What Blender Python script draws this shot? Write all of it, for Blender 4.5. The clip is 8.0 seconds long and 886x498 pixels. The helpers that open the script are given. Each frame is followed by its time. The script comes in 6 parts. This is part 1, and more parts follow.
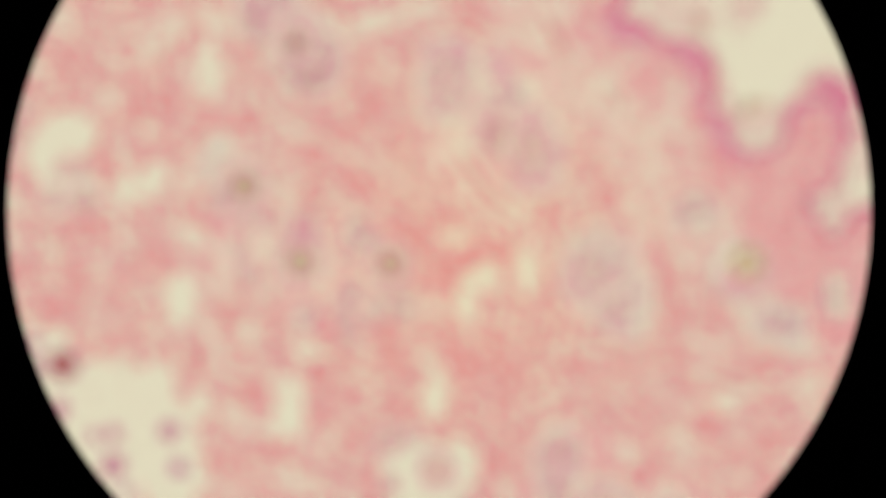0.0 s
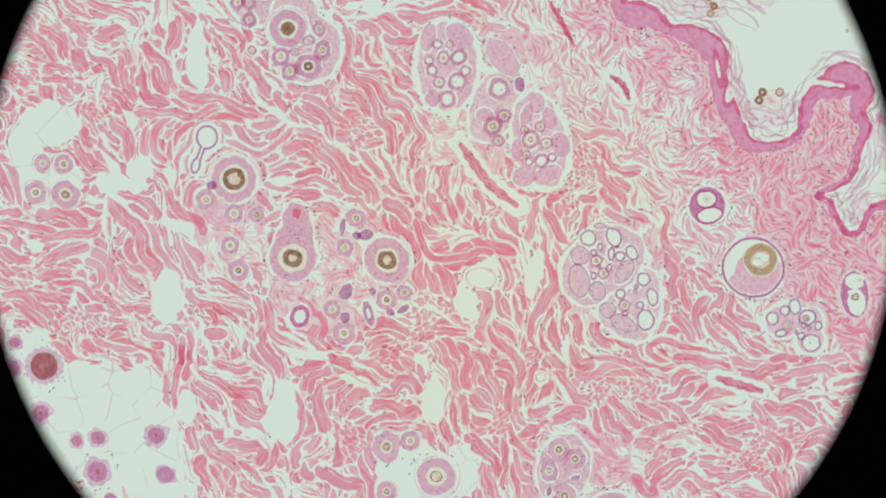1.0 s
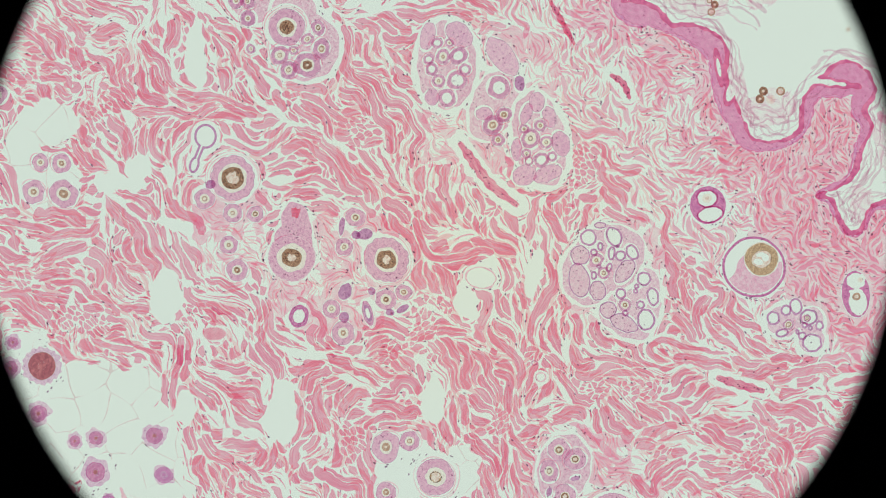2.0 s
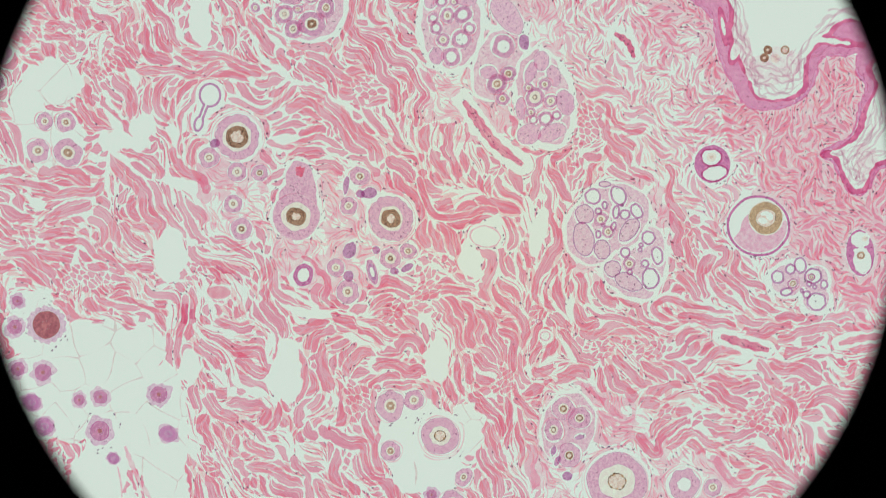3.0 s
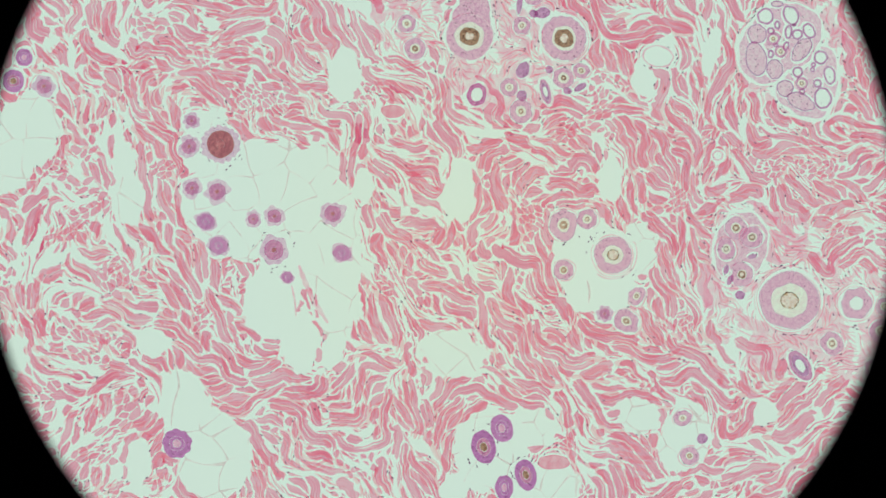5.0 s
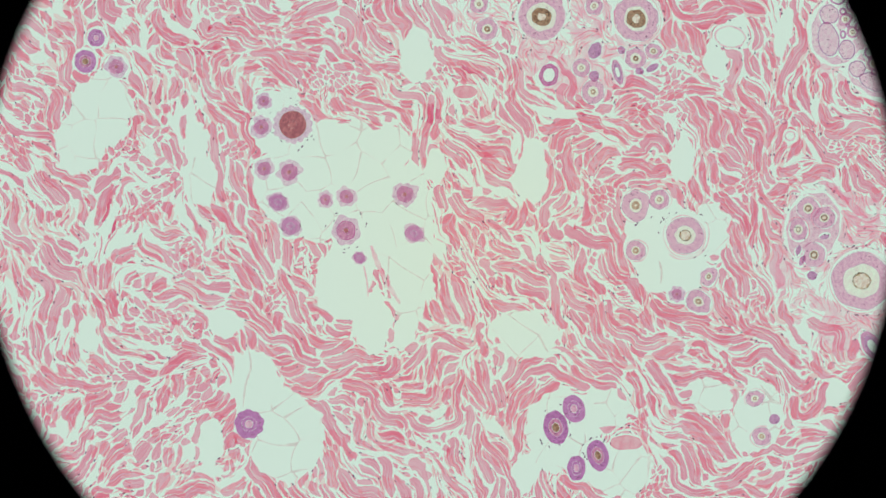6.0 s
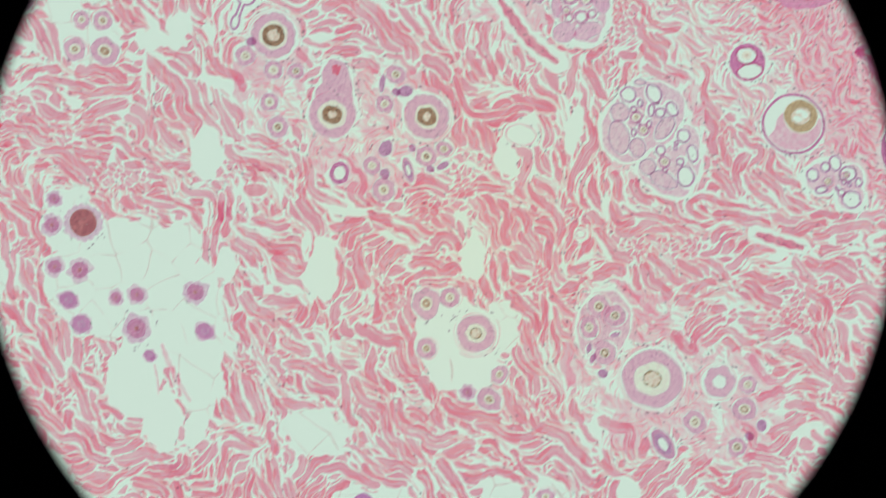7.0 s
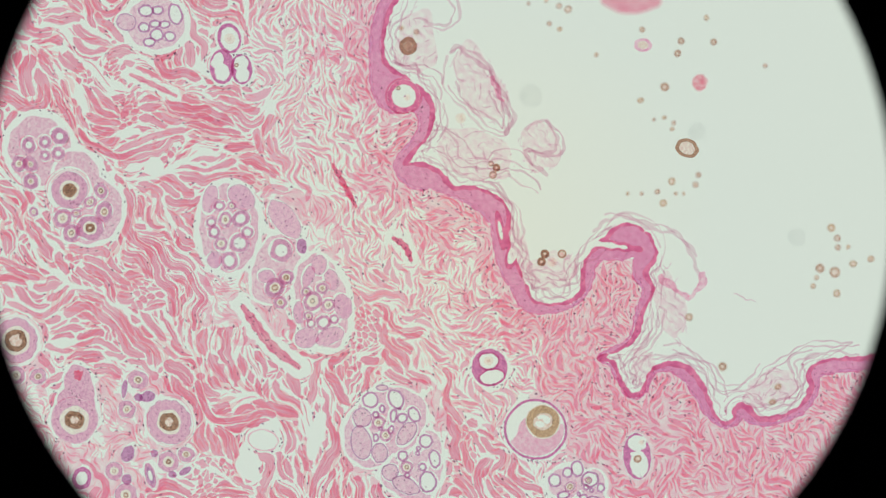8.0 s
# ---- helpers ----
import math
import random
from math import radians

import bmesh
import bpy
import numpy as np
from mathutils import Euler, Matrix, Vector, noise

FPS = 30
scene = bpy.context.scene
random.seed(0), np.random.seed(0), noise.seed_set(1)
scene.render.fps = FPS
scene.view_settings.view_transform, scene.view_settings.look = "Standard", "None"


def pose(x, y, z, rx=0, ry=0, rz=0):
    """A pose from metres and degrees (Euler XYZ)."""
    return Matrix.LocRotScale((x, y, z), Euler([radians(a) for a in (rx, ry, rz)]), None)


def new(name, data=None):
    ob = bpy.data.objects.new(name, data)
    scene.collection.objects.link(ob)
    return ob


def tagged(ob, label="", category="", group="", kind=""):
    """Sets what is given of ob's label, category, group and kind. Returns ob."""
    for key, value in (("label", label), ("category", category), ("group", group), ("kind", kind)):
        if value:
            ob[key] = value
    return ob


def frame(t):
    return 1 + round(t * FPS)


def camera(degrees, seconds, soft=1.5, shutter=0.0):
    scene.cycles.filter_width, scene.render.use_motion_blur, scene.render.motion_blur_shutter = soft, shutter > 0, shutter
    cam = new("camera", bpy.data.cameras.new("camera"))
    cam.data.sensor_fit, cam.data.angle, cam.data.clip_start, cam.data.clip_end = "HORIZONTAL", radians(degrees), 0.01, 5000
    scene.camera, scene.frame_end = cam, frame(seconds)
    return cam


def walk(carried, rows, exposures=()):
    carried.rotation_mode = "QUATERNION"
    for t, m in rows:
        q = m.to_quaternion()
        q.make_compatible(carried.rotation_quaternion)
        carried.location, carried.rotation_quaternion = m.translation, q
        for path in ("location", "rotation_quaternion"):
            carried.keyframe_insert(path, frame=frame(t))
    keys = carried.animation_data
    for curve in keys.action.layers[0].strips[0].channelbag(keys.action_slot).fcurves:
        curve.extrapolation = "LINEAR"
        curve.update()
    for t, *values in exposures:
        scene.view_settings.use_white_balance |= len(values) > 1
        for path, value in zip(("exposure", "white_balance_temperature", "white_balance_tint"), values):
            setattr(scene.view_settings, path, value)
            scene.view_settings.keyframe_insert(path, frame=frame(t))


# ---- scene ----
# A stained thin section of skin in the bright field of a light microscope. The scene is built at the
# apparent size that the instrument gives it, a hundred times life: one millimetre here is ten microns.
MM = 0.001

# ---- camera ----
cam = camera(10.303, 8.0, soft=1.1, shutter=0.15)
cam.data.dof.use_dof = True
cam.data.dof.focus_distance = 1.0
cam.data.dof.aperture_fstop = 1.8
walk(cam, [(0.0, pose(0, 0, 1.052)), (0.2, pose(0, 0, 1.047)), (0.5, pose(0, 0, 1.034)), (0.7, pose(0, 0, 1.025)),
           (0.9, pose(0, 0, 1.008)), (1.05, pose(0, 0, 1.003)), (1.3, pose(0, 0, 1.0)), (3.0, pose(0, 0, 1.0)), (3.5, pose(0, 0, 1.0022)), (4.5, pose(0, 0, 1.0030)),
           (6.5, pose(0, 0, 1.0028)), (7.5, pose(0, 0, 1.0025)), (8.0, pose(0, 0, 1.0028))],
     exposures=[(0.0, -0.03, 8650, 25), (0.2, 0.0, 7300, 22), (0.5, 0.08, 6450, 12), (0.9, 0.0, 6500, 13), (1.7, 0.0, 6500, 13), (3.0, 0.0, 6450, 14), (3.6, 0.0, 6420, 5), (4.3, 0.0, 6300, 2), (5.2, 0.0, 6300, 3), (6.5, 0.0, 6300, 5), (7.1, 0.0, 6330, 4), (7.5, 0.0, 6650, 5),
                (8.0, -0.02, 6600, 17)])

# ---- light: a dim room, and the microscope's lamp below the slide ----
world = bpy.data.worlds.new("room")
scene.world = world
world.use_nodes = True
world.node_tree.nodes["Background"].inputs[0].default_value = (0.55, 0.65, 0.9, 1)
world.node_tree.nodes["Background"].inputs[1].default_value = 0.004
LAMP_COLOUR = (0.740, 0.815, 0.676)
LAMP_RIM = (0.700, 0.805, 0.715)
LAMP_STRENGTH = 1.0

# many thin clear layers lie over one another
scene.cycles.max_bounces = 64
scene.cycles.transmission_bounces = 64

rng = random.Random(11)


# ---- materials ----
def nodes_of(name):
    m = bpy.data.materials.new(name)
    m.use_nodes = True
    n = m.node_tree.nodes
    n.clear()
    return m, n, m.node_tree.links


def stain(name, light, dark, size=0.8, detail=3.0, low=0.35, high=0.65, fibre=False, stretch=(0.35, 3.0), flank=None, split=None):
    """Stained tissue: it filters the light that goes through it. light, dark: what it lets through, where thin and where dense."""
    m, n, k = nodes_of(name)
    out = n.new("ShaderNodeOutputMaterial")
    shade = n.new("ShaderNodeBsdfRefraction")
    shade.inputs["IOR"].default_value = 1.0
    shade.inputs["Roughness"].default_value = 0.0
    grain = n.new("ShaderNodeTexNoise")
    grain.inputs["Detail"].default_value = detail
    geo = n.new("ShaderNodeNewGeometry")
    info = n.new("ShaderNodeObjectInfo")
    chance = n.new("ShaderNodeMath")
    chance.operation = "ADD"
    k.new(geo.outputs["Random Per Island"], chance.inputs[0])
    k.new(info.outputs["Random"], chance.inputs[1])
    wrap = n.new("ShaderNodeMath")
    wrap.operation = "FRACT"
    k.new(chance.outputs[0], wrap.inputs[0])
    if fibre:
        uv = n.new("ShaderNodeUVMap")
        uv.uv_map = "fibre"
        turn = n.new("ShaderNodeMapping")
        turn.inputs["Scale"].default_value = (stretch[0], stretch[1], 1)
        k.new(uv.outputs[0], turn.inputs["Vector"])
        shift = n.new("ShaderNodeCombineXYZ")
        far = n.new("ShaderNodeMath")
        far.operation = "MULTIPLY"
        far.inputs[1].default_value = 91.0
        k.new(wrap.outputs[0], far.inputs[0])
        k.new(far.outputs[0], shift.inputs[0])
        k.new(far.outputs[0], shift.inputs[1])
        k.new(shift.outputs[0], turn.inputs["Location"])
        k.new(turn.outputs[0], grain.inputs["Vector"])
        grain.inputs["Scale"].default_value = 1.0
    else:
        place = n.new("ShaderNodeTexCoord")
        k.new(place.outputs["Object"], grain.inputs["Vector"])
        grain.inputs["Scale"].default_value = 1.0 / (size * MM)
    spread = n.new("ShaderNodeMapRange")
    spread.inputs["From Min"].default_value = low
    spread.inputs["From Max"].default_value = high
    k.new(grain.outputs["Fac"], spread.inputs["Value"])
    # each piece takes up a little more or less of the dye
    total = n.new("ShaderNodeMath")
    total.operation = "ADD"
    total.use_clamp = True
    k.new(spread.outputs[0], total.inputs[0])
    less = n.new("ShaderNodeMath")
    less.operation = "MULTIPLY_ADD"
    less.inputs[1].default_value = 0.7 if fibre else 0.3
    less.inputs[2].default_value = -0.35 if fibre else -0.15
    k.new(wrap.outputs[0], less.inputs[0])
    broad = n.new("ShaderNodeTexNoise")
    broad.inputs["Scale"].default_value = 1.0 / (9.0 * MM)
    broad.inputs["Detail"].default_value = 2.0
    spot = n.new("ShaderNodeTexCoord")
    k.new(spot.outputs["Object"], broad.inputs["Vector"])
    patch = n.new("ShaderNodeMath")
    patch.operation = "MULTIPLY_ADD"
    patch.inputs[1].default_value = 1.1 if fibre else 0.0
    k.new(broad.outputs["Fac"], patch.inputs[0])
    patch.inputs[2].default_value = -0.55 if fibre else 0.0
    both = n.new("ShaderNodeMath")
    both.operation = "ADD"
    k.new(less.outputs[0], both.inputs[0])
    k.new(patch.outputs[0], both.inputs[1])
    k.new(both.outputs[0], total.inputs[1])
    mix = n.new("ShaderNodeMix")
    mix.data_type = "RGBA"
    # two faces are passed, so each takes the square root
    mix.inputs[6].default_value = (*(c ** 0.5 for c in light), 1)
    mix.inputs[7].default_value = (*(c ** 0.5 for c in dark), 1)
    k.new(total.outputs[0], mix.inputs[0])
    colour = mix.outputs[2]
    if split:
        # thin clefts that run along inside a bundle
        crack = n.new("ShaderNodeTexNoise")
        crack.inputs["Scale"].default_value = 1.0
        crack.inputs["Detail"].default_value = 2.0
        lie = n.new("ShaderNodeMapping")
        lie.inputs["Scale"].default_value = (0.13, 3.6, 1)
        k.new(uv.outputs[0], lie.inputs["Vector"])
        k.new(shift.outputs[0], lie.inputs["Location"])
        k.new(lie.outputs[0], crack.inputs["Vector"])
        sharp = n.new("ShaderNodeMapRange")
        sharp.inputs["From Min"].default_value = 0.575
        sharp.inputs["From Max"].default_value = 0.625
        k.new(crack.outputs["Fac"], sharp.inputs["Value"])
        cut = n.new("ShaderNodeMix")
        cut.data_type = "RGBA"
        k.new(sharp.outputs[0], cut.inputs[0])
        k.new(colour, cut.inputs[6])
        cut.inputs[7].default_value = (*(c ** 0.5 for c in split), 1)
        colour = cut.outputs[2]
    if flank:
        # pale flanks are thinner and take up less; collagen's darker ones paint refraction's edge line
        over = n.new("ShaderNodeUVMap")
        over.uv_map = "across"
        apart = n.new("ShaderNodeSeparateXYZ")
        k.new(over.outputs[0], apart.inputs[0])
        thin = n.new("ShaderNodeMix")
        thin.data_type = "RGBA"
        k.new(apart.outputs[0], thin.inputs[0])
        thin.inputs[6].default_value = (*(c ** 0.5 for c in flank), 1)
        k.new(colour, thin.inputs[7])
        colour = thin.outputs[2]
    k.new(colour, shade.inputs["Color"])
    k.new(shade.outputs[0], out.inputs["Surface"])
    return m


# collagen's flank: the dark line refraction draws along an edge, put in as colour
COLLAGEN = stain("collagen_pink", (1.04, 0.66, 0.79), (0.96, 0.23, 0.40), fibre=True, low=0.37, high=0.64, stretch=(0.22, 4.8), detail=6, flank=(0.99, 0.46, 0.60), split=(1.04, 0.90, 0.92))
UNDER = stain("deep_fibre_pale", (1.05, 0.82, 0.85), (1.03, 0.44, 0.54), fibre=True, low=0.33, high=0.70, stretch=(0.25, 3.0), detail=5, flank=(1.04, 0.84, 0.87))
FINE = stain("fine_collagen_pale_pink", (1.03, 0.66, 0.79), (1.00, 0.43, 0.59), fibre=True, low=0.33, high=0.74, stretch=(0.4, 4.2), detail=6, flank=(1.01, 0.60, 0.74))
WISP = stain("loose_fibre_pale", (1.04, 0.72, 0.82), (1.0, 0.34, 0.50), fibre=True, low=0.3, high=0.8, stretch=(0.4, 3.0), flank=(1.03, 0.84, 0.89))
GROUND = stain("ground_substance", (1.03, 0.84, 0.90), (1.03, 0.60, 0.74), size=2.0, detail=6)
STROMA = stain("lobule_stroma_pink", (1.03, 0.72, 0.85), (0.97, 0.46, 0.66), size=0.7, detail=6, low=0.38, high=0.66)
SHEATH = stain("root_sheath_lilac", (1.00, 0.61, 0.78), (0.83, 0.37, 0.59), size=0.45, detail=5, low=0.38, high=0.66)
RIM = stain("root_sheath_rim_purple", (0.92, 0.48, 0.70), (0.72, 0.30, 0.54), size=0.5)
CREAM = stain("inner_sheath_cream", (1.02, 0.96, 0.90), (1.0, 0.84, 0.82), size=0.9)
BROWN = stain("hair_brown", (0.78, 0.50, 0.38), (0.27, 0.10, 0.07), size=0.34, detail=6, low=0.40, high=0.60)
PIGMENT = stain("hair_pigment", (0.42, 0.20, 0.13), (0.22, 0.08, 0.06), size=0.3)
DUN = stain("hair_yellow_brown", (0.84, 0.57, 0.47), (0.48, 0.25, 0.19), size=0.4, detail=5)
OLIVE = stain("hair_olive_brown", (0.80, 0.52, 0.40), (0.32, 0.14, 0.10), size=0.24, detail=6, low=0.38, high=0.62)
HAZEL = stain("hair_hazel", (0.90, 0.62, 0.45), (0.48, 0.27, 0.17), size=0.3, detail=6, low=0.40, high=0.62)
MEDULLA = stain("medulla_pale", (1.06, 0.98, 0.95), (0.90, 0.60, 0.55), size=0.4, detail=5)
DROP = stain("pink_drop", (1.03, 0.56, 0.67), (1.0, 0.38, 0.52), size=1.5)
MAGENTA = stain("bulb_core_magenta", (0.94, 0.46, 0.66), (0.62, 0.19, 0.42), size=0.4, detail=6, low=0.36, high=0.64)
RUSSET = stain("bulb_core_russet", (0.74, 0.28, 0.31), (0.46, 0.12, 0.17), size=0.6, detail=5)
HALO = stain("bulb_halo_lilac", (1.0, 0.80, 0.90), (0.84, 0.52, 0.74), size=0.45, detail=5)
VIOLET = stain("matrix_violet", (0.82, 0.38, 0.69), (0.54, 0.15, 0.48), size=0.32, detail=5)
PLUM = stain("bulb_core_plum", (0.88, 0.40, 0.67), (0.58, 0.18, 0.47), size=0.35, detail=5)
WALL = stain("gland_wall_purple", (0.84, 0.46, 0.70), (0.58, 0.24, 0.50), size=0.5)
DEEP = stain("duct_wall_magenta", (0.94, 0.36, 0.62), (0.60, 0.14, 0.42), size=0.45, detail=6)
GLAND = stain("gland_cell_pale_lilac", (1.02, 0.78, 0.88), (0.94, 0.56, 0.74), size=0.5, detail=6, low=0.38, high=0.64)
CELL_FILL = stain("gland_cell_lilac", (1.04, 0.68, 0.83), (0.90, 0.45, 0.69), size=0.5, detail=6, low=0.36, high=0.66)
NEST_WALL = stain("gland_septum_pink", (1.03, 0.80, 0.89), (0.93, 0.52, 0.72), size=0.5, detail=6, low=0.38, high=0.64)
DARK_SHEATH = stain("small_sheath_purple", (0.95, 0.50, 0.70), (0.66, 0.26, 0.49), size=0.4, detail=5, low=0.38, high=0.66)
LOBULE = stain("gland_lobule_lilac", (1.03, 0.78, 0.88), (0.92, 0.48, 0.67), size=0.5, detail=6, low=0.38, high=0.64)
EPIDERMIS = stain("epidermis_pink_violet", (1.01, 0.49, 0.71), (0.87, 0.24, 0.52), size=0.9, detail=8, low=0.22, high=0.82)
BASAL = stain("basal_layer_violet", (1.01, 0.52, 0.74), (0.84, 0.29, 0.58), size=0.6, detail=7)
HORN = stain("horny_layer_magenta", (1.02, 0.30, 0.53), (0.80, 0.13, 0.35), size=1.4, detail=6)
FLAKE = stain("keratin_flake_pale", (0.97, 0.79, 0.87), (0.83, 0.55, 0.69), fibre=True, low=0.3, high=0.75, flank=(0.92, 0.78, 0.84))
FOLD = stain("keratin_fold", (0.99, 0.88, 0.94), (0.88, 0.66, 0.77), size=0.9, detail=6)
VEIL = stain("keratin_veil", (1.02, 0.96, 0.97), (0.99, 0.77, 0.86), size=1.5, detail=6)
BLOOD = stain("vessel_red", (1.03, 0.50, 0.62), (0.90, 0.15, 0.33), fibre=True, stretch=(0.4, 2.4), detail=5, low=0.3, high=0.7)
RED = stain("red_clot", (1.03, 0.62, 0.69), (1.0, 0.24, 0.35), size=0.9, detail=6)
NUCLEUS = stain("nucleus_dark_violet", (0.46, 0.25, 0.40), (0.22, 0.09, 0.23), size=0.3)
CELL_DOT = stain("sheath_nucleus_violet", (0.74, 0.44, 0.64), (0.46, 0.22, 0.42), size=0.3)
DUST = stain("dust_grey", (0.95, 0.95, 0.95), (0.90, 0.91, 0.91), size=1.5)
FATLINE = stain("fat_membrane", (1.0, 0.93, 0.93), (0.90, 0.72, 0.76), size=1.6, detail=5)


def plain(name, colour, rough=0.6):
    m, n, k = nodes_of(name)
    out = n.new("ShaderNodeOutputMaterial")
    p = n.new("ShaderNodeBsdfPrincipled")
    p.inputs["Roughness"].default_value = rough
    grain = n.new("ShaderNodeTexNoise")
    grain.inputs["Scale"].default_value = 220
    mix = n.new("ShaderNodeMix")
    mix.data_type = "RGBA"
    mix.inputs[6].default_value = (*colour, 1)
    mix.inputs[7].default_value = (*(c * 1.6 for c in colour), 1)
    k.new(grain.outputs["Fac"], mix.inputs[0])
    k.new(mix.outputs[2], p.inputs["Base Color"])
    k.new(p.outputs[0], out.inputs["Surface"])
    return m


BLACK = plain("anodised_black", (0.004, 0.004, 0.005))

GLASS, gn, gl = nodes_of("slide_glass")
g_out, g_bsdf = gn.new("ShaderNodeOutputMaterial"), gn.new("ShaderNodeBsdfGlass")
g_bsdf.inputs["Color"].default_value = (0.985, 1.0, 0.99, 1)
g_bsdf.inputs["IOR"].default_value = 1.5
g_bsdf.inputs["Roughness"].default_value = 0.0
gl.new(g_bsdf.outputs[0], g_out.inputs["Surface"])

GLOW, en, el = nodes_of("lamp_glow")
e_out, e_bsdf = en.new("ShaderNodeOutputMaterial"), en.new("ShaderNodeEmission")
# yellower hot spot in the middle; vignetting painted in as a weaker, bluer rim
e_place, e_far, e_fall, e_mix = en.new("ShaderNodeTexCoord"), en.new("ShaderNodeVectorMath"), en.new("ShaderNodeMapRange"), en.new("ShaderNodeMix")
e_far.operation = "LENGTH"
el.new(e_place.outputs["Object"], e_far.inputs[0])
el.new(e_far.outputs["Value"], e_fall.inputs["Value"])
e_fall.inputs["From Min"].default_value = 5 * MM
e_fall.inputs["From Max"].default_value = 52 * MM
e_mix.data_type = "RGBA"
e_mix.inputs[6].default_value = (*LAMP_COLOUR, 1)
e_mix.inputs[7].default_value = (*LAMP_RIM, 1)
el.new(e_fall.outputs[0], e_mix.inputs[0])
el.new(e_mix.outputs[2], e_bsdf.inputs["Color"])
e_bsdf.inputs["Strength"].default_value = LAMP_STRENGTH
el.new(e_bsdf.outputs[0], e_out.inputs["Surface"])

# ---- meshes ----
Z0, Z1 = 0.10, 0.36  # the section's under and upper side over the glass


def mesh_of(name, shape, mat):
    verts, faces = shape[:2]
    uvs = shape[2] if len(shape) > 2 else None
    me = bpy.data.meshes.new(name)
    me.from_pydata([(x * MM, y * MM, z * MM) for x, y, z in verts], [], faces)
    me.materials.append(mat)
    if uvs is not None:
        layer = me.uv_layers.new(name="fibre")
        loops = np.empty(len(me.loops), dtype=np.int32)
        me.loops.foreach_get("vertex_index", loops)
        layer.data.foreach_set("uv", np.asarray(uvs, dtype=np.float32)[loops][:, :2].ravel())
        if len(uvs[0]) > 2:
            layer = me.uv_layers.new(name="across")
            layer.data.foreach_set("uv", np.ascontiguousarray(np.asarray(uvs, dtype=np.float32)[loops][:, [2, 2]]).ravel())
    return me


def part(name, me, parent, label=""):
    ob = new(name, me)
    ob.parent = parent
    return tagged(ob, label) if label else ob


moving = []


def thing(name, x, y, label, category, group="", kind="", me=None):
    ob = new(name, me)
    ob.location = (x * MM, y * MM, 0.012 * MM * (len(moving) % 31))
    moving.append(ob)
    return tagged(ob, label, category, group, kind)


def wobble(seed, amount, lobes=0, lobe_amount=0.0, n=7):
    r = random.Random(seed)
    waves = [(k, r.uniform(-1, 1) * amount / k ** 0.5, r.uniform(0, 6.28)) for k in range(2, 2 + n)]
    start = r.uniform(0, 6.28)

    def f(a):
        return 1 + sum(h * math.cos(k * a + p) for k, h, p in waves) + lobe_amount * abs(math.sin(lobes * a / 2 + start))
    return f


def ring(outer, inner, seg=32, z0=Z0, z1=Z1, cx=0.0, cy=0.0):
    """A rounded disc, or a ring where inner is given: outer and inner are (a, b, turn, radius function)."""
    def rim(spec, grow, z):
        a, b, turn, f = spec
        c, s = math.cos(turn), math.sin(turn)
        row = []
        for i in range(seg):
            t = 2 * math.pi * i / seg
            k = f(t)
            u, v = (a * k + grow) * math.cos(t), (b * k + grow) * math.sin(t)
            row.append((cx + u * c - v * s, cy + u * s + v * c, z))
        return row
    edge = 0.05
    if inner:
        rows = [rim(outer, 0, z0), rim(outer, -edge, z1), rim(inner, edge, z1), rim(inner, 0, z0)]
    else:
        rows = [rim(outer, 0, z0), rim(outer, -edge, z1)]
    verts = [p for row in rows for p in row]
    faces = []
    pairs = [(0, 1), (1, 2), (2, 3), (3, 0)] if inner else [(0, 1)]
    for p, q in pairs:
        for i in range(seg):
            j = (i + 1) % seg
            faces.append((p * seg + i, p * seg + j, q * seg + j, q * seg + i))
    if not inner:
        faces += [tuple(range(2 * seg - 1, seg - 1, -1))[::-1], tuple(range(seg))[::-1]]
    return verts, faces


def joined(pieces):
    verts, faces, uvs = [], [], []
    for piece in pieces:
        k = len(verts)
        verts += piece[0]
        faces += [tuple(i + k for i in f) for f in piece[1]]
        if len(piece) > 2:
            uvs += piece[2]
    return verts, faces, uvs or None


def smooth_path(points, per=6):
    """Catmull-Rom through the points (any number of columns)."""
    p = np.array(points, dtype=float)
    p = np.vstack([2 * p[0] - p[1], p, 2 * p[-1] - p[-2]])
    rows = []
    for i in range(1, len(p) - 2):
        for t in np.linspace(0, 1, per, endpoint=False):
            a, b, c, d = p[i - 1:i + 3]
            rows.append(0.5 * (2 * b + (c - a) * t + (2 * a - 5 * b + 4 * c - d) * t * t + (3 * b - a - 3 * c + d) * t ** 3))
    return np.array(rows + [p[-2]])


def ribbon(path, widths, z0=Z0, z1=Z1, rise=0.0):
    """A flat strand with sloping flanks along a path."""
    p = np.asarray(path, dtype=float)
    d = np.gradient(p, axis=0)
    d /= np.maximum(np.linalg.norm(d, axis=1, keepdims=True), 1e-9)
    nrm = np.stack([-d[:, 1], d[:, 0]], 1)
    run = np.concatenate([[0], np.cumsum(np.linalg.norm(np.diff(p, axis=0), axis=1))])
    verts, faces, uvs = [], [], []
    for i in range(len(p)):
        w = widths[i] / 2
        for k, z in ((-w, z0), (-0.72 * w, z1), (0.72 * w, z1), (w, z0)):
            verts.append((p[i, 0] + nrm[i, 0] * k, p[i, 1] + nrm[i, 1] * k, z + rise * i / len(p)))
            uvs.append((run[i], k, 0.0 if z == z0 else 1.0))
    for i in range(len(p) - 1):
        a, b = 4 * i, 4 * i + 4
        for j in range(4):
            q = (j + 1) % 4
            faces.append((a + j, a + q, b + q, b + j))
    faces += [(3, 2, 1, 0), tuple(4 * (len(p) - 1) + j for j in range(4))]
    return verts, faces, uvs


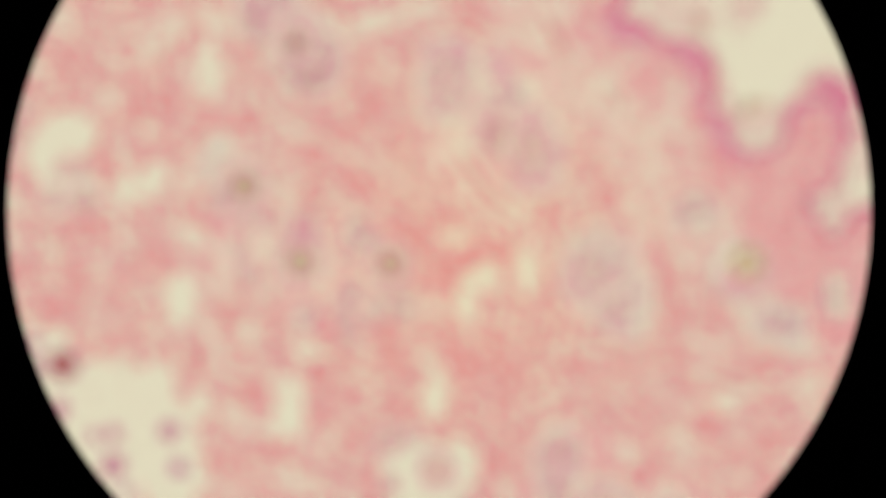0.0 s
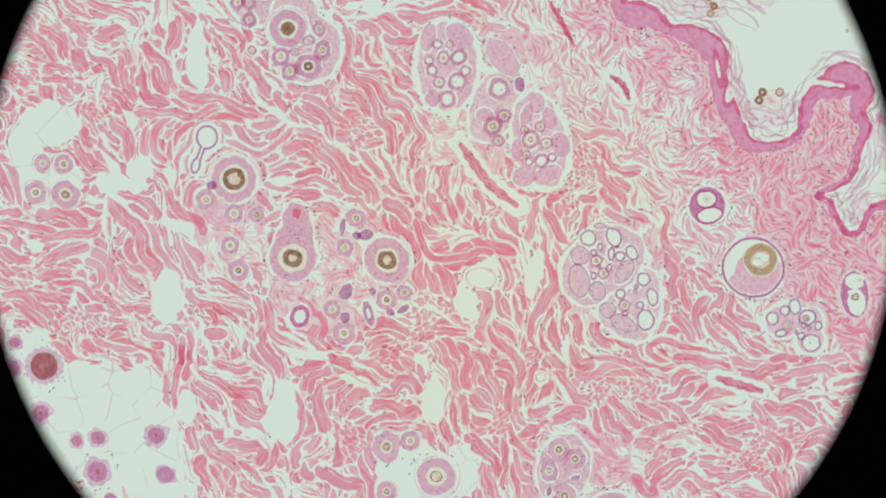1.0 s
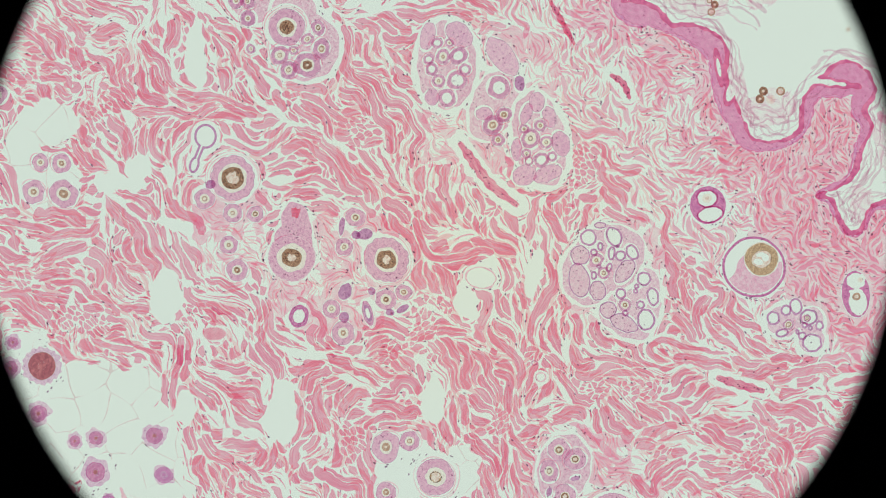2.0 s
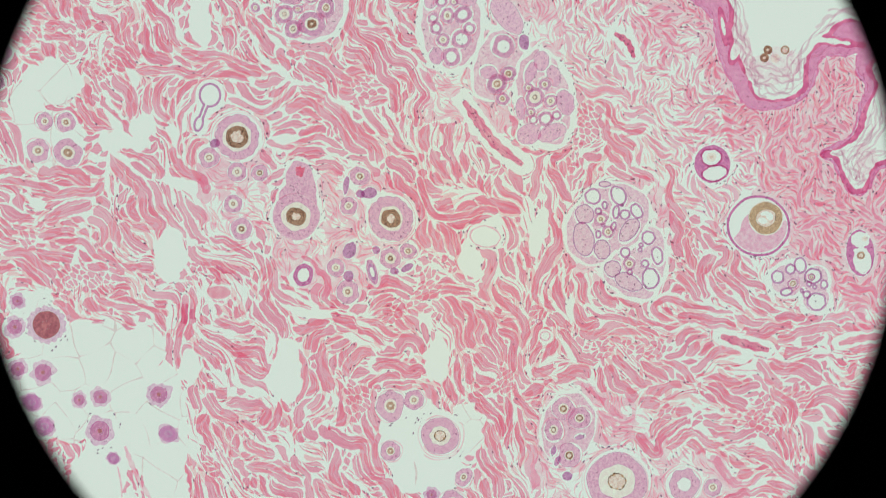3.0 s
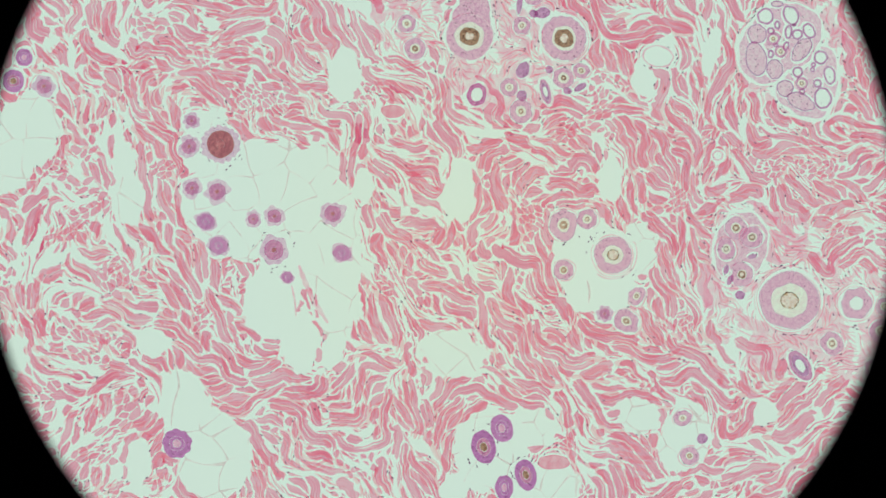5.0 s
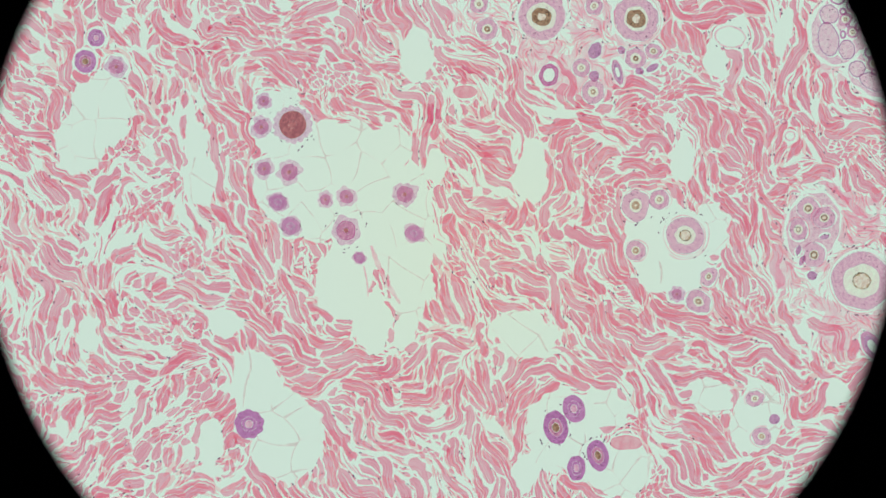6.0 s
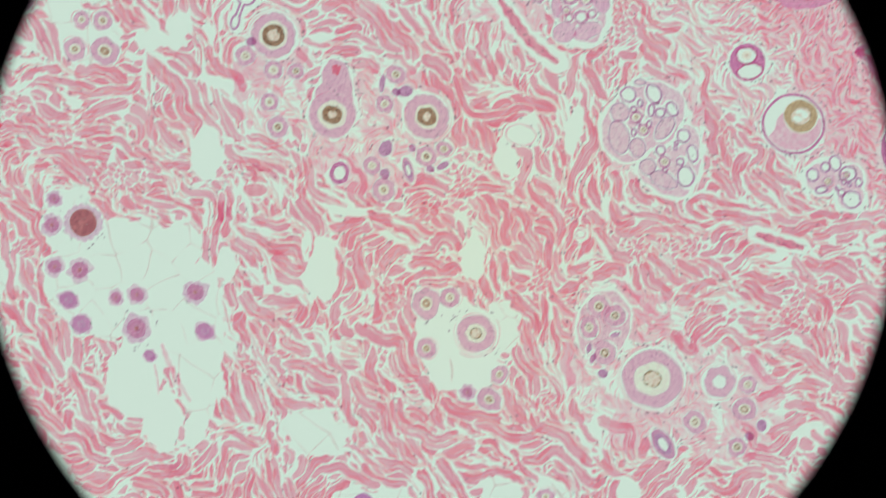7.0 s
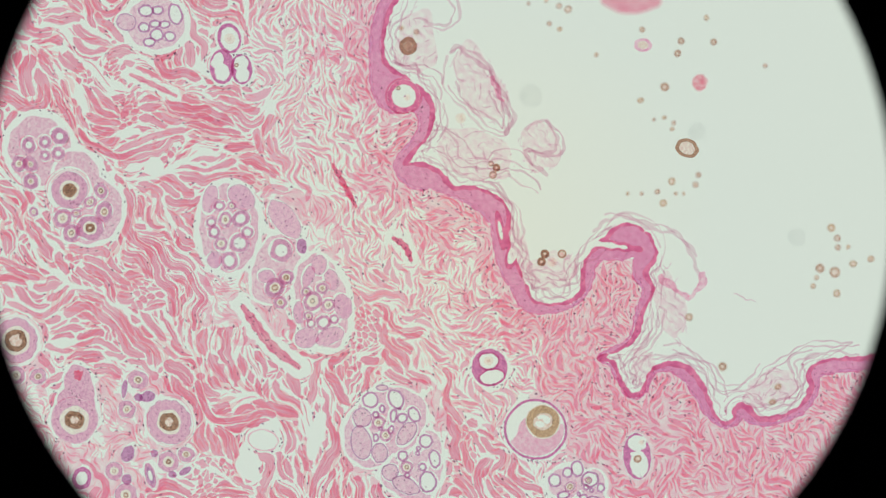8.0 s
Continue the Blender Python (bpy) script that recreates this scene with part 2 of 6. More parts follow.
def film_mesh(field, x0, y0, x1, y1, step, z0=Z0, z1=Z1):
    """A sheet with a smooth outline where field(X, Y) > 0."""
    xs, ys = np.arange(x0, x1 + step, step), np.arange(y0, y1 + step, step)
    X, Y = np.meshgrid(xs, ys)
    F = field(X, Y)
    inside = F > 0
    h, w = F.shape
    index, verts = {}, []

    def cell(i, j):
        if (i, j) in index:
            return index[i, j]
        cs = ((i, j), (i, j + 1), (i + 1, j + 1), (i + 1, j))
        cuts = []
        for a, b in zip(cs, cs[1:] + cs[:1]):
            fa, fb = F[a], F[b]
            if (fa > 0) != (fb > 0):
                t = fa / (fa - fb)
                cuts.append((xs[a[1]] + t * (xs[b[1]] - xs[a[1]]), ys[a[0]] + t * (ys[b[0]] - ys[a[0]])))
        if cuts:
            x, y = sum(c[0] for c in cuts) / len(cuts), sum(c[1] for c in cuts) / len(cuts)
        else:
            x, y = xs[j] + step / 2, ys[i] + step / 2
        index[i, j] = len(verts)
        verts.append((x, y))
        return index[i, j]
    quads, edges = [], set()
    for i, j in zip(*np.nonzero(inside[1:-1, 1:-1])):
        i, j = i + 1, j + 1
        q = (cell(i - 1, j - 1), cell(i - 1, j), cell(i, j), cell(i, j - 1))
        quads.append(q)
        for a, b in zip(q, q[1:] + q[:1]):
            if (b, a) in edges:
                edges.discard((b, a))
            else:
                edges.add((a, b))
    k = len(verts)
    all_verts = [(x, y, z1) for x, y in verts] + [(x, y, z0) for x, y in verts]
    faces = quads + [tuple(v + k for v in q[::-1]) for q in quads] + [(b, a, a + k, b + k) for a, b in sorted(edges)]
    return all_verts, faces


def oval(X, Y, x, y, a, b, turn=0.0):
    """Positive inside an ellipse, roughly in millimetres."""
    c, s = math.cos(radians(turn)), math.sin(radians(turn))
    u, v = (X - x) * c + (Y - y) * s, -(X - x) * s + (Y - y) * c
    return (1 - np.sqrt((u / a) ** 2 + (v / b) ** 2)) * min(a, b)


def specks(places, size, seed):
    """Small flat nuclei at the places: x, y and, where it is given, the way they lie."""
    r = random.Random(seed)
    out = []
    for x, y, *lie in places:
        a = size * r.uniform(0.7, 1.3)
        low = Z1 + r.uniform(0.02, 0.3)
        out.append(ring((a, a * r.uniform(0.3, 0.6) if lie else a * r.uniform(0.45, 0.9), lie[0] + r.uniform(-0.4, 0.4) if lie else r.uniform(0, 3.14), lambda t: 1.0), None, 6, low, low + 0.04, x, y))
    return out


# ---- instrument: field stop of the eyepiece, lamp, slide ----
def field_stop():
    ob = new("eyepiece_field_stop")
    ob.location = (-0.78 * MM, 7.70 * MM, 0.030)
    tagged(ob, "black anodised round field stop inside the eyepiece", "field stop")
    one = lambda t: 1.0
    part("stop_ring", mesh_of("stop_ring", ring((150, 150, 0, one), (89.7, 89.7, 0, one), 192, 0, 1.0), BLACK), ob)
    part("tube_wall", mesh_of("tube_wall", ring((156, 156, 0, one), (150.2, 150.2, 0, one), 96, -12, 60), BLACK), ob)


def lamp():
    ob = new("microscope_lamp")
    ob.location = (7 * MM, 2 * MM, -0.06)
    tagged(ob, "round glowing microscope lamp below the glass slide", "lamp")
    one = lambda t: 1.0
    part("glowing_disc", mesh_of("glowing_disc", ring((170, 170, 0, one), None, 96, 0, 2), GLOW), ob, "greenish white glowing disc")
    part("lamp_housing", mesh_of("lamp_housing", ring((182, 182, 0, one), (170.5, 170.5, 0, one), 96, -30, 6), BLACK), ob)


def slide():
    ob = thing("glass_slide", 0, 0, "clear glass microscope slide that carries the stained section", "glass slide")
    bm = bmesh.new()
    bmesh.ops.create_cube(bm, size=1.0)
    bmesh.ops.scale(bm, vec=(0.44, 0.32, 0.004), verts=bm.verts)
    bmesh.ops.translate(bm, vec=(0.004, -0.006, -0.002), verts=bm.verts)
    bmesh.ops.bevel(bm, geom=bm.edges[:], offset=0.0006, segments=2, affect="EDGES")
    me = bpy.data.meshes.new("slide_plate")
    bm.to_mesh(me)
    bm.free()
    me.materials.append(GLASS)
    part("plate", me, ob)


field_stop()
lamp()
slide()

# ---- hair follicles, glands and vessels ----
keep_out = []  # ovals that the fibres leave free: x, y, a, b, turn
count = [0]


def claim(x, y, a, b, turn):
    keep_out.append((x, y, a, b, turn))
    count[0] += 1
    return count[0]


def sheath_nuclei(ob, a, b, turn, lo, hi, seed, size=0.16, density=1.6):
    r = random.Random(seed)
    n = int(0.65 * density * math.pi * a * b * (hi * hi - lo * lo))
    c, s = math.cos(turn), math.sin(turn)
    spots = []
    for _ in range(n):
        t, q = r.uniform(0, 6.28), math.sqrt(r.uniform(lo * lo, hi * hi))
        u, v = a * q * math.cos(t), b * q * math.sin(t)
        spots.append((u * c - v * s, u * s + v * c))
    if spots:
        part("nuclei", mesh_of("nuclei", joined(specks(spots, size, seed))[:2], CELL_DOT), ob)


def hair_follicle(x, y, r, ratio=1.0, turn=0.0, inner=0.56, shaft=0.34, medulla=0.0, colour=None, scallop=0, label="", dense=1.0, nest="", sheath=None, rim=None):
    """A hair follicle cut across: sheath with a darker rim, pale inner sheath, hair with its medulla."""
    a, b, w = r, r * ratio, radians(turn)
    moat = 0.75 if r > 3.0 and rim is None else 0.0
    seed = claim(x, y, a + moat, b + moat, turn)
    ob = thing("hair_follicle", x, y, label or "small round hair follicle with lilac sheath and pale centre", "hair follicle", nest)
    seg = 72 if r > 3.0 else 40 if r > 2.4 else 24
    if r > 3.0 and not scallop:
        scallop = int(6.2 * r)
    f = wobble(seed, 0.085 if r < 3.2 else 0.035, scallop, (0.022 if scallop > 16 else 0.06) if scallop else 0)
    g = wobble(seed + 500, 0.06)
    h = wobble(seed + 900, 0.07)
    m = wobble(seed + 950, 0.20)
    part("sheath_rim", mesh_of("sheath_rim", ring((a, b, w, f), (a - 0.17, b - 0.17, w, f), seg), rim or RIM), ob)
    part("outer_sheath", mesh_of("outer_sheath", ring((a - 0.19, b - 0.19, w, f), (a * inner + 0.10, b * inner + 0.10, w, g), seg), sheath or SHEATH), ob)
    part("inner_rim", mesh_of("inner_rim", ring((a * inner + 0.09, b * inner + 0.09, w, g), (a * inner - 0.02, b * inner - 0.02, w, g), seg), RIM), ob)
    if shaft:
        part("inner_sheath", mesh_of("inner_sheath", ring((a * inner - 0.04, b * inner - 0.04, w, g), (a * shaft + 0.03, b * shaft + 0.03, w, h), seg), CREAM), ob)
        hair = part("hair", mesh_of("hair", ring((a * shaft, b * shaft, w, h), (a * medulla + 0.02, b * medulla + 0.02, w, m) if medulla else None, seg), colour or BROWN), ob)
        if medulla:
            part("medulla", mesh_of("medulla", ring((a * medulla, b * medulla, w, m), None, seg), MEDULLA), hair)
        if r > 3.0:
            # grains of pigment in the hair
            q, grains = random.Random(seed + 40), []
            for _ in range(int(34 * a * shaft)):
                t, far = q.uniform(0, 6.28), q.uniform(medulla + 0.05, shaft - 0.03)
                u, v = a * far * math.cos(t), b * far * math.sin(t)
                grains.append((u * math.cos(w) - v * math.sin(w), u * math.sin(w) + v * math.cos(w)))
            part("pigment", mesh_of("pigment", joined(specks(grains, 0.13, seed))[:2], PIGMENT), hair)
    sheath_nuclei(ob, a, b, w, inner + 0.08, 0.93, seed, density=dense)
    # thin fibres of the capsule, bent round the sheath
    q = random.Random(seed + 70)
    for k in range(3 if moat else 0 if r > 3.0 else 1):
        start, span = q.uniform(0, 6.28), q.uniform(2.2, 5.0)
        t = np.linspace(start, start + span, 30)
        far = 0.3 + 0.42 * k + 0.14 * np.sin(2 * t + k) + 0.06 * np.sin(5 * t)
        u, v = (a + far) * np.cos(t), (b + far) * np.sin(t)
        arc = np.stack([u * math.cos(w) - v * math.sin(w), u * math.sin(w) + v * math.cos(w)], 1)
        part("capsule_fibre", mesh_of("capsule_fibre", ribbon(arc, 0.2 + 0.1 * np.sin(3 * t), Z0 + 0.3, Z0 + 0.34), WISP), ob)
    return ob


def hair_bulb(x, y, r, ratio=1.0, turn=0.0, core=0.66, colour=None, scallop=11, centre=True, nest=""):
    """A deep follicle in the fat: scalloped pale halo round a dark core with rings."""
    a, b, w = r, r * ratio, radians(turn)
    seed = claim(x, y, a, b, turn)
    ob = thing("hair_bulb", x, y, "hair bulb with scalloped lilac halo and magenta core in fat", "hair follicle", nest or "hair bulbs in the fat")
    f, g = wobble(seed, 0.07 if r > 3.5 else 0.12, scallop if r > 3.5 else 5 + seed % 5, 0.17 if r > 3.5 else -0.13), wobble(seed + 500, 0.02 if r > 3.5 else 0.06)
    part("halo", mesh_of("halo", ring((a * (0.90 if r > 3.5 else 1.05), b * (0.90 if r > 3.5 else 1.05), w, f), (a * core + 0.02, b * core + 0.02, w, g), 44), HALO), ob)
    mat = colour or MAGENTA
    if mat is RUSSET:
        part("core", mesh_of("core", ring((a * core, b * core, w, g), (a * core * 0.302, b * core * 0.302, w, g), 40), mat), ob)
        part("hair", mesh_of("hair", ring((a * core * 0.30, b * core * 0.30, w, g), None, 40), RUSSET), ob)
        sheath_nuclei(ob, a, b, w, core + 0.02, 0.9, seed, 0.14, 1.2)
        return ob
    part("core_rim", mesh_of("core_rim", ring((a * core, b * core, w, g), (a * core * 0.84, b * core * 0.84, w, g), 32), DEEP if mat is MAGENTA else mat), ob)
    part("core", mesh_of("core", ring((a * core * 0.83, b * core * 0.83, w, g), (a * core * 0.42, b * core * 0.42, w, g), 32), mat), ob)
    part("core_ring", mesh_of("core_ring", ring((a * core * 0.41, b * core * 0.41, w, g), (a * core * 0.26, b * core * 0.26, w, g), 24), DEEP if mat is MAGENTA else WALL if mat is PLUM else mat), ob)
    part("hair", mesh_of("hair", ring((a * core * 0.25, b * core * 0.25, w, g), None, 20), MAGENTA if mat is RUSSET else RUSSET if centre else mat), ob)
    sheath_nuclei(ob, a, b, w, core + 0.02, 0.9, seed, 0.14, 1.2)
    return ob


def violet_bulb(x, y, a, b, turn=0.0, scallop=0, hair=True, slit=0.0):
    w = radians(turn)
    seed = claim(x, y, a, b, turn)
    ob = thing("hair_matrix", x, y, "deep violet cellular hair matrix cut across", "hair follicle", "violet matrices")
    f, g = wobble(seed, 0.05, scallop, 0.12 if scallop else 0), wobble(seed + 500, 0.06)
    inner = 0.55
    part("cell_mass", mesh_of("cell_mass", ring((a, b, w, f), (a * inner, b * inner, w, g), 36), VIOLET), ob)
    part("centre_ring", mesh_of("centre_ring", ring((a * inner - 0.03, b * inner - 0.03, w, g), (a * 0.3, b * 0.3, w, g), 28), MAGENTA if hair else VIOLET), ob)
    part("centre", mesh_of("centre", ring((a * 0.28, b * 0.28, w, g), None, 20), BROWN if hair else SHEATH), ob)
    sheath_nuclei(ob, a, b, w, 0.3, 0.95, seed, 0.15, 3.0)
    return ob


def bud(x, y, a, b, turn=0.0):
    """A small purple clump of cells."""
    seed = claim(x, y, a, b, turn)
    ob = thing("cell_bud", x, y, "small solid purple clump of cells between follicles", "cell clump", "purple clumps")
    part("clump", mesh_of("clump", ring((a, b, radians(turn), wobble(seed, 0.08)), None, 20), WALL), ob)
    sheath_nuclei(ob, a, b, radians(turn), 0.0, 0.85, seed, 0.16, 2.6)
    return ob


def duct(x, y, a, b, turn=0.0, wall=0.55, mat=None, name="sweat_duct", label="round purple duct with an empty white lumen", frill=0):
    """A tube cut across, open in the middle."""
    seed = claim(x, y, a, b, turn)
    ob = thing(name, x, y, label, "duct", "ducts")
    w, f, g = radians(turn), wobble(seed, 0.05), wobble(seed + 500, 0.06, frill, 0.12 if frill else 0)
    mid = (wall + 1) / 2
    part("wall", mesh_of("wall", ring((a * mid, b * mid, w, f), (a * wall, b * wall, w, g), 36), mat or WALL), ob)
    part("wall_rim", mesh_of("wall_rim", ring((a, b, w, f), (a * mid + 0.02, b * mid + 0.02, w, f), 36), mat or RIM), ob)
    sheath_nuclei(ob, a, b, w, wall + 0.05, 0.95, seed, 0.15, 2.0)
    return ob


def gland_cell(x, y, a, b, turn=0.0, full=True, nest="gland cells", fill=None):
    """A sebaceous cell with a purple wall, filled with pale foam or empty."""
    seed = claim(x, y, a, b, turn)
    ob = thing("gland_cell", x, y, "pale lilac sebaceous gland cell with purple wall" if full else "empty white gland space with thin purple wall", "gland cell", nest)
    w, f = radians(turn), wobble(seed, 0.06)
    k = 0.15 if fill else 0.26 if full else 0.42
    part("wall", mesh_of("wall", ring((a, b, w, f), (a - k, b - k, w, f), 28), RIM if fill else WALL), ob)
    if full:
        part("foam", mesh_of("foam", ring((a - k - 0.02, b - k - 0.02, w, f), None, 24), fill or GLAND), ob)
        sheath_nuclei(ob, a, b, w, 0.0, 0.8, seed, 0.17, 0.7)
    return ob


def small(places, r_inner=0.5, r_shaft=0.26, colour=None, nest="", dense=1.0, sheath=None, bare=0.0):
    for x, y, r in places:
        if rng.random() < bare:
            hair_follicle(x, y, r, rng.uniform(0.85, 1.14), rng.uniform(0, 180), r_inner * rng.uniform(0.9, 1.1), 0.0, nest=nest, dense=dense, sheath=sheath,
                          label="small purple follicle ring with an empty white centre")
            continue
        hair_follicle(x, y, r, rng.uniform(0.82, 1.14), rng.uniform(0, 180), r_inner * rng.uniform(0.9, 1.1), r_shaft * rng.uniform(0.9, 1.25), r_shaft * rng.choice([0.3, 0.5, 0.6]),
                      colour or rng.choice([DUN, DUN, BROWN]), nest=nest, dense=dense, sheath=sheath)


# large follicles with thick brown hairs
BIG = "large hair follicle with lilac sheath, cream ring and brown hair"
hair_follicle(-42.8, 14.4, 4.37, 1.0, -10, 0.68, 0.53, 0.27, OLIVE, 13, label=BIG, nest="large follicles")
hair_follicle(-30.8, -1.8, 4.60, 1.05, 90, 0.63, 0.42, 0.16, OLIVE, rim=SHEATH, label=BIG, nest="large follicles")
hair_follicle(-11.5, -2.2, 4.14, 1.12, 40, 0.58, 0.45, 0.18, OLIVE, 15, label=BIG, nest="large follicles")
hair_follicle(-31.8, 45.1, 3.68, 1.0, 0, 0.56, 0.40, 0.0, BROWN, label=BIG, nest="large follicles")
hair_follicle(34.5, -55.7, 5.75, 1.06, 80, 0.61, 0.30, 0.26, HAZEL, dense=0.6,
              label="very large hair follicle with wide lilac sheath and pale yellowish hair", nest="large follicles")
hair_follicle(-1.5, -46.4, 3.68, 1.05, 80, 0.54, 0.31, 0.25, HAZEL, label="round hair follicle with pale hair in a fat lobule", nest="follicles in the fat lobule")
hair_follicle(48.2, -56.3, 3.10, 1.0, 0, 0.45, 0.0, label="round lilac hair follicle with an empty pale centre", nest="lower follicles")
hair_follicle(11.4, 32.8, 2.30, 1.0, 0, 0.56, 0.0, label="purple hair follicle ring with a white empty centre", sheath=DARK_SHEATH)

# follicle groups
small([(-48.5, 10.2, 2.07), (-42.8, 7.3, 1.96), (-38.2, 7.1, 1.61), (-43.6, 0.8, 1.84), (-41.9, -4.3, 2.19)], nest="follicles of the left bundle")
small([(-17.8, 6.4, 2.07), (-20.1, 0.4, 1.73), (-11.6, -10.3, 2.07), (-8.0, -8.8, 1.73), (-22.7, -12.2, 1.84), (-20.3, -17.1, 2.30)], nest="follicles of the middle bundle")
small([(-39.1, 40.7, 1.04), (-33.2, 39.4, 1.96), (-27.6, 42.7, 1.38), (-24.7, 40.7, 2.07), (-25.4, 45.0, 1.61), (-27.6, 37.4, 2.53),
       (-31.4, 36.4, 1.73), (-30.4, 40.4, 1.04)], 0.52, 0.3, nest="follicles of the upper bundle", sheath=DARK_SHEATH)
small([(-1.2, 41.9, 1.27), (1.3, 41.9, 0.92), (0.0, 39.1, 1.61), (3.1, 39.3, 1.73), (-2.9, 38.6, 1.15), (-2.3, 36.6, 1.27), (4.5, 36.5, 1.27),
       (-0.9, 34.2, 1.38), (2.9, 34.3, 1.96), (0.8, 30.7, 1.73)], 0.58, 0.24, nest="follicles of the oval lobule", sheath=DARK_SHEATH, bare=0.6)
small([(10.1, 25.2, 1.96), (12.4, 27.3, 1.61), (11.2, 22.2, 1.38)], 0.5, 0.3, nest="follicles beside the lobule", sheath=DARK_SHEATH)
small([(17.8, 22.5, 1.84), (19.8, 25.1, 1.27), (21.0, 21.7, 1.38), (16.5, 24.4, 1.04), (20.0, 18.1, 1.50), (17.0, 19.4, 1.04), (22.2, 18.8, 1.04),
       (17.5, 17.9, 0.92)], 0.6, 0.26, nest="follicles of the pointed lobule", sheath=DARK_SHEATH, bare=0.5)
small([(31.2, -2.3, 1.5), (32.7, -4.9, 1.3), (37.0, -11.4, 1.3)], 0.6, 0.3, nest="hairs among the gland cells", sheath=DARK_SHEATH)
small([(-83.3, 11.6, 2.30), (-77.2, 11.2, 2.99), (-81.9, 17.6, 1.73), (-77.6, 17.4, 2.07), (-94.0, 21.2, 1.9), (-90.6, 31.4, 1.9)], 0.48, 0.26, nest="follicles at the edge")
small([(-92.0, 25.6, 2.0)], 0.62, 0.5, BROWN, nest="follicles at the edge", sheath=DARK_SHEATH)
small([(-11.6, -40.3, 2.88), (-6.8, -39.1, 1.96), (-11.6, -49.5, 2.07), (3.3, -54.8, 1.96), (1.2, -59.9, 2.65)], 0.46, 0.26, nest="follicles in the fat lobule")
small([(23.6, -40.9, 2.30), (26.9, -42.8, 2.19), (21.6, -45.2, 2.19), (24.8, -50.4, 2.30)], 0.45, 0.28, BROWN, nest="follicles of the lower bundle")
small([(54.0, -56.9, 1.84), (53.3, -61.9, 2.30), (43.2, -64.5, 2.30), (51.8, -69.6, 1.96)], 0.5, 0.28, nest="lower follicles")
small([(-40.1, 54.3, 1.61), (-36.8, 54.9, 1.27), (-33.8, 56.1, 1.73), (-39.8, 50.4, 1.73), (-34.1, 52.6, 1.38), (-36.8, 52.2, 1.15), (-42.1, 50.5, 1.61), (-39.7, 46.9, 1.61)],
      0.42, 0.2, nest="follicles of the far lobule", sheath=DARK_SHEATH, bare=0.6)
small([(12.7, -79.7, 1.84), (14.1, -87.4, 1.96)], 0.42, 0.24, nest="paired follicles")

# deep bulbs in the fat
hair_bulb(-81.6, -23.8, 3.91, 1.0, 0, 0.72, RUSSET, 16)
for bx, by, br in [(-87.5, -19.0, 1.73), (-88.0, -24.3, 2.42), (-87.4, -32.8, 2.19), (-82.3, -33.5, 2.65), (-74.9, -39.1, 1.73), (-70.6, -38.5, 2.07), (-58.7, -38.0, 2.53),
                   (-70.7, -45.4, 3.22), (-117.6, -12.0, 2.30), (-3.2, -58.4, 1.73)]:
    hair_bulb(bx, by, br, rng.uniform(0.9, 1.1), rng.uniform(0, 90))
for bx, by, br in [(-84.6, -39.6, 2.07), (-82.0, -44.5, 2.19), (-56.8, -46.0, 2.07), (-68.0, -51.0, 1.38)]:
    hair_bulb(bx, by, br, 1.1, 60, 0.82, PLUM, 7, False)
violet_bulb(-24.2, -81.8, 2.30, 2.88, 15, 0, False)
violet_bulb(-27.9, -85.6, 2.53, 3.45, 10)
violet_bulb(-19.3, -91.3, 2.19, 3.22, 15)
violet_bulb(-23.7, -93.9, 1.84, 2.65, 0, 0, False)
violet_bulb(-90.5, -84.9, 2.76, 2.76, 0, 9, False)
violet_bulb(-121.7, -6.1, 1.73, 1.84, 0, 0, False)
violet_bulb(-123.9, -10.9, 2.30, 2.30, 0, 0, True)

# purple clumps
for bx, by, ba, bb, bt in [(-19.9, -8.7, 1.27, 1.84, -20), (-14.5, -8.6, 0.81, 0.81, 0), (-15.9, 3.0, 1.61, 1.15, 10), (-20.6, 4.6, 0.58, 1.96, -8), (-17.7, 2.8, 0.92, 0.81, 0),
                           (-8.2, -12.2, 1.38, 0.69, 30), (-10.8, -12.9, 0.92, 0.69, 0), (-47.3, 13.1, 1.04, 0.92, 40), (24.4, -54.6, 1.04, 0.92, 0), (26.9, -46.7, 1.04, 0.46, 15),
                           (21.6, -49.4, 0.58, 0.92, -15), (22.4, -51.5, 0.58, 1.15, -30), (16.7, -83.9, 1.15, 1.04, 0), (56.8, -65.2, 1.04, 1.27, 0), (54.3, -67.4, 0.92, 0.92, 0),
                           (15.6, 33.7, 1.04, 1.61, 0), (-20.1, -13.9, 1.04, 1.15, 0)]:
    bud(bx, by, ba, bb, bt)

# ducts
duct(-29.3, -13.7, 1.96, 2.42, -20, 0.55, DEEP, frill=9)
duct(-15.3, -13.1, 1.04, 2.65, 15, 0.4)
duct(36.7, -69.0, 1.96, 3.33, 35, 0.42)
duct(7.7, -5.9, 3.33, 2.19, -10, 0.9, FINE, "blood_vessel", "thin-walled empty oval blood vessel")
duct(18.6, -23.2, 0.69, 0.58, 0, 0.6)
duct(19.9, -26.1, 1.15, 1.04, 0, 0.72, FINE)

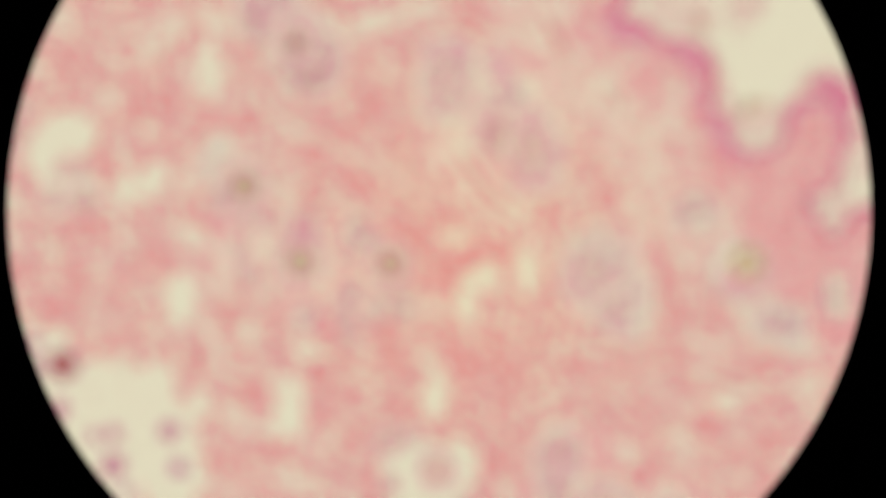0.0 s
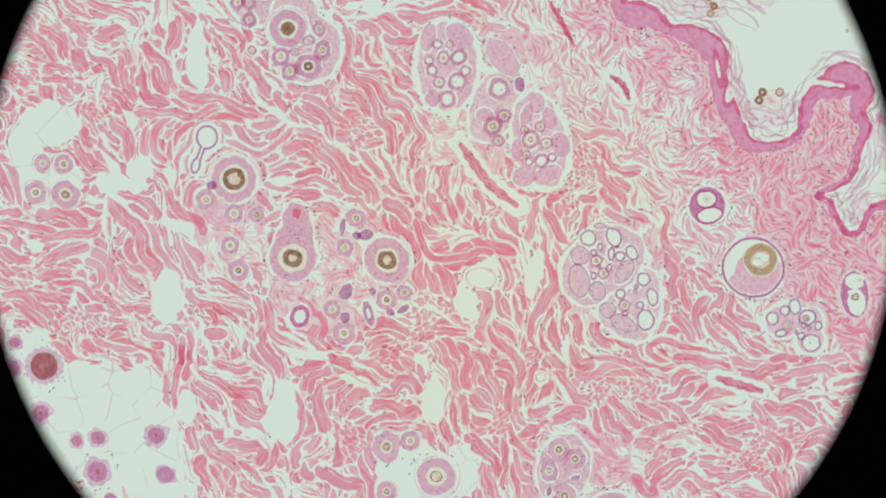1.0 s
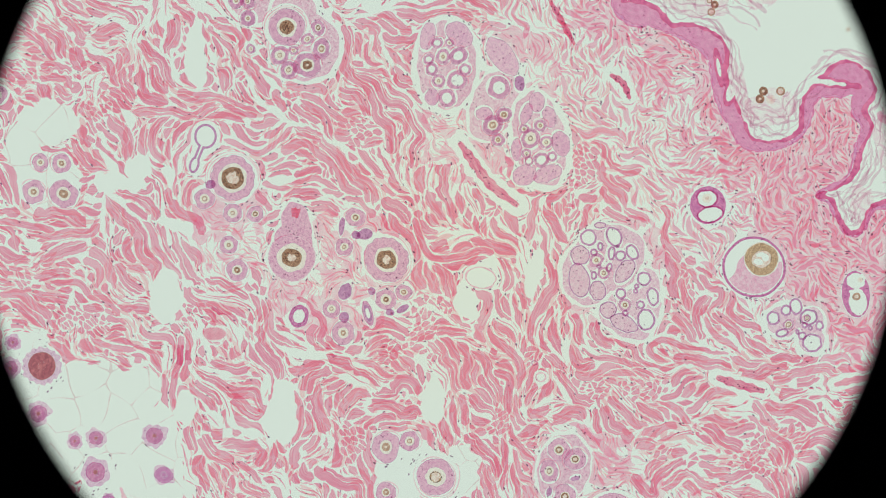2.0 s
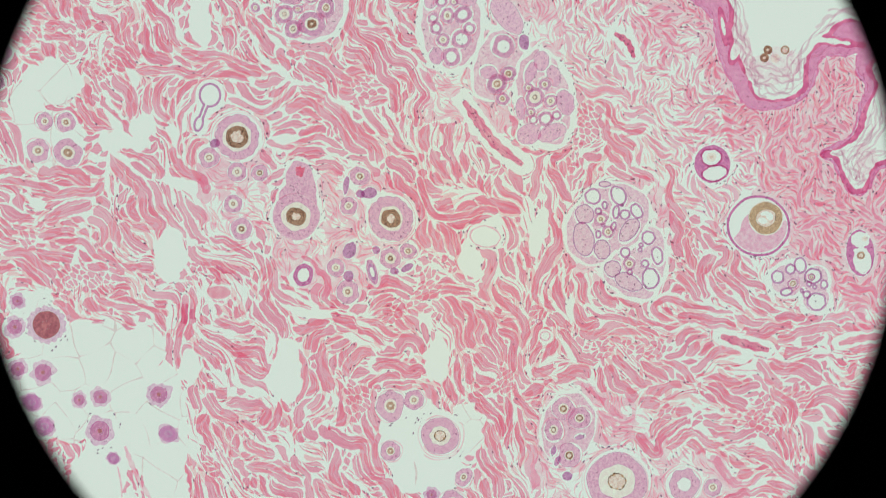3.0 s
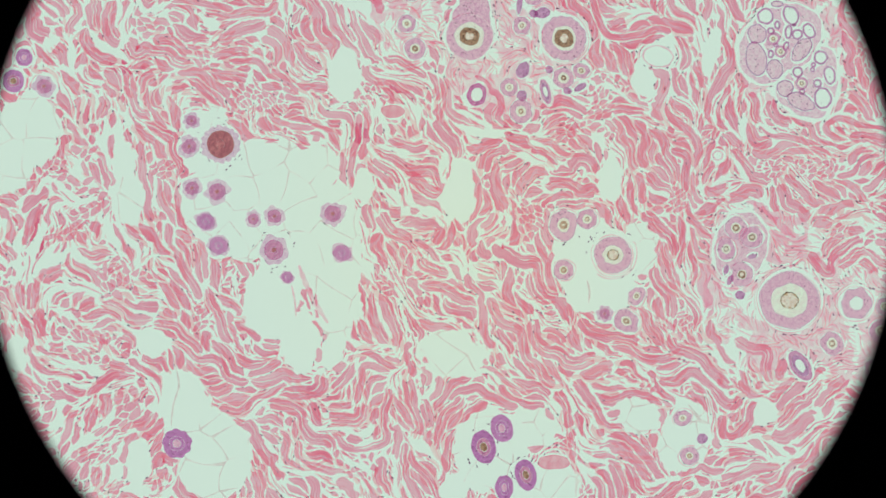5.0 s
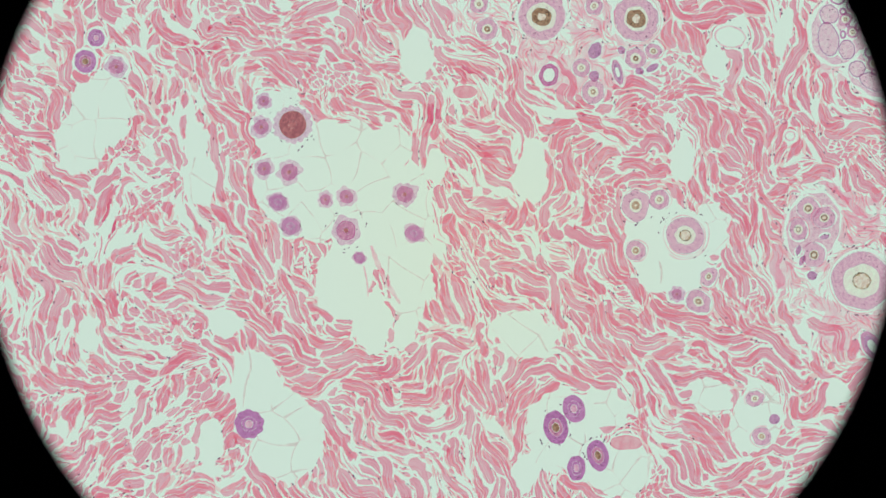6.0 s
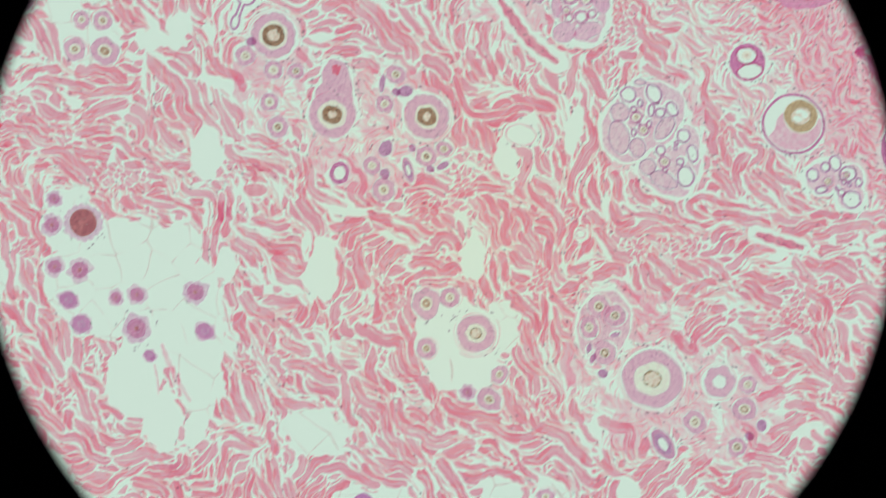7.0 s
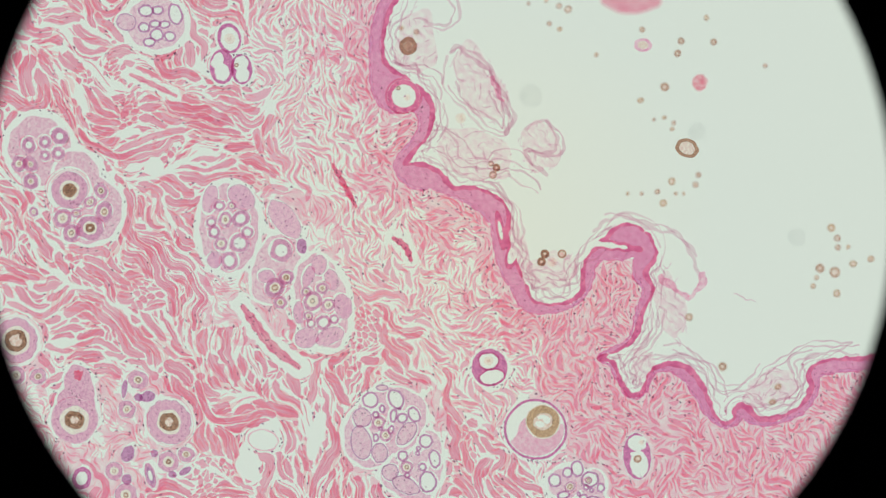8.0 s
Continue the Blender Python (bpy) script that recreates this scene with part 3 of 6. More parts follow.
# sebaceous cells
full_cells = [(-3.1, 43.3, 1.50, 2.99, -15), (3.3, 43.6, 2.30, 3.10, 40), (-2.2, 30.9, 1.50, 1.73, 0), (12.1, 39.2, 2.40, 4.60, 38), (19.1, 29.9, 1.61, 2.07, 0),
              (21.7, 26.8, 1.38, 2.30, 15), (24.0, 21.4, 1.84, 2.65, 15), (17.0, 27.5, 1.15, 2.30, -20), (15.0, 20.2, 1.15, 2.30, 0), (16.6, 15.0, 2.53, 2.07, 20),
              (21.3, 15.3, 2.99, 1.73, 20), (8.4, 27.5, 1.73, 1.38, 0), (-20.2, 79.4, 2.07, 1.84, 0),
              (27.9, -1.3, 1.95, 2.07, 0), (27.7, -6.4, 2.18, 3.56, 10), (31.5, -8.5, 1.72, 2.07, 10), (37.0, -4.5, 1.61, 2.87, -35), (33.6, -12.4, 1.75, 1.75, 0), (36.8, -15.1, 2.99, 1.72, -28), (32.0, 4.8, 1.26, 0.69, 0)]
for i, c in enumerate(full_cells):
    gland_cell(*c, fill=CELL_FILL if i < 12 else None)
empty_cells = [(29.6, 2.3, 1.72, 1.72, 0), (34.8, 2.5, 1.61, 2.18, 25), (38.5, -0.7, 1.26, 1.72, 35), (36.1, -1.4, 1.15, 1.15, 0), (34.3, -0.9, 0.80, 1.49, -5), (32.0, 0.5, 0.69, 0.92, 0), (30.7, -0.7, 0.80, 0.80, 0), (33.8, -3.8, 0.69, 1.03, -20), (30.7, -5.4, 0.69, 0.92, 0), (40.9, -6.1, 1.49, 1.49, 0), (42.7, -9.7, 1.26, 1.95, 10), (41.3, -14.4, 1.84, 2.30, 5), (40.2, -11.4, 0.92, 0.92, 0), (39.4, -7.6, 0.57, 0.57, 0), (39.2, -8.6, 0.57, 0.57, 0), (36.2, -9.1, 1.15, 1.15, 0), (37.1, -13.1, 0.69, 0.69, 0), (31.7, -3.6, 0.57, 0.46, 0), (35.5, 0.5, 0.46, 0.34, 0)]
empty_cells += [(67.2, -14.1, 1.38, 1.49, -20), (69.8, -12.5, 1.15, 1.15, 0), (71.8, -11.7, 1.38, 1.72, 10), (69.0, -17.1, 1.38, 0.92, 15), (74.4, -13.9, 1.84, 1.72, 0), (76.6, -15.6, 0.92, 1.03, 0), (73.1, -17.7, 0.92, 0.92, 0), (75.1, -19.1, 2.07, 1.95, 0), (73.6, -15.5, 0.69, 0.69, 0), (74.7, -16.1, 0.57, 0.57, 0), (72.1, -16.9, 0.46, 0.57, 0)]
empty_cells += [(-16.2, 81.7, 1.73, 1.27, 0), (-13.8, 81.8, 1.27, 1.04, 0), (-10.2, 81.0, 1.50, 2.30, 10), (-16.6, 78.3, 1.27, 1.15, 0), (-14.3, 79.0, 1.27, 0.92, 0),
                (-14.0, 76.8, 1.50, 1.38, 0), (-11.3, 76.5, 1.27, 1.15, 0), (-15.5, 75.3, 1.38, 1.04, 0), (-12.4, 78.9, 1.27, 0.92, 0)]
for c in empty_cells:
    gland_cell(*c, full=False, nest="empty gland spaces")
small([(70.3, -15.4, 1.2), (74.1, -14.1, 0.75)], 0.7, 0.45, nest="hairs among the gland cells", sheath=DARK_SHEATH)


def follicle_neck(x, y, a, b, turn, holes, label, name="follicle_neck", hairs=(), mat=None, lined=False):
    """A wide follicle neck: dark wall with several openings, hairs loose in them."""
    claim(x, y, a, b, turn)
    ob = thing(name, x, y, label, "hair follicle", "follicle necks")
    span = max(a, b) + 1

    def wall(X, Y):
        rough = 0.10 * np.sin(3.3 * X + x) * np.sin(2.9 * Y)
        f = oval(X, Y, 0, 0, a, b, turn) + 0.5 * rough
        for hx, hy, ha, hb, ht in holes:
            f = np.minimum(f, -oval(X, Y, hx - x, hy - y, ha, hb, ht) + rough)
        return f
    part("wall", mesh_of("neck_wall", film_mesh(wall, -span, -span, span, span, 0.22), mat or DEEP), ob)
    for k, (hx, hy, ha, hb, ht) in enumerate(holes if lined else ()):
        f = wobble(300 + k, 0.07)
        part("lining", mesh_of("lining", ring((ha + 0.30, hb + 0.30, radians(ht), f), (ha + 0.02, hb + 0.02, radians(ht), f), 48, Z0 + 0.4 + 0.3 * k, Z1 + 0.4 + 0.3 * k, hx - x, hy - y), DEEP), ob, "dark magenta lining")
    for hx, hy, hr, mat in hairs:
        f = wobble(int(hx * 31 + hy * 7) & 1023, 0.06)
        hair = part("hair", mesh_of("neck_hair", ring((hr, hr * 0.92, 0.4, f), (hr * 0.5, hr * 0.42, 0.4, f), 28, Z0 + 0.5, Z1 + 0.5, hx - x, hy - y), mat), ob)
        part("medulla", mesh_of("neck_medulla", ring((hr * 0.48, hr * 0.40, 0.4, f), None, 24, Z0 + 0.5, Z1 + 0.5, hx - x, hy - y), MEDULLA), hair)
    sheath_nuclei(ob, a, b, radians(turn), 0.8, 0.97, int(a * 77), 0.14, 1.5)
    return ob


NECK = "follicle neck with thick dark magenta wall and white openings"
follicle_neck(53.9, 8.9, 3.65, 3.85, 0, [(53.7, 10.25, 1.95, 1.55, 0), (54.4, 7.0, 2.5, 1.4, 12)], NECK, hairs=[(53.7, 10.3, 1.0, CREAM)], lined=True)
follicle_neck(84.0, -9.2, 2.85, 4.75, 4, [(84.0, -6.5, 1.95, 1.6, 0), (84.4, -10.8, 1.85, 2.75, 6), (84.2, -8.7, 1.5, 0.5, 0)], NECK, hairs=[(84.1, -9.7, 0.85, DUN), (84.9, -6.3, 0.6, CREAM)])
follicle_neck(0.8, 76.1, 2.42, 3.10, 12, [(0.9, 76.0, 1.84, 2.42, 12)], NECK, hairs=[(0.9, 76.0, 1.15, CREAM)])
follicle_neck(-0.7, 70.3, 2.53, 3.56, 0, [(-1.4, 71.8, 1.04, 1.38, 0), (-0.7, 69.2, 1.50, 1.84, 0), (-2.1, 71.1, 0.81, 1.04, 0)], NECK)
follicle_neck(3.3, 69.8, 2.19, 3.10, 5, [(3.2, 70.9, 1.50, 1.61, 0), (3.5, 68.6, 1.38, 1.50, 0)], NECK, hairs=[(2.3, 70.6, 0.46, BROWN)])


def open_follicle():
    """The wide follicle with a thick brown hair, a crescent of space and pink contents."""
    x, y = 63.3, -3.7
    claim(x, y, 6.44, 6.10, 0)
    ob = thing("open_hair_follicle", x, y, "large open hair follicle with purple wall and thick brown hair", "hair follicle", "follicle necks")
    f = wobble(77, 0.015)
    part("wall", mesh_of("wall", ring((6.48, 6.20, 0, f), (5.97, 5.70, 0, f), 64), DEEP), ob)
    hx, hy = 64.8, -2.1
    hx, hy = hx - x, hy - y

    def pulp(X, Y):
        g = np.minimum(oval(X, Y, 0, 0, 5.75, 5.41, 0), -oval(X, Y, hx, hy, 3.56, 3.56, 0))
        g = np.minimum(g, (X * 0.9 + 3.2) + (-Y) * 0.55 + 0.3 * np.sin(Y * 1.3))
        return np.minimum(g, 2.99 - Y - 0.35 * X)
    part("pink_pulp", mesh_of("pulp", film_mesh(pulp, -7, -7, 7, 7, 0.2), STROMA), ob)
    h = wobble(78, 0.03)
    hair = part("hair", mesh_of("hair", ring((3.33, 3.33, 0, h), (1.96, 1.73, 0.4, h), 48, Z0, Z1, hx, hy), HAZEL), ob, "thick yellow-brown hair")

    def core(X, Y):
        f = oval(X, Y, hx, hy, 1.95, 1.72, 23) + 0.08 * np.sin(3.1 * X) * np.sin(2.7 * Y)
        for ox, oy, oa, ob_, ot in ((-0.65, -0.55, 1.0, 0.62, -12), (0.75, 0.35, 0.72, 0.85, 30), (-0.25, 0.95, 0.9, 0.42, 15)):
            f = np.minimum(f, -oval(X, Y, hx + ox, hy + oy, oa, ob_, ot))
        return f
    part("medulla", mesh_of("medulla", film_mesh(core, hx - 2.5, hy - 2.5, hx + 2.5, hy + 2.5, 0.12), MEDULLA), hair, "pale broken medulla with clear holes")
    part("hair_skin", mesh_of("hair_skin", ring((3.52, 3.52, 0, h), (3.36, 3.36, 0, h), 48, Z0, Z1, hx, hy), CREAM), ob)
    sheath_nuclei(ob, 6.44, 6.10, 0, 0.92, 1.0, 5, 0.16, 3.0)


open_follicle()


built_lobules = []


def lobule(name, label, ovals, mat, margin=0.7, clefts=False):
    """The tissue that holds a nest of follicles or gland cells together; the nest's members are left open in it."""
    x, y = ovals[0][0], ovals[0][1]
    ob = thing(name, x, y, label, "tissue lobule", "tissue lobules")
    inner = [k for k in keep_out if k[2] < 6]
    others = list(built_lobules)
    built_lobules.extend(ovals)

    def body(X, Y):
        f = np.full(X.shape, -9.0)
        for ox, oy, oa, ob_, ot in ovals:
            f = np.maximum(f, oval(X, Y, ox - x, oy - y, oa, ob_, ot))
        f = f + 0.25 * np.sin(1.1 * X + 0.6 * Y) * np.cos(0.9 * Y - 0.4 * X)
        for kx, ky, ka, kb, kt in inner:
            # a narrow crescent stays open beside each member
            lean = 7.3 * kx + 3.1 * ky
            off = 0.24 if clefts else 0.0
            f = np.minimum(f, -oval(X, Y, kx - x + off * math.cos(lean), ky - y + off * math.sin(lean), ka + off, kb + off, kt))
        for kx, ky, ka, kb, kt in others:
            f = np.minimum(f, -oval(X, Y, kx - x, ky - y, ka + 0.8, kb + 0.8, kt))
        return f
    lo = (min(o[0] - max(o[2], o[3]) for o in ovals) - x - 1, min(o[1] - max(o[2], o[3]) for o in ovals) - y - 1)
    hi = (max(o[0] + max(o[2], o[3]) for o in ovals) - x + 1, max(o[1] + max(o[2], o[3]) for o in ovals) - y + 1)
    part("stroma", mesh_of("stroma", film_mesh(body, lo[0], lo[1], hi[0], hi[1], 0.26), mat), ob)
    r = random.Random(len(moving))
    spots = []
    for ox, oy, oa, ob_, ot in ovals:
        for _ in range(int(oa * ob_ * 0.5)):
            t, q = r.uniform(0, 6.28), math.sqrt(r.random()) * 0.95
            c, s_ = math.cos(radians(ot)), math.sin(radians(ot))
            u, v = oa * q * math.cos(t), ob_ * q * math.sin(t)
            spots.append((ox - x + u * c - v * s_, oy - y + u * s_ + v * c))
    part("nuclei", mesh_of("stroma_nuclei", joined(specks(spots, 0.15, len(moving)))[:2], NUCLEUS), ob)
    for ox, oy, oa, ob_, ot in ovals:
        keep_out.append((ox, oy, oa + margin, ob_ + margin, ot))


NEST = "oval pink-lilac tissue lobule holding a nest of hair follicles"
lobule("follicle_lobule", NEST, [(0.7, 37.4, 5.98, 8.97, 0)], LOBULE, 0.8, clefts=True)
lobule("follicle_lobule", NEST, [(19.6, 22.3, 5.29, 9.66, 12)], LOBULE, 0.8, clefts=True)
lobule("follicle_lobule", NEST, [(10.4, 29.3, 4.60, 7.59, -22)], LOBULE, 0.4, clefts=True)
lobule("follicle_lobule", NEST, [(-27.9, 41.2, 6.90, 6.90, 0), (-30.4, 47.4, 4.60, 5.75, 0)], LOBULE, 0.5, clefts=True)
lobule("follicle_lobule", NEST, [(-37.8, 53.2, 6.33, 7.13, 20)], LOBULE, 0.9, clefts=True)
lobule("gland_lobule", "pale lilac sebaceous gland lobule with many white spaces", [(34.0, -0.7, 7.2, 5.6, 0), (29.4, -5.1, 5.2, 6.4, 0), (36.8, -3.9, 3.0, 5.0, -30)], NEST_WALL, 0.35, clefts=True)
lobule("gland_lobule", "pale lilac sebaceous gland lobule with many white spaces", [(40.9, -10.2, 3.6, 6.6, 0), (36.1, -12.3, 4.2, 4.6, -30), (37.5, -15.1, 5.0, 3.0, -25)], NEST_WALL, 0.35, clefts=True)
lobule("gland_lobule", "purple gland lobule with large empty spaces", [(69.7, -14.5, 3.6, 3.1, 30), (75.0, -15.1, 2.6, 3.0, -10), (75.0, -18.6, 2.6, 2.5, 0)], NEST_WALL, 0.5)
lobule("gland_lobule", "purple gland lobule with large empty spaces", [(-14.3, 79.1, 5.98, 5.29, 0)], NEST_WALL, 0.8)
lobule("sheath_tail", "lilac tail of sheath cells beside a large follicle", [(-29.7, 4.2, 2.99, 5.29, 10), (-30.4, 1.3, 4.03, 4.14, 0)], SHEATH, 0.2)
lobule("follicle_lobule", NEST, [(24.5, -44.6, 5.29, 7.13, -15)], LOBULE, 0.35, clefts=True)


def loop_vessel():
    """An empty vessel, drop-shaped, with a narrow tail."""
    x, y = -48.3, 22.9
    ob = thing("blood_vessel", x, y, "drop-shaped empty blood vessel with thin purple wall", "blood vessel")
    tx, ty = -50.6, 17.1
    tx, ty = tx - x, ty - y
    keep_out.extend([(x, y, 2.65, 2.88, 0), (x + tx, y + ty, 1.38, 2.07, 10), (x + tx / 2, y + ty / 2, 1.27, 2.07, -20)])

    def hull(X, Y, grow):
        a, b = oval(X, Y, 0, 0, 2.30 + grow, 2.53 + grow, 0), oval(X, Y, tx, ty, 1.04 + grow, 1.73 + grow, -15)
        t = np.clip((X * tx + Y * ty) / (tx * tx + ty * ty), 0, 1)
        neck = 0.63 + grow - np.hypot(X - t * tx, Y - t * ty)
        return np.maximum(np.maximum(a, b), neck)
    part("wall", mesh_of("wall", film_mesh(lambda X, Y: np.minimum(hull(X, Y, 0), -hull(X, Y, -0.46)), -6, -9, 6, 6, 0.16), WALL), ob)


loop_vessel()


def strand_thing(name, points, width, mat, label, category, group="", clear=1.0, nuclei=0):
    """A long body cut along its length."""
    path = smooth_path(points, 8)
    x, y = points[0][0], points[0][1]
    ob = thing(name, x, y, label, category, group)
    n = len(path)
    w = [width * (0.35 + 0.65 * min(1.0, 4.0 * min(i + 0.6, n - i - 0.4) / n)) * (1 + 0.18 * math.sin(i * 1.7)) for i in range(n)]
    part("body", mesh_of("strand", ribbon(path - np.array([x, y]), w), mat), ob)
    for p in path[::3]:
        keep_out.append((p[0], p[1], width * 0.5 + clear, width * 0.5 + clear, 0))
    if nuclei:
        r = random.Random(int(abs(x * 13 + y)))
        spots = [(p[0] - x + r.uniform(-0.4, 0.4) * width, p[1] - y + r.uniform(-0.4, 0.4) * width) for p in path for _ in range(nuclei)]
        part("nuclei", mesh_of("strand_nuclei", joined(specks(spots, 0.17, 3))[:2], NUCLEUS), ob)
    return ob


VESSEL = "long red blood vessel cut lengthwise between the fibres"
strand_thing("blood_vessel", [(3.3, 21.7), (6.3, 17.5), (9.8, 13.0), (15.3, 8.7)], 1.96, BLOOD, VESSEL, "blood vessel", clear=0.9, nuclei=1)
strand_thing("blood_vessel", [(21.7, 50.6), (23.8, 46.9), (26.8, 41.5)], 1.15, BLOOD, VESSEL, "blood vessel", clear=0.4, nuclei=1)
strand_thing("blood_vessel", [(34.0, 35.5), (36.6, 33.7), (38.0, 30.5)], 1.27, BLOOD, VESSEL, "blood vessel", clear=0.5, nuclei=1)
strand_thing("blood_vessel", [(55.6, -26.1), (60.2, -27.6), (65.4, -29.0)], 1.73, BLOOD, VESSEL, "blood vessel", clear=0.5, nuclei=1)
strand_thing("blood_vessel", [(-19.6, 68.8), (-15.3, 66.9), (-9.8, 64.2)], 1.04, BLOOD, VESSEL, "blood vessel", clear=0.5)
strand_thing("blood_vessel", [(79.6, -27.7), (84.0, -26.6), (90.0, -25.9)], 1.38, BLOOD, VESSEL, "blood vessel", clear=0.4)

# thin septa in the fat
SEPTUM = "thin pale pink septum between fat cells"
for septum in [((-6.8, -51.6), (-6.3, -53.9), (-6.5, -56.2)), ((-90.5, -70.0), (-90.1, -73.2), (-91.2, -77.0), (-91.7, -81.3))]:
    strand_thing("fat_septum", list(septum), 0.42, FATLINE, SEPTUM, "septum", "fat septa", clear=-0.3)

strand_thing("fat_septum", [(-65.6, -48.5), (-64.3, -52.0), (-62.4, -56.0), (-59.7, -60.3)], 1.00, GROUND, "thin ragged pink septum standing between fat cells", "septum", "fat septa", clear=-0.3)
strand_thing("fat_septum", [(-67.1, -52.6), (-66.4, -56.0), (-66.2, -58.9)], 0.40, GROUND, "thin ragged pink septum standing between fat cells", "septum", "fat septa", clear=-0.3)

# red spots
red_places = []  # bundles that took up more red here: x, y, half the width and the height
for cx, cy, ca, cb, ct in [(-30.0, 7.4, 0.92, 1.04, 0), (-63.4, -71.6, 1.15, 1.61, 30), (-46.2, -13.3, 1.61, 1.04, 20), (-99.7, -79.8, 1.84, 0.81, 0),
                           (-118.4, -42.4, 1.38, 2.53, 15), (-118.9, -46.9, 0.69, 1.61, 0), (-109.7, -70.8, 1.38, 0.92, 0), (-46.4, -17.2, 1.96, 1.15, 0), (-13.7, -88.6, 2.76, 1.27, 0),
                           (-54.5, -21.7, 1.84, 1.38, 40), (96.4, 66.8, 1.27, 1.38, 0), (-22.6, -20.5, 0.69, 1.04, 0), (-100.7, -8.0, 2.76, 1.04, -15)]:
    afloat = cx > 92.2
    soft_spot = afloat or abs(ca - 1.96) < 0.01 or (ca > 2.30 and cb > 1.15)
    seed = claim(cx, cy, ca, cb, ct) if soft_spot else 0
    low = 8.0 if afloat else 3.0
    if not soft_spot:
        red_places.append((cx, cy, ca, cb))
        continue
    spot = thing("red_spot", cx, cy, "round soft pink stained spot beside pink fibres", "stain spot", "red spots")
    part("clot", mesh_of("clot", ring((ca * 1.2, cb * 1.2, radians(-ct), wobble(seed, 0.08)), None, 40, low, low + 0.06), RED if afloat else DROP), spot)

# ---- epidermis along the free edge of the skin: x, y and half the thickness ----
upper_edge = [(38.0, 91.0, 1.90), (33.4, 84.0, 1.75), (31.0, 77.0, 1.55), (31.2, 70.8, 1.95), (34.2, 65.4, 4.30), (39.6, 63.0, 2.60), (41.0, 60.0, 1.90), (40.2, 56.6, 1.40), (37.5, 53.2, 1.35),
              (35.8, 50.0, 1.80), (39.0, 48.2, 3.00), (42.4, 47.4, 2.40), (46.0, 45.0, 1.40), (51.0, 43.6, 2.20), (55.4, 40.4, 2.60), (56.1, 34.9, 1.73), (57.6, 29.9, 2.10), (59.6, 25.8, 1.85),
              (61.7, 21.9, 1.55), (65.9, 20.9, 1.15), (70.2, 21.8, 0.95), (73.2, 24.4, 1.00), (73.9, 27.6, 1.45)]
lower_edge = [(74.8, 30.7, 1.38), (78.0, 33.1, 2.53), (82.0, 34.2, 4.30), (85.5, 32.1, 2.87), (84.5, 28.2, 1.61), (86.3, 24.9, 1.38), (84.6, 20.8, 1.03), (83.7, 16.2, 0.92), (82.1, 14.0, 0.80),
              (78.7, 12.3, 0.69), (76.1, 10.8, 0.57), (78.9, 9.5, 0.80), (80.7, 5.6, 0.69), (82.8, 3.1, 0.80), (85.3, 4.0, 0.69), (86.8, 7.5, 0.69), (89.9, 9.1, 1.03), (93.8, 7.9, 1.61),
              (96.8, 3.9, 1.61), (98.9, -0.6, 1.03), (101.9, -3.0, 0.69), (104.2, -1.7, 1.03), (105.3, -0.1, 1.84), (109.0, -2.0, 1.15), (114.1, -1.4, 0.92), (118.1, 0.9, 1.03), (120.0, 4.5, 1.15),
              (120.1, 7.7, 1.49), (123.1, 9.1, 1.61), (127.3, 9.5, 1.61), (131.9, 9.9, 1.61), (138.2, 10.7, 1.61), (145.1, 11.4, 1.61)]
edge_path = smooth_path(upper_edge + lower_edge, 5)


def edge_field(X, Y):
    """For every place: the distance from the epidermis's middle line, half its thickness there, and the side (1: outside the skin)."""
    shape = X.shape
    q = np.stack([X.ravel(), Y.ravel()], 1)
    best, half, side = np.full(len(q), 1e9), np.zeros(len(q)), np.zeros(len(q))
    for a, b in zip(edge_path[:-1], edge_path[1:]):
        d = b[:2] - a[:2]
        t = np.clip(((q - a[:2]) @ d) / max(d @ d, 1e-9), 0, 1)
        e = q - a[:2] - t[:, None] * d
        dist = np.hypot(e[:, 0], e[:, 1])
        near = dist < best
        best[near] = dist[near]
        half[near] = (a[2] + t * (b[2] - a[2]))[near]
        side[near] = np.sign(d[0] * e[:, 1] - d[1] * e[:, 0])[near]
    return best.reshape(shape), half.reshape(shape), side.reshape(shape)


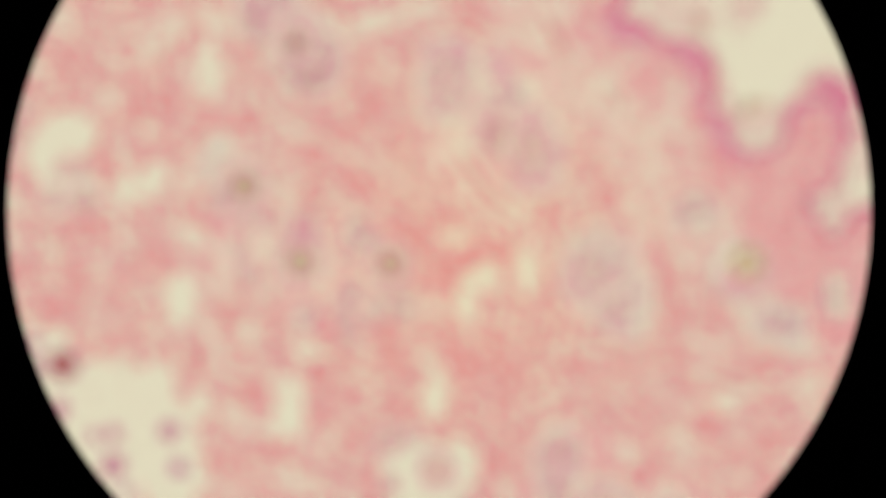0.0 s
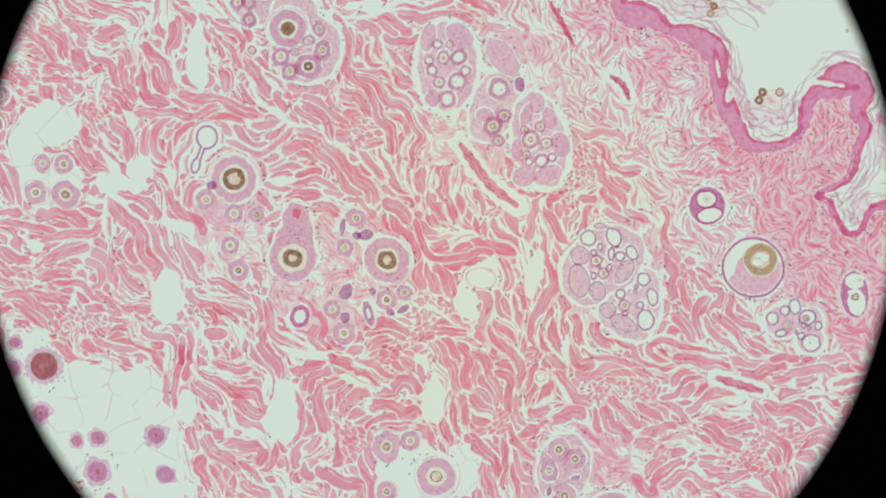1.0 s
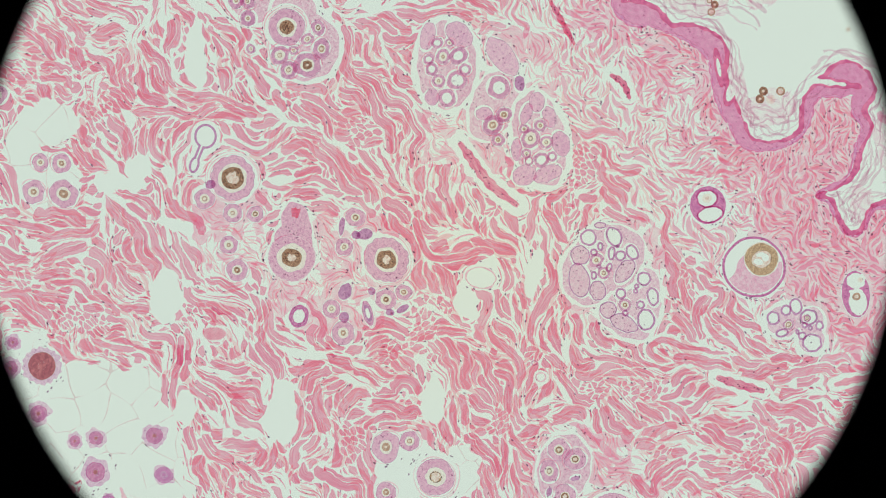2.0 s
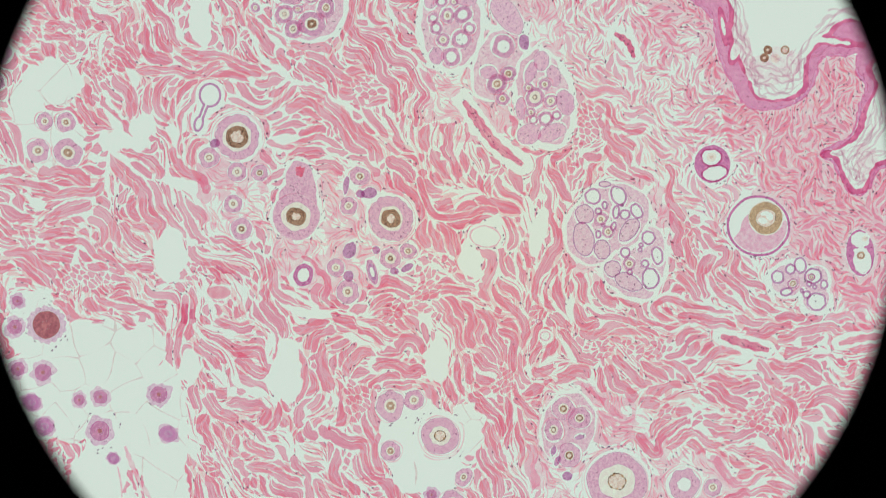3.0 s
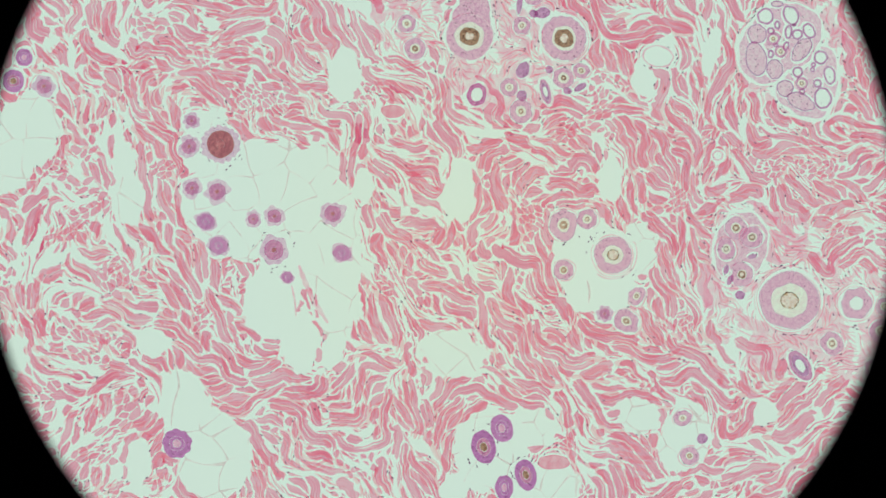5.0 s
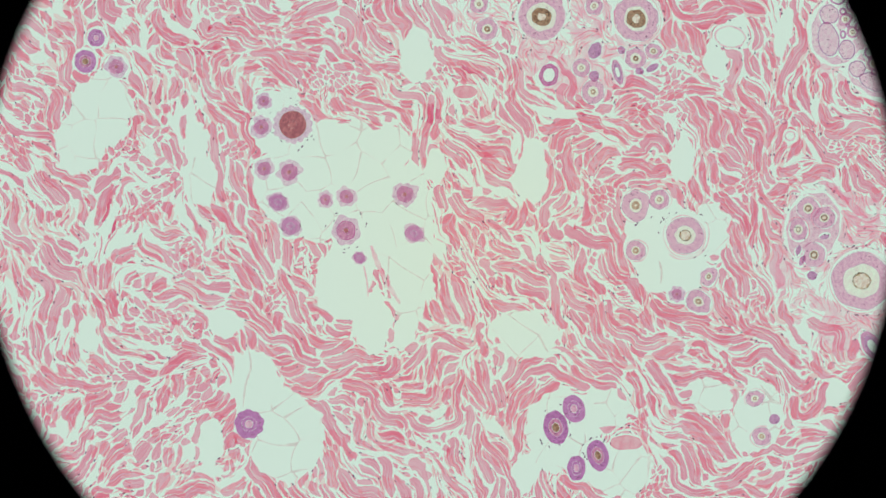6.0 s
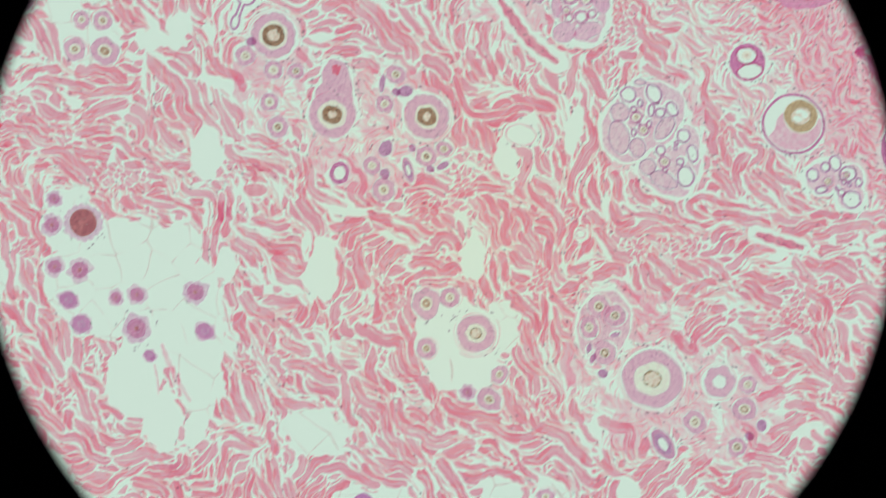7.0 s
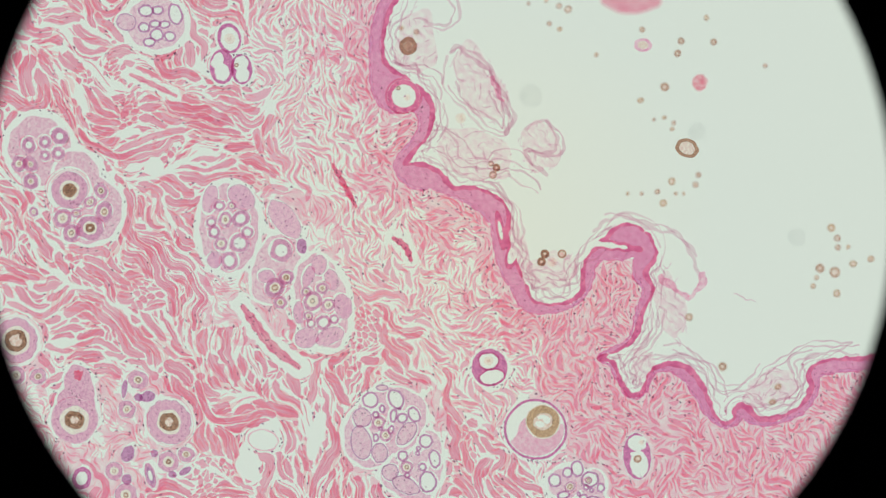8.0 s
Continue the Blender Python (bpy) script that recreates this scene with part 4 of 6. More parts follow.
def epidermis():
    ob = thing("epidermis", 0, 0, "folded magenta and violet epidermis along the free edge of the skin", "epidermis")
    lo, hi = edge_path[:, :2].min(0) - 5, edge_path[:, :2].max(0) + 5
    px, py = 36.4, 64.3
    qx, qy = 77.5, 34.0
    notches = [(56.1, 36.9, 0.40, 2.0, 10), (58.6, 32.0, 0.9, 2.1, -18)]

    def both(X, Y):
        d, h, s = edge_field(X, Y)
        ripple = 0.2 * np.sin(1.7 * X + 1.1 * Y) * np.sin(1.3 * Y - 0.7 * X) + 0.11 * np.sin(3.1 * X - 1.2 * Y) * np.sin(2.7 * Y + 1.9 * X)
        pore = np.minimum(-oval(X, Y, px, py, 3.36, 3.36), -(oval(X, Y, qx, qy, 4.3, 0.55, -8) + 0.12 * np.sin(2.1 * X)))
        for nx, ny, na, nb, nt in notches:
            pore = np.minimum(pore, -oval(X, Y, nx, ny, na, nb, nt))
        return d, h, s, h + ripple - d, pore
    def root(X, Y):
        return 0.55 + 0.3 * np.sin(0.8 * X + 0.5) * np.sin(0.9 * Y) + 0.25 * np.sin(2.3 * X + 1.7 * Y) * np.sin(3.1 * Y - 1.4 * X)
    def shell(X, Y):
        return 0.82 + 0.36 * np.sin(0.31 * X + 0.43 * Y) + 0.12 * np.sin(1.9 * X - 1.1 * Y)
    def living(X, Y):
        d, h, s, body, pore = both(X, Y)
        crust = shell(X, Y)
        return np.minimum(np.minimum(np.minimum(body, (h - crust) - d * s), d * s + h - root(X, Y) + 0.04), pore - 0.38)
    def basal(X, Y):
        d, h, s, body, pore = both(X, Y)
        return np.minimum(np.minimum(body, root(X, Y) + 0.04 - d * s - h), pore)
    def horny(X, Y):
        d, h, s, body, pore = both(X, Y)
        crust = shell(X, Y)
        return np.minimum(np.minimum(body, np.maximum(d * s - (h - crust) + 0.05, 0.43 - pore)), pore)
    part("living_layer", mesh_of("living_layer", film_mesh(living, lo[0], lo[1], hi[0], hi[1], 0.33), EPIDERMIS), ob, "violet pink cell layer")
    part("basal_layer", mesh_of("basal_layer", film_mesh(basal, lo[0], lo[1], hi[0], hi[1], 0.28, Z0 + 0.03, Z1 + 0.03), BASAL), ob, "darker violet basal cells")
    part("horny_layer", mesh_of("horny_layer", film_mesh(horny, lo[0], lo[1], hi[0], hi[1], 0.28, Z0 + 0.06, Z1 + 0.06), HORN), ob, "deep magenta horny layer")
    r = random.Random(5)
    spots = []
    for p in edge_path[:-1]:
        for _ in range(1):
            k = p[2] * 0.7
            spots.append((p[0] + r.uniform(-k, k), p[1] + r.uniform(-k, k)))
    part("nuclei", mesh_of("epidermal_nuclei", joined(specks(spots, 0.17, 9))[:2], WALL), ob)
    follicle_neck(px, py, 3.33, 3.33, 0, [(px, py, 2.45, 2.35, 0)], "follicle mouth ringed with magenta in the epidermis",
                  hairs=[(35.3, 65.9, 0.46, BROWN), (37.1, 64.0, 0.69, CREAM)], mat=HORN)


epidermis()

# ---- loose keratin and cut hairs outside the skin ----
def keratin(points, width, seed, copies=3, spread=1.4):
    """Membranes that lie loosely side by side along a line."""
    x, y = points[0][0], points[0][1]
    mat = FLAKE if width < 1.0 else STROMA
    ob = thing("keratin_flake", x, y, "pale pink wavy membranes of shed keratin", "keratin flake", "keratin flakes")
    r = random.Random(seed)
    base = smooth_path(points, 14)
    run = np.concatenate([[0], np.cumsum(np.linalg.norm(np.diff(base, axis=0), axis=1))])
    d = np.gradient(base, axis=0)
    d /= np.maximum(np.linalg.norm(d, axis=1, keepdims=True), 1e-9)
    n = len(base)
    for i in range(copies):
        a, b = r.uniform(0, 6.28), r.uniform(0, 6.28)
        off = (i - (copies - 1) / 2) * spread * 0.7 + 0.3 * spread * np.sin(run * 0.55 + a) + 0.22 * np.sin(run * 1.7 + b) + 0.12 * np.sin(run * 3.9 + a + b)
        path = base + off[:, None] * np.stack([-d[:, 1], d[:, 0]], 1)
        for _ in range(2):
            path[1:-1] = (path[:-2] + 2 * path[1:-1] + path[2:]) / 4
        lo, hi = (0, n) if i == 0 else (r.randrange(0, n // 4), n - r.randrange(0, n // 4))
        w = width * (1.05 + 0.6 * np.sin(run * 0.9 + b) * np.sin(run * 0.37 + a))
        low = Z0 + r.uniform(0.0, 1.1)
        part("membrane", mesh_of("keratin_membrane", ribbon((path - np.array([x, y]))[lo:hi], w[lo:hi], low, low + 0.05, 0.5), mat), ob)


def keratin_sheet(x, y, a, b, turn, seed):
    """A thin crumpled veil of shed keratin."""
    ob = thing("keratin_sheet", x, y, "thin pale pink crumpled veil of shed keratin", "keratin flake", "keratin flakes")
    part("veil", mesh_of("veil", ring((a, b, radians(turn), wobble(seed, 0.16)), None, 48, 0.01, 0.05), VEIL), ob)
    w = radians(turn)
    tall = b > a

    def folds(X, Y):
        u, v = X * math.cos(w) + Y * math.sin(w), -X * math.sin(w) + Y * math.cos(w)
        p, q = (u, v) if tall else (v, u)
        p, q = p + 0.7 * np.sin(0.75 * q + seed) + 0.3 * np.sin(1.9 * q + 2.0 * seed), q + 0.9 * np.sin(0.8 * p + seed)
        h = np.sin(1.25 * p + 0.5 * np.sin(0.45 * q)) + 0.75 * np.sin(0.62 * q + 0.9 * p + seed) + 0.5 * np.sin(2.3 * p - 0.7 * q)
        gy_, gx_ = np.gradient(h, 0.14)
        line = 0.085 + 0.07 * np.sin(0.9 * X + 1.7 * Y) * np.sin(1.3 * X - 0.8 * Y + seed)
        f = line - np.minimum(np.abs(h - 0.55), np.abs(h + 0.45)) / np.maximum(np.hypot(gx_, gy_), 0.35)
        return np.minimum(f, oval(u, v, 0, 0, a * 1.05, b * 1.05) + 0.7 * np.sin(1.1 * X + seed) * np.sin(1.4 * Y))
    m = max(a, b) * 1.2 + 1
    part("folds", mesh_of("folds", film_mesh(folds, -m, -m, m, m, 0.14, 0.711, 0.763), FOLD), ob, "wavy lilac folds")


for kx, ky, ka, kb, kt in [(51.8, 67.0, 4.37, 8.28, 28), (39.0, 75.2, 4.37, 6.44, 0), (64.3, 54.0, 3.91, 5.29, 10), (66.7, 28.7, 5.29, 3.68, 10), (111.3, 4.7, 5.98, 3.45, 25),
                           (50.9, 52.5, 8.28, 4.83, -25), (85.6, 8.3, 2.53, 4.83, 15), (90.8, 21.6, 2.76, 7.13, 15), (59.7, 33.2, 1.84, 6.90, 15)]:
    keratin_sheet(kx, ky, ka, kb, kt, int(ka * 50))
keratin([(40.7, 86.3), (47.1, 83.5), (46.2, 79.5), (42.7, 78.4), (38.1, 79.5)], 0.45, 1, 2)
keratin([(33.5, 81.8), (32.5, 76.1), (34.6, 70.6), (39.8, 69.3), (43.4, 67.0), (43.4, 57.7)], 0.4, 2, 3)
keratin([(45.6, 73.3), (48.0, 74.1), (53.2, 70.4), (56.1, 65.2), (58.5, 59.4), (56.8, 56.5)], 0.7, 3, 2, 1.0)
keratin([(45.6, 72.7), (46.2, 65.8), (50.9, 60.6), (57.0, 57.1), (56.1, 63.5), (52.1, 69.3)], 0.4, 4, 3)
keratin([(40.4, 57.7), (45.1, 55.4), (48.0, 51.3), (53.3, 49.6), (58.5, 50.7), (65.0, 46.0)], 0.35, 5, 4, 2.2)
keratin([(60.8, 58.3), (64.9, 59.4), (68.4, 55.3), (66.7, 52.4), (61.4, 53.0), (66.1, 48.4)], 0.6, 6, 2, 1.2)
keratin([(53.5, 45.5), (58.5, 42.0), (58.6, 35.5), (61.5, 32.0), (60.9, 27.9), (64.4, 25.6)], 0.4, 7, 3, 1.1)
keratin([(62.1, 26.1), (65.6, 26.7), (68.5, 25.6), (71.4, 27.3), (71.9, 31.4), (77.7, 34.9)], 0.35, 8, 4, 1.7)
keratin([(74.8, 36.7), (77.1, 39.2), (81.2, 39.8), (86.9, 37.8), (92.0, 36.1), (95.9, 31.4), (97.0, 26.8)], 0.6, 9, 2, 0.9)
keratin([(88.6, 27.9), (91.4, 25.6), (94.2, 22.8), (96.5, 25.1), (97.0, 28.5)], 1.1, 10, 1)
keratin([(88.6, 26.2), (88.0, 19.3), (86.2, 13.5), (82.2, 10.0), (82.7, 5.4)], 0.4, 11, 3, 1.5)
keratin([(86.8, 11.7), (92.4, 12.4), (98.5, 9.0), (101.2, 4.5), (106.8, 5.7), (110.1, 8.6)], 0.35, 12, 3, 1.4)
keratin([(106.7, 2.3), (111.0, 0.2), (116.5, 3.1), (117.1, 7.1), (116.6, 10.4), (123.0, 12.6)], 0.4, 13, 3, 1.4)
keratin([(107.9, 5.8), (111.7, 9.2), (116.7, 12.7), (124.1, 14.0), (129.3, 13.5)], 0.3, 14, 2, 1.2)
keratin([(54.1, 68.3), (55.4, 66.0), (57.1, 63.3)], 1.1, 16, 1)
keratin([(103.7, 24.0), (105.7, 22.8), (108.1, 21.9)], 0.25, 15, 1)


def shed_layers():
    """Membranes that still lie along the skin's outer side, stretch by stretch."""
    r = random.Random(61)
    line = edge_path[:, :2].copy()
    for _ in range(10):
        line[1:-1] = (line[:-2] + 2 * line[1:-1] + line[2:]) / 4
    d = np.gradient(line, axis=0)
    d /= np.maximum(np.linalg.norm(d, axis=1, keepdims=True), 1e-9)
    out = np.stack([-d[:, 1], d[:, 0]], 1)
    run = np.concatenate([[0], np.cumsum(np.linalg.norm(np.diff(line, axis=0), axis=1))])
    for start in range(4, len(line) - 16, 13):
        ob = thing("keratin_flake", line[start][0], line[start][1], "pale pink wavy membranes of shed keratin", "keratin flake", "keratin flakes")
        for k in range(3):
            lo, hi = max(0, start - r.randrange(0, 6)), min(len(line), start + r.randrange(8, 20))
            a, b = r.uniform(0, 6.28), r.uniform(0, 6.28)
            off = edge_path[lo:hi, 2] + 0.35 + 1.1 * k * r.uniform(0.5, 1.3) + 0.7 * np.sin(run[lo:hi] * 0.5 + a) + 0.3 * np.sin(run[lo:hi] * 1.6 + b)
            path = smooth_path(line[lo:hi] + out[lo:hi] * off[:, None], 3)
            far, half, side = edge_field(path[:, 0], path[:, 1])
            clear = (side > 0) & (far > half + 0.12)
            first = 0
            while first < len(path):
                if not clear[first]:
                    first += 1
                    continue
                last = first
                while last < len(path) and clear[last]:
                    last += 1
                if last - first > 8:
                    w = 0.32 + 0.20 * np.sin(np.arange(last - first) * 0.21 + a)
                    low = Z0 + r.uniform(0.0, 1.0)
                    part("membrane", mesh_of("keratin_membrane", ribbon(path[first:last] - line[start], w, low, low + 0.05, 0.3), FLAKE), ob)
                first = last


shed_layers()


def cut_hair(x, y, r, ratio=1.0, turn=0, colour=None, hollow=0.45, high=0.0, core=None):
    seed = claim(x, y, 0.01, 0.01, 0)
    ob = thing("cut_hair", x, y, "brown hair cut across, loose beside the skin", "hair", "loose cut hairs")
    f = wobble(seed, 0.05)
    w = radians(turn)
    part("cortex", mesh_of("cortex", ring((r, r * ratio, w, f), (r * hollow, r * ratio * hollow, w, f), 24, Z0 + high, Z1 + high), colour or BROWN), ob)
    part("medulla", mesh_of("medulla", ring((r * hollow - 0.02, r * ratio * hollow - 0.02, w, f), None, 16, Z0 + high, Z1 + high), core or MEDULLA), ob)


cut_hair(94.0, 53.6, 2.42, 0.8, -15, OLIVE, 0.66, 4.0)
cut_hair(37.3, 74.5, 1.8, 1.05, 0, OLIVE, 0.5, 0.0, DUN)
cut_hair(85.0, 74.5, 1.84, 0.75, -10, STROMA, 0.6, 5.0)
for hx, hy, hr in [(36.0, 77.8, 0.58), (39.0, 77.0, 0.69), (61.7, 82.8, 0.46), (65.3, 83.4, 0.58), (67.9, 82.3, 0.69), (69.7, 81.6, 0.92), (65.9, 78.7, 0.58), (68.0, 77.6, 0.58),
                   (75.4, 72.4, 0.58), (84.7, 77.5, 0.69), (92.6, 75.2, 0.81), (91.9, 72.7, 0.92), (97.7, 79.9, 0.69), (99.2, 75.0, 0.81), (109.6, 70.2, 0.58),
                   (89.3, 65.9, 1.04), (84.4, 63.2, 0.81), (89.2, 59.7, 0.58), (90.8, 57.4, 0.58), (91.1, 58.6, 0.58), (87.1, 59.3, 0.46)]:
    cut_hair(hx, hy, hr * 0.85, rng.uniform(0.75, 1.1), rng.uniform(0, 90), rng.choice([DUN, HAZEL, DUN]), rng.uniform(0.4, 0.65), 8.0)
for hx, hy, hr in [(96.1, 48.1, 0.69), (95.5, 46.1, 0.69), (90.7, 46.8, 0.92), (87.8, 44.7, 0.69), (89.0, 42.4, 0.92), (81.8, 44.3, 0.46), (84.6, 44.3, 0.46),
                   (91.5, 44.3, 0.46), (93.1, 44.3, 0.46), (123.0, 37.4, 0.92), (124.2, 35.3, 0.81), (124.3, 33.4, 0.69), (126.4, 33.5, 0.58), (120.7, 29.2, 1.04),
                   (119.3, 25.6, 0.69), (120.0, 27.3, 0.58), (124.1, 24.1, 0.92), (127.4, 30.1, 0.92), (131.0, 31.1, 0.81), (123.7, 28.4, 1.27), (94.2, 19.3, 0.92),
                   (101.0, 9.3, 1.04), (112.2, 5.2, 0.92), (111.1, 2.1, 0.92)]:
    cut_hair(hx, hy, hr * 0.85, rng.uniform(0.75, 1.1), rng.uniform(0, 90), rng.choice([DUN, HAZEL, DUN]), rng.uniform(0.4, 0.65), 8.0)
for hx, hy, hr, hc in [(55.3, 49.7, 0.81, BROWN), (54.2, 50.5, 0.58, DUN), (54.6, 48.2, 0.81, DUN), (65.2, 32.1, 0.92, BROWN), (64.5, 30.5, 0.92, BROWN), (68.7, 32.1, 0.92, DUN),
                       (66.7, 30.4, 0.92, CREAM), (48.0, 59.8, 1.04, CREAM)]:
    cut_hair(hx, hy, hr, 1.0, 0, hc, 0.3 if hc is BROWN else 0.6)

for dx, dy, dr in [(115.8, 35.5, 1.9), (62.1, 64.0, 2.4), (95.7, 56.8, 1.8)]:
    dust = thing("dust_speck", dx, dy, "faint grey smudge of dust on the cover glass", "dust", "dust specks")
    part("smudge", mesh_of("smudge", ring((dr, dr, 0, wobble(int(dx), 0.05)), None, 28, 11.0, 11.05), DUST), dust)

soft = thing("pink_droplet", 82.3, 83.4, "soft pink droplet on the glass", "droplet")
part("drop", mesh_of("drop", ring((5.98, 2.99, 0, wobble(3, 0.04)), None, 36, 14.0, 14.3), DROP), soft)

# ---- loose areas: fat and clefts that the fibres leave free ----
voids = [(-80.3, 14.2, 6.2, 5.6, 0), (-80.0, 25.5, 5.98, 4.37, 0), (-85.6, 20.9, 3.45, 4.60, 0), (-50.3, 40.2, 1.61, 5.29, 0), (-66.2, 13.3, 4.0, 1.5, 10), (-62.4, 16.2, 1.9, 2.3, 0), (-56.3, -9.7, 2.99, 4.37, 0),
         (4.8, -10.7, 2.30, 3.68, -20), (-32.6, -34.1, 2.07, 5.52, 0), (-1.9, -30.8, 1.96, 4.14, 0), (18.3, -5.7, 0.81, 5.75, 12), (-52.7, -32.0, 1.84, 3.45, 0)]
voids += [(-34.5, -66.8, 5.98, 4.37, 12), (3.5, -79.0, 4.37, 3.68, 35), (29.2, -78.7, 2.65, 2.76, 0),
          (-6.5, -46.9, 7.13, 8.62, 0), (-3.7, -53.9, 6.90, 4.60, 0), (3.8, -45.7, 3.22, 5.75, 0), (-82.9, -87.2, 7.13, 8.62, 0), (-89.2, -76.8, 4.60, 6.90, 0)]
# the large fat lobule with the hair bulbs
voids += [(-84.4, -23.2, 5.52, 7.13, 0), (-82.1, -35.9, 7.13, 8.28, 0), (-71.2, -33.0, 10.92, 10.12, 0), (-62.0, -29.0, 4.83, 5.06, 0), (-58.5, -43.9, 5.75, 12.07, 0), (-71.2, -56.0, 5.29, 7.82, 0), (-65.4, -64.1, 4.14, 5.98, 0), (-57.9, -57.2, 4.37, 5.98, 0), (-59.1, -66.0, 1.61, 2.76, 0), (-76.9, -40.5, 8.05, 7.13, 0), (-66.6, -46.2, 6.90, 6.90, 0)]
voids += [(-26.4, -86.4, 7.59, 8.28, 0), (-18.3, -81.8, 5.75, 4.14, 0), (-14.9, -94.3, 6.90, 5.75, 0), (-34.6, -94.4, 2.76, 4.60, 0), (-120.8, -21.0, 5.98, 7.13, 0), (-125.1, -27.8, 4.60, 5.75, 0),
          (-100.6, -35.4, 3.22, 4.60, 0), (-101.1, -30.9, 1.73, 6.90, 0), (-123.5, -67.2, 2.07, 3.45, 0), (-95.5, -64.2, 2.76, 3.22, 0), (-98.4, -87.9, 2.53, 4.60, 0), (13.0, -84.2, 4.60, 7.13, 20),
          (-34.5, -35.2, 2.30, 3.45, 0), (-5.7, -44.6, 4.14, 3.45, 0), (-14.3, 49.8, 1.15, 1.15, 0)]


def fat_lines(spec, seed):
    """Thin membranes between fat cells."""
    x, y, a, b, turn = spec
    r = random.Random(seed)
    near = [k for k in keep_out if abs(k[0] - x) < a + k[2] + 1 and abs(k[1] - y) < b + k[3] + 1]
    earlier = [v for v in voids[:seed] if abs(v[0] - x) < a + v[2] and abs(v[1] - y) < b + v[3]]

    def net(X, Y):
        first, second = np.full(X.shape, 1e9), np.full(X.shape, 1e9)
        for i in range(int((x - a) / 6.5) - 2, int((x + a) / 6.5) + 3):
            for j in range(int((y - b) / 6.5) - 2, int((y + b) / 6.5) + 3):
                seat = random.Random(i * 977 + j * 31 + 5)
                d = np.hypot(X + x + 0.5 * np.sin(0.6 * (Y + y)) - 6.5 * (i + seat.uniform(-0.42, 0.42)), Y + y + 0.5 * np.sin(0.5 * (X + x)) - 6.5 * (j + seat.uniform(-0.42, 0.42)))
                second = np.minimum(second, np.maximum(first, d))
                first = np.minimum(first, d)
        f = 0.18 + 0.12 * np.sin(0.35 * X + 0.5 * Y + seed) * np.sin(0.45 * Y - 0.3 * X) - (second - first)
        f = np.minimum(f, oval(X, Y, 0, 0, a + 0.5, b + 0.5, -turn))
        for v in earlier:
            f = np.minimum(f, -oval(X + x, Y + y, v[0], v[1], v[2] + 0.5, v[3] + 0.5, -v[4]))
        for k in near:
            f = np.minimum(f, -oval(X + x, Y + y, k[0], k[1], k[2], k[3], k[4]))
        return f
    m = max(a, b) + 1
    web = film_mesh(net, -m, -m, m, m, 0.16, Z0, Z0 + 0.05)
    if web[0]:
        ob = thing("fat_space", x, y, "clear fat space crossed by thin pale membranes", "fat cell", "fat spaces")
        part("membrane", mesh_of("membrane", web, FATLINE), ob)


for i, spec in enumerate(voids):
    if spec[2] * spec[3] > 14:
        fat_lines(spec, i)

# ---- fields that guide the fibres ----
GX0, GY0, GX1, GY1, CELL = -146.0, -104.0, 146.0, 92.0, 0.125
gx, gy = np.arange(GX0, GX1, CELL), np.arange(GY0, GY1, CELL)
NXG, NYG = len(gx), len(gy)


def value_noise(cell, seed):
    """Smooth noise from -1 to 1 over the grid; cell in millimetres."""
    r = np.random.RandomState(seed)
    nx, ny = int((GX1 - GX0) / cell) + 4, int((GY1 - GY0) / cell) + 4
    table = r.uniform(-1, 1, (ny, nx))
    fx, fy = (gx - GX0) / cell, (gy - GY0) / cell
    ix, iy = fx.astype(int), fy.astype(int)
    tx, ty = fx - ix, fy - iy
    tx, ty = (tx * tx * (3 - 2 * tx))[None, :], (ty * ty * (3 - 2 * ty))[:, None]
    a, b = table[iy][:, ix], table[iy][:, ix + 1]
    c, d = table[iy + 1][:, ix], table[iy + 1][:, ix + 1]
    return (a * (1 - tx) + b * tx) * (1 - ty) + (c * (1 - tx) + d * tx) * ty


# run of the fibres: x, y, degrees (clockwise from level)
runs = [(-71.5, 43.0, 10), (-78.1, 35.0, 45), (-60.8, 39.4, 100), (-51.9, 43.6, 65), (-41.8, 43.8, 55), (-71.9, 30.5, -35), (-61.1, 28.7, 30), (-68.8, 23.5, 75),
        (-62.3, 20.2, 88), (-81.8, 5.2, 15), (-76.5, 8.1, -5), (-66.8, 4.7, 80), (-65.2, -1.6, 55), (-55.8, 6.5, 45), (-82.8, -3.3, 25), (-74.4, -6.7, 35),
        (-79.6, -13.5, 10), (-66.7, -13.8, 25), (-52.4, -5.7, 55), (-44.5, -11.5, 30), (-53.2, 34.0, 70), (-45.4, 35.8, 60), (-74.8, 39.0, -80)]
runs += [(-16.7, 44.1, 60), (-9.7, 46.5, 0), (-21.4, 33.3, 60), (-15.6, 27.5, 35), (-26.1, 25.5, 20), (-38.7, 25.4, 20), (-19.2, 20.9, 10), (-33.0, 19.9, -5),
         (-7.5, 13.0, 62), (-14.5, 13.0, 55), (-16.8, 17.7, 30), (0.7, 13.0, 70), (-2.8, 2.5, 60), (1.9, 4.8, 50), (11.3, 4.8, 60), (14.2, -2.2, 70),
         (20.6, -3.4, 75), (13.4, 44.2, 40), (20.4, 43.5, 60), (26.2, 34.9, 65), (30.7, 44.0, 45), (42.1, 40.4, 50), (27.6, 13.0, -45), (25.3, 6.5, 80)]
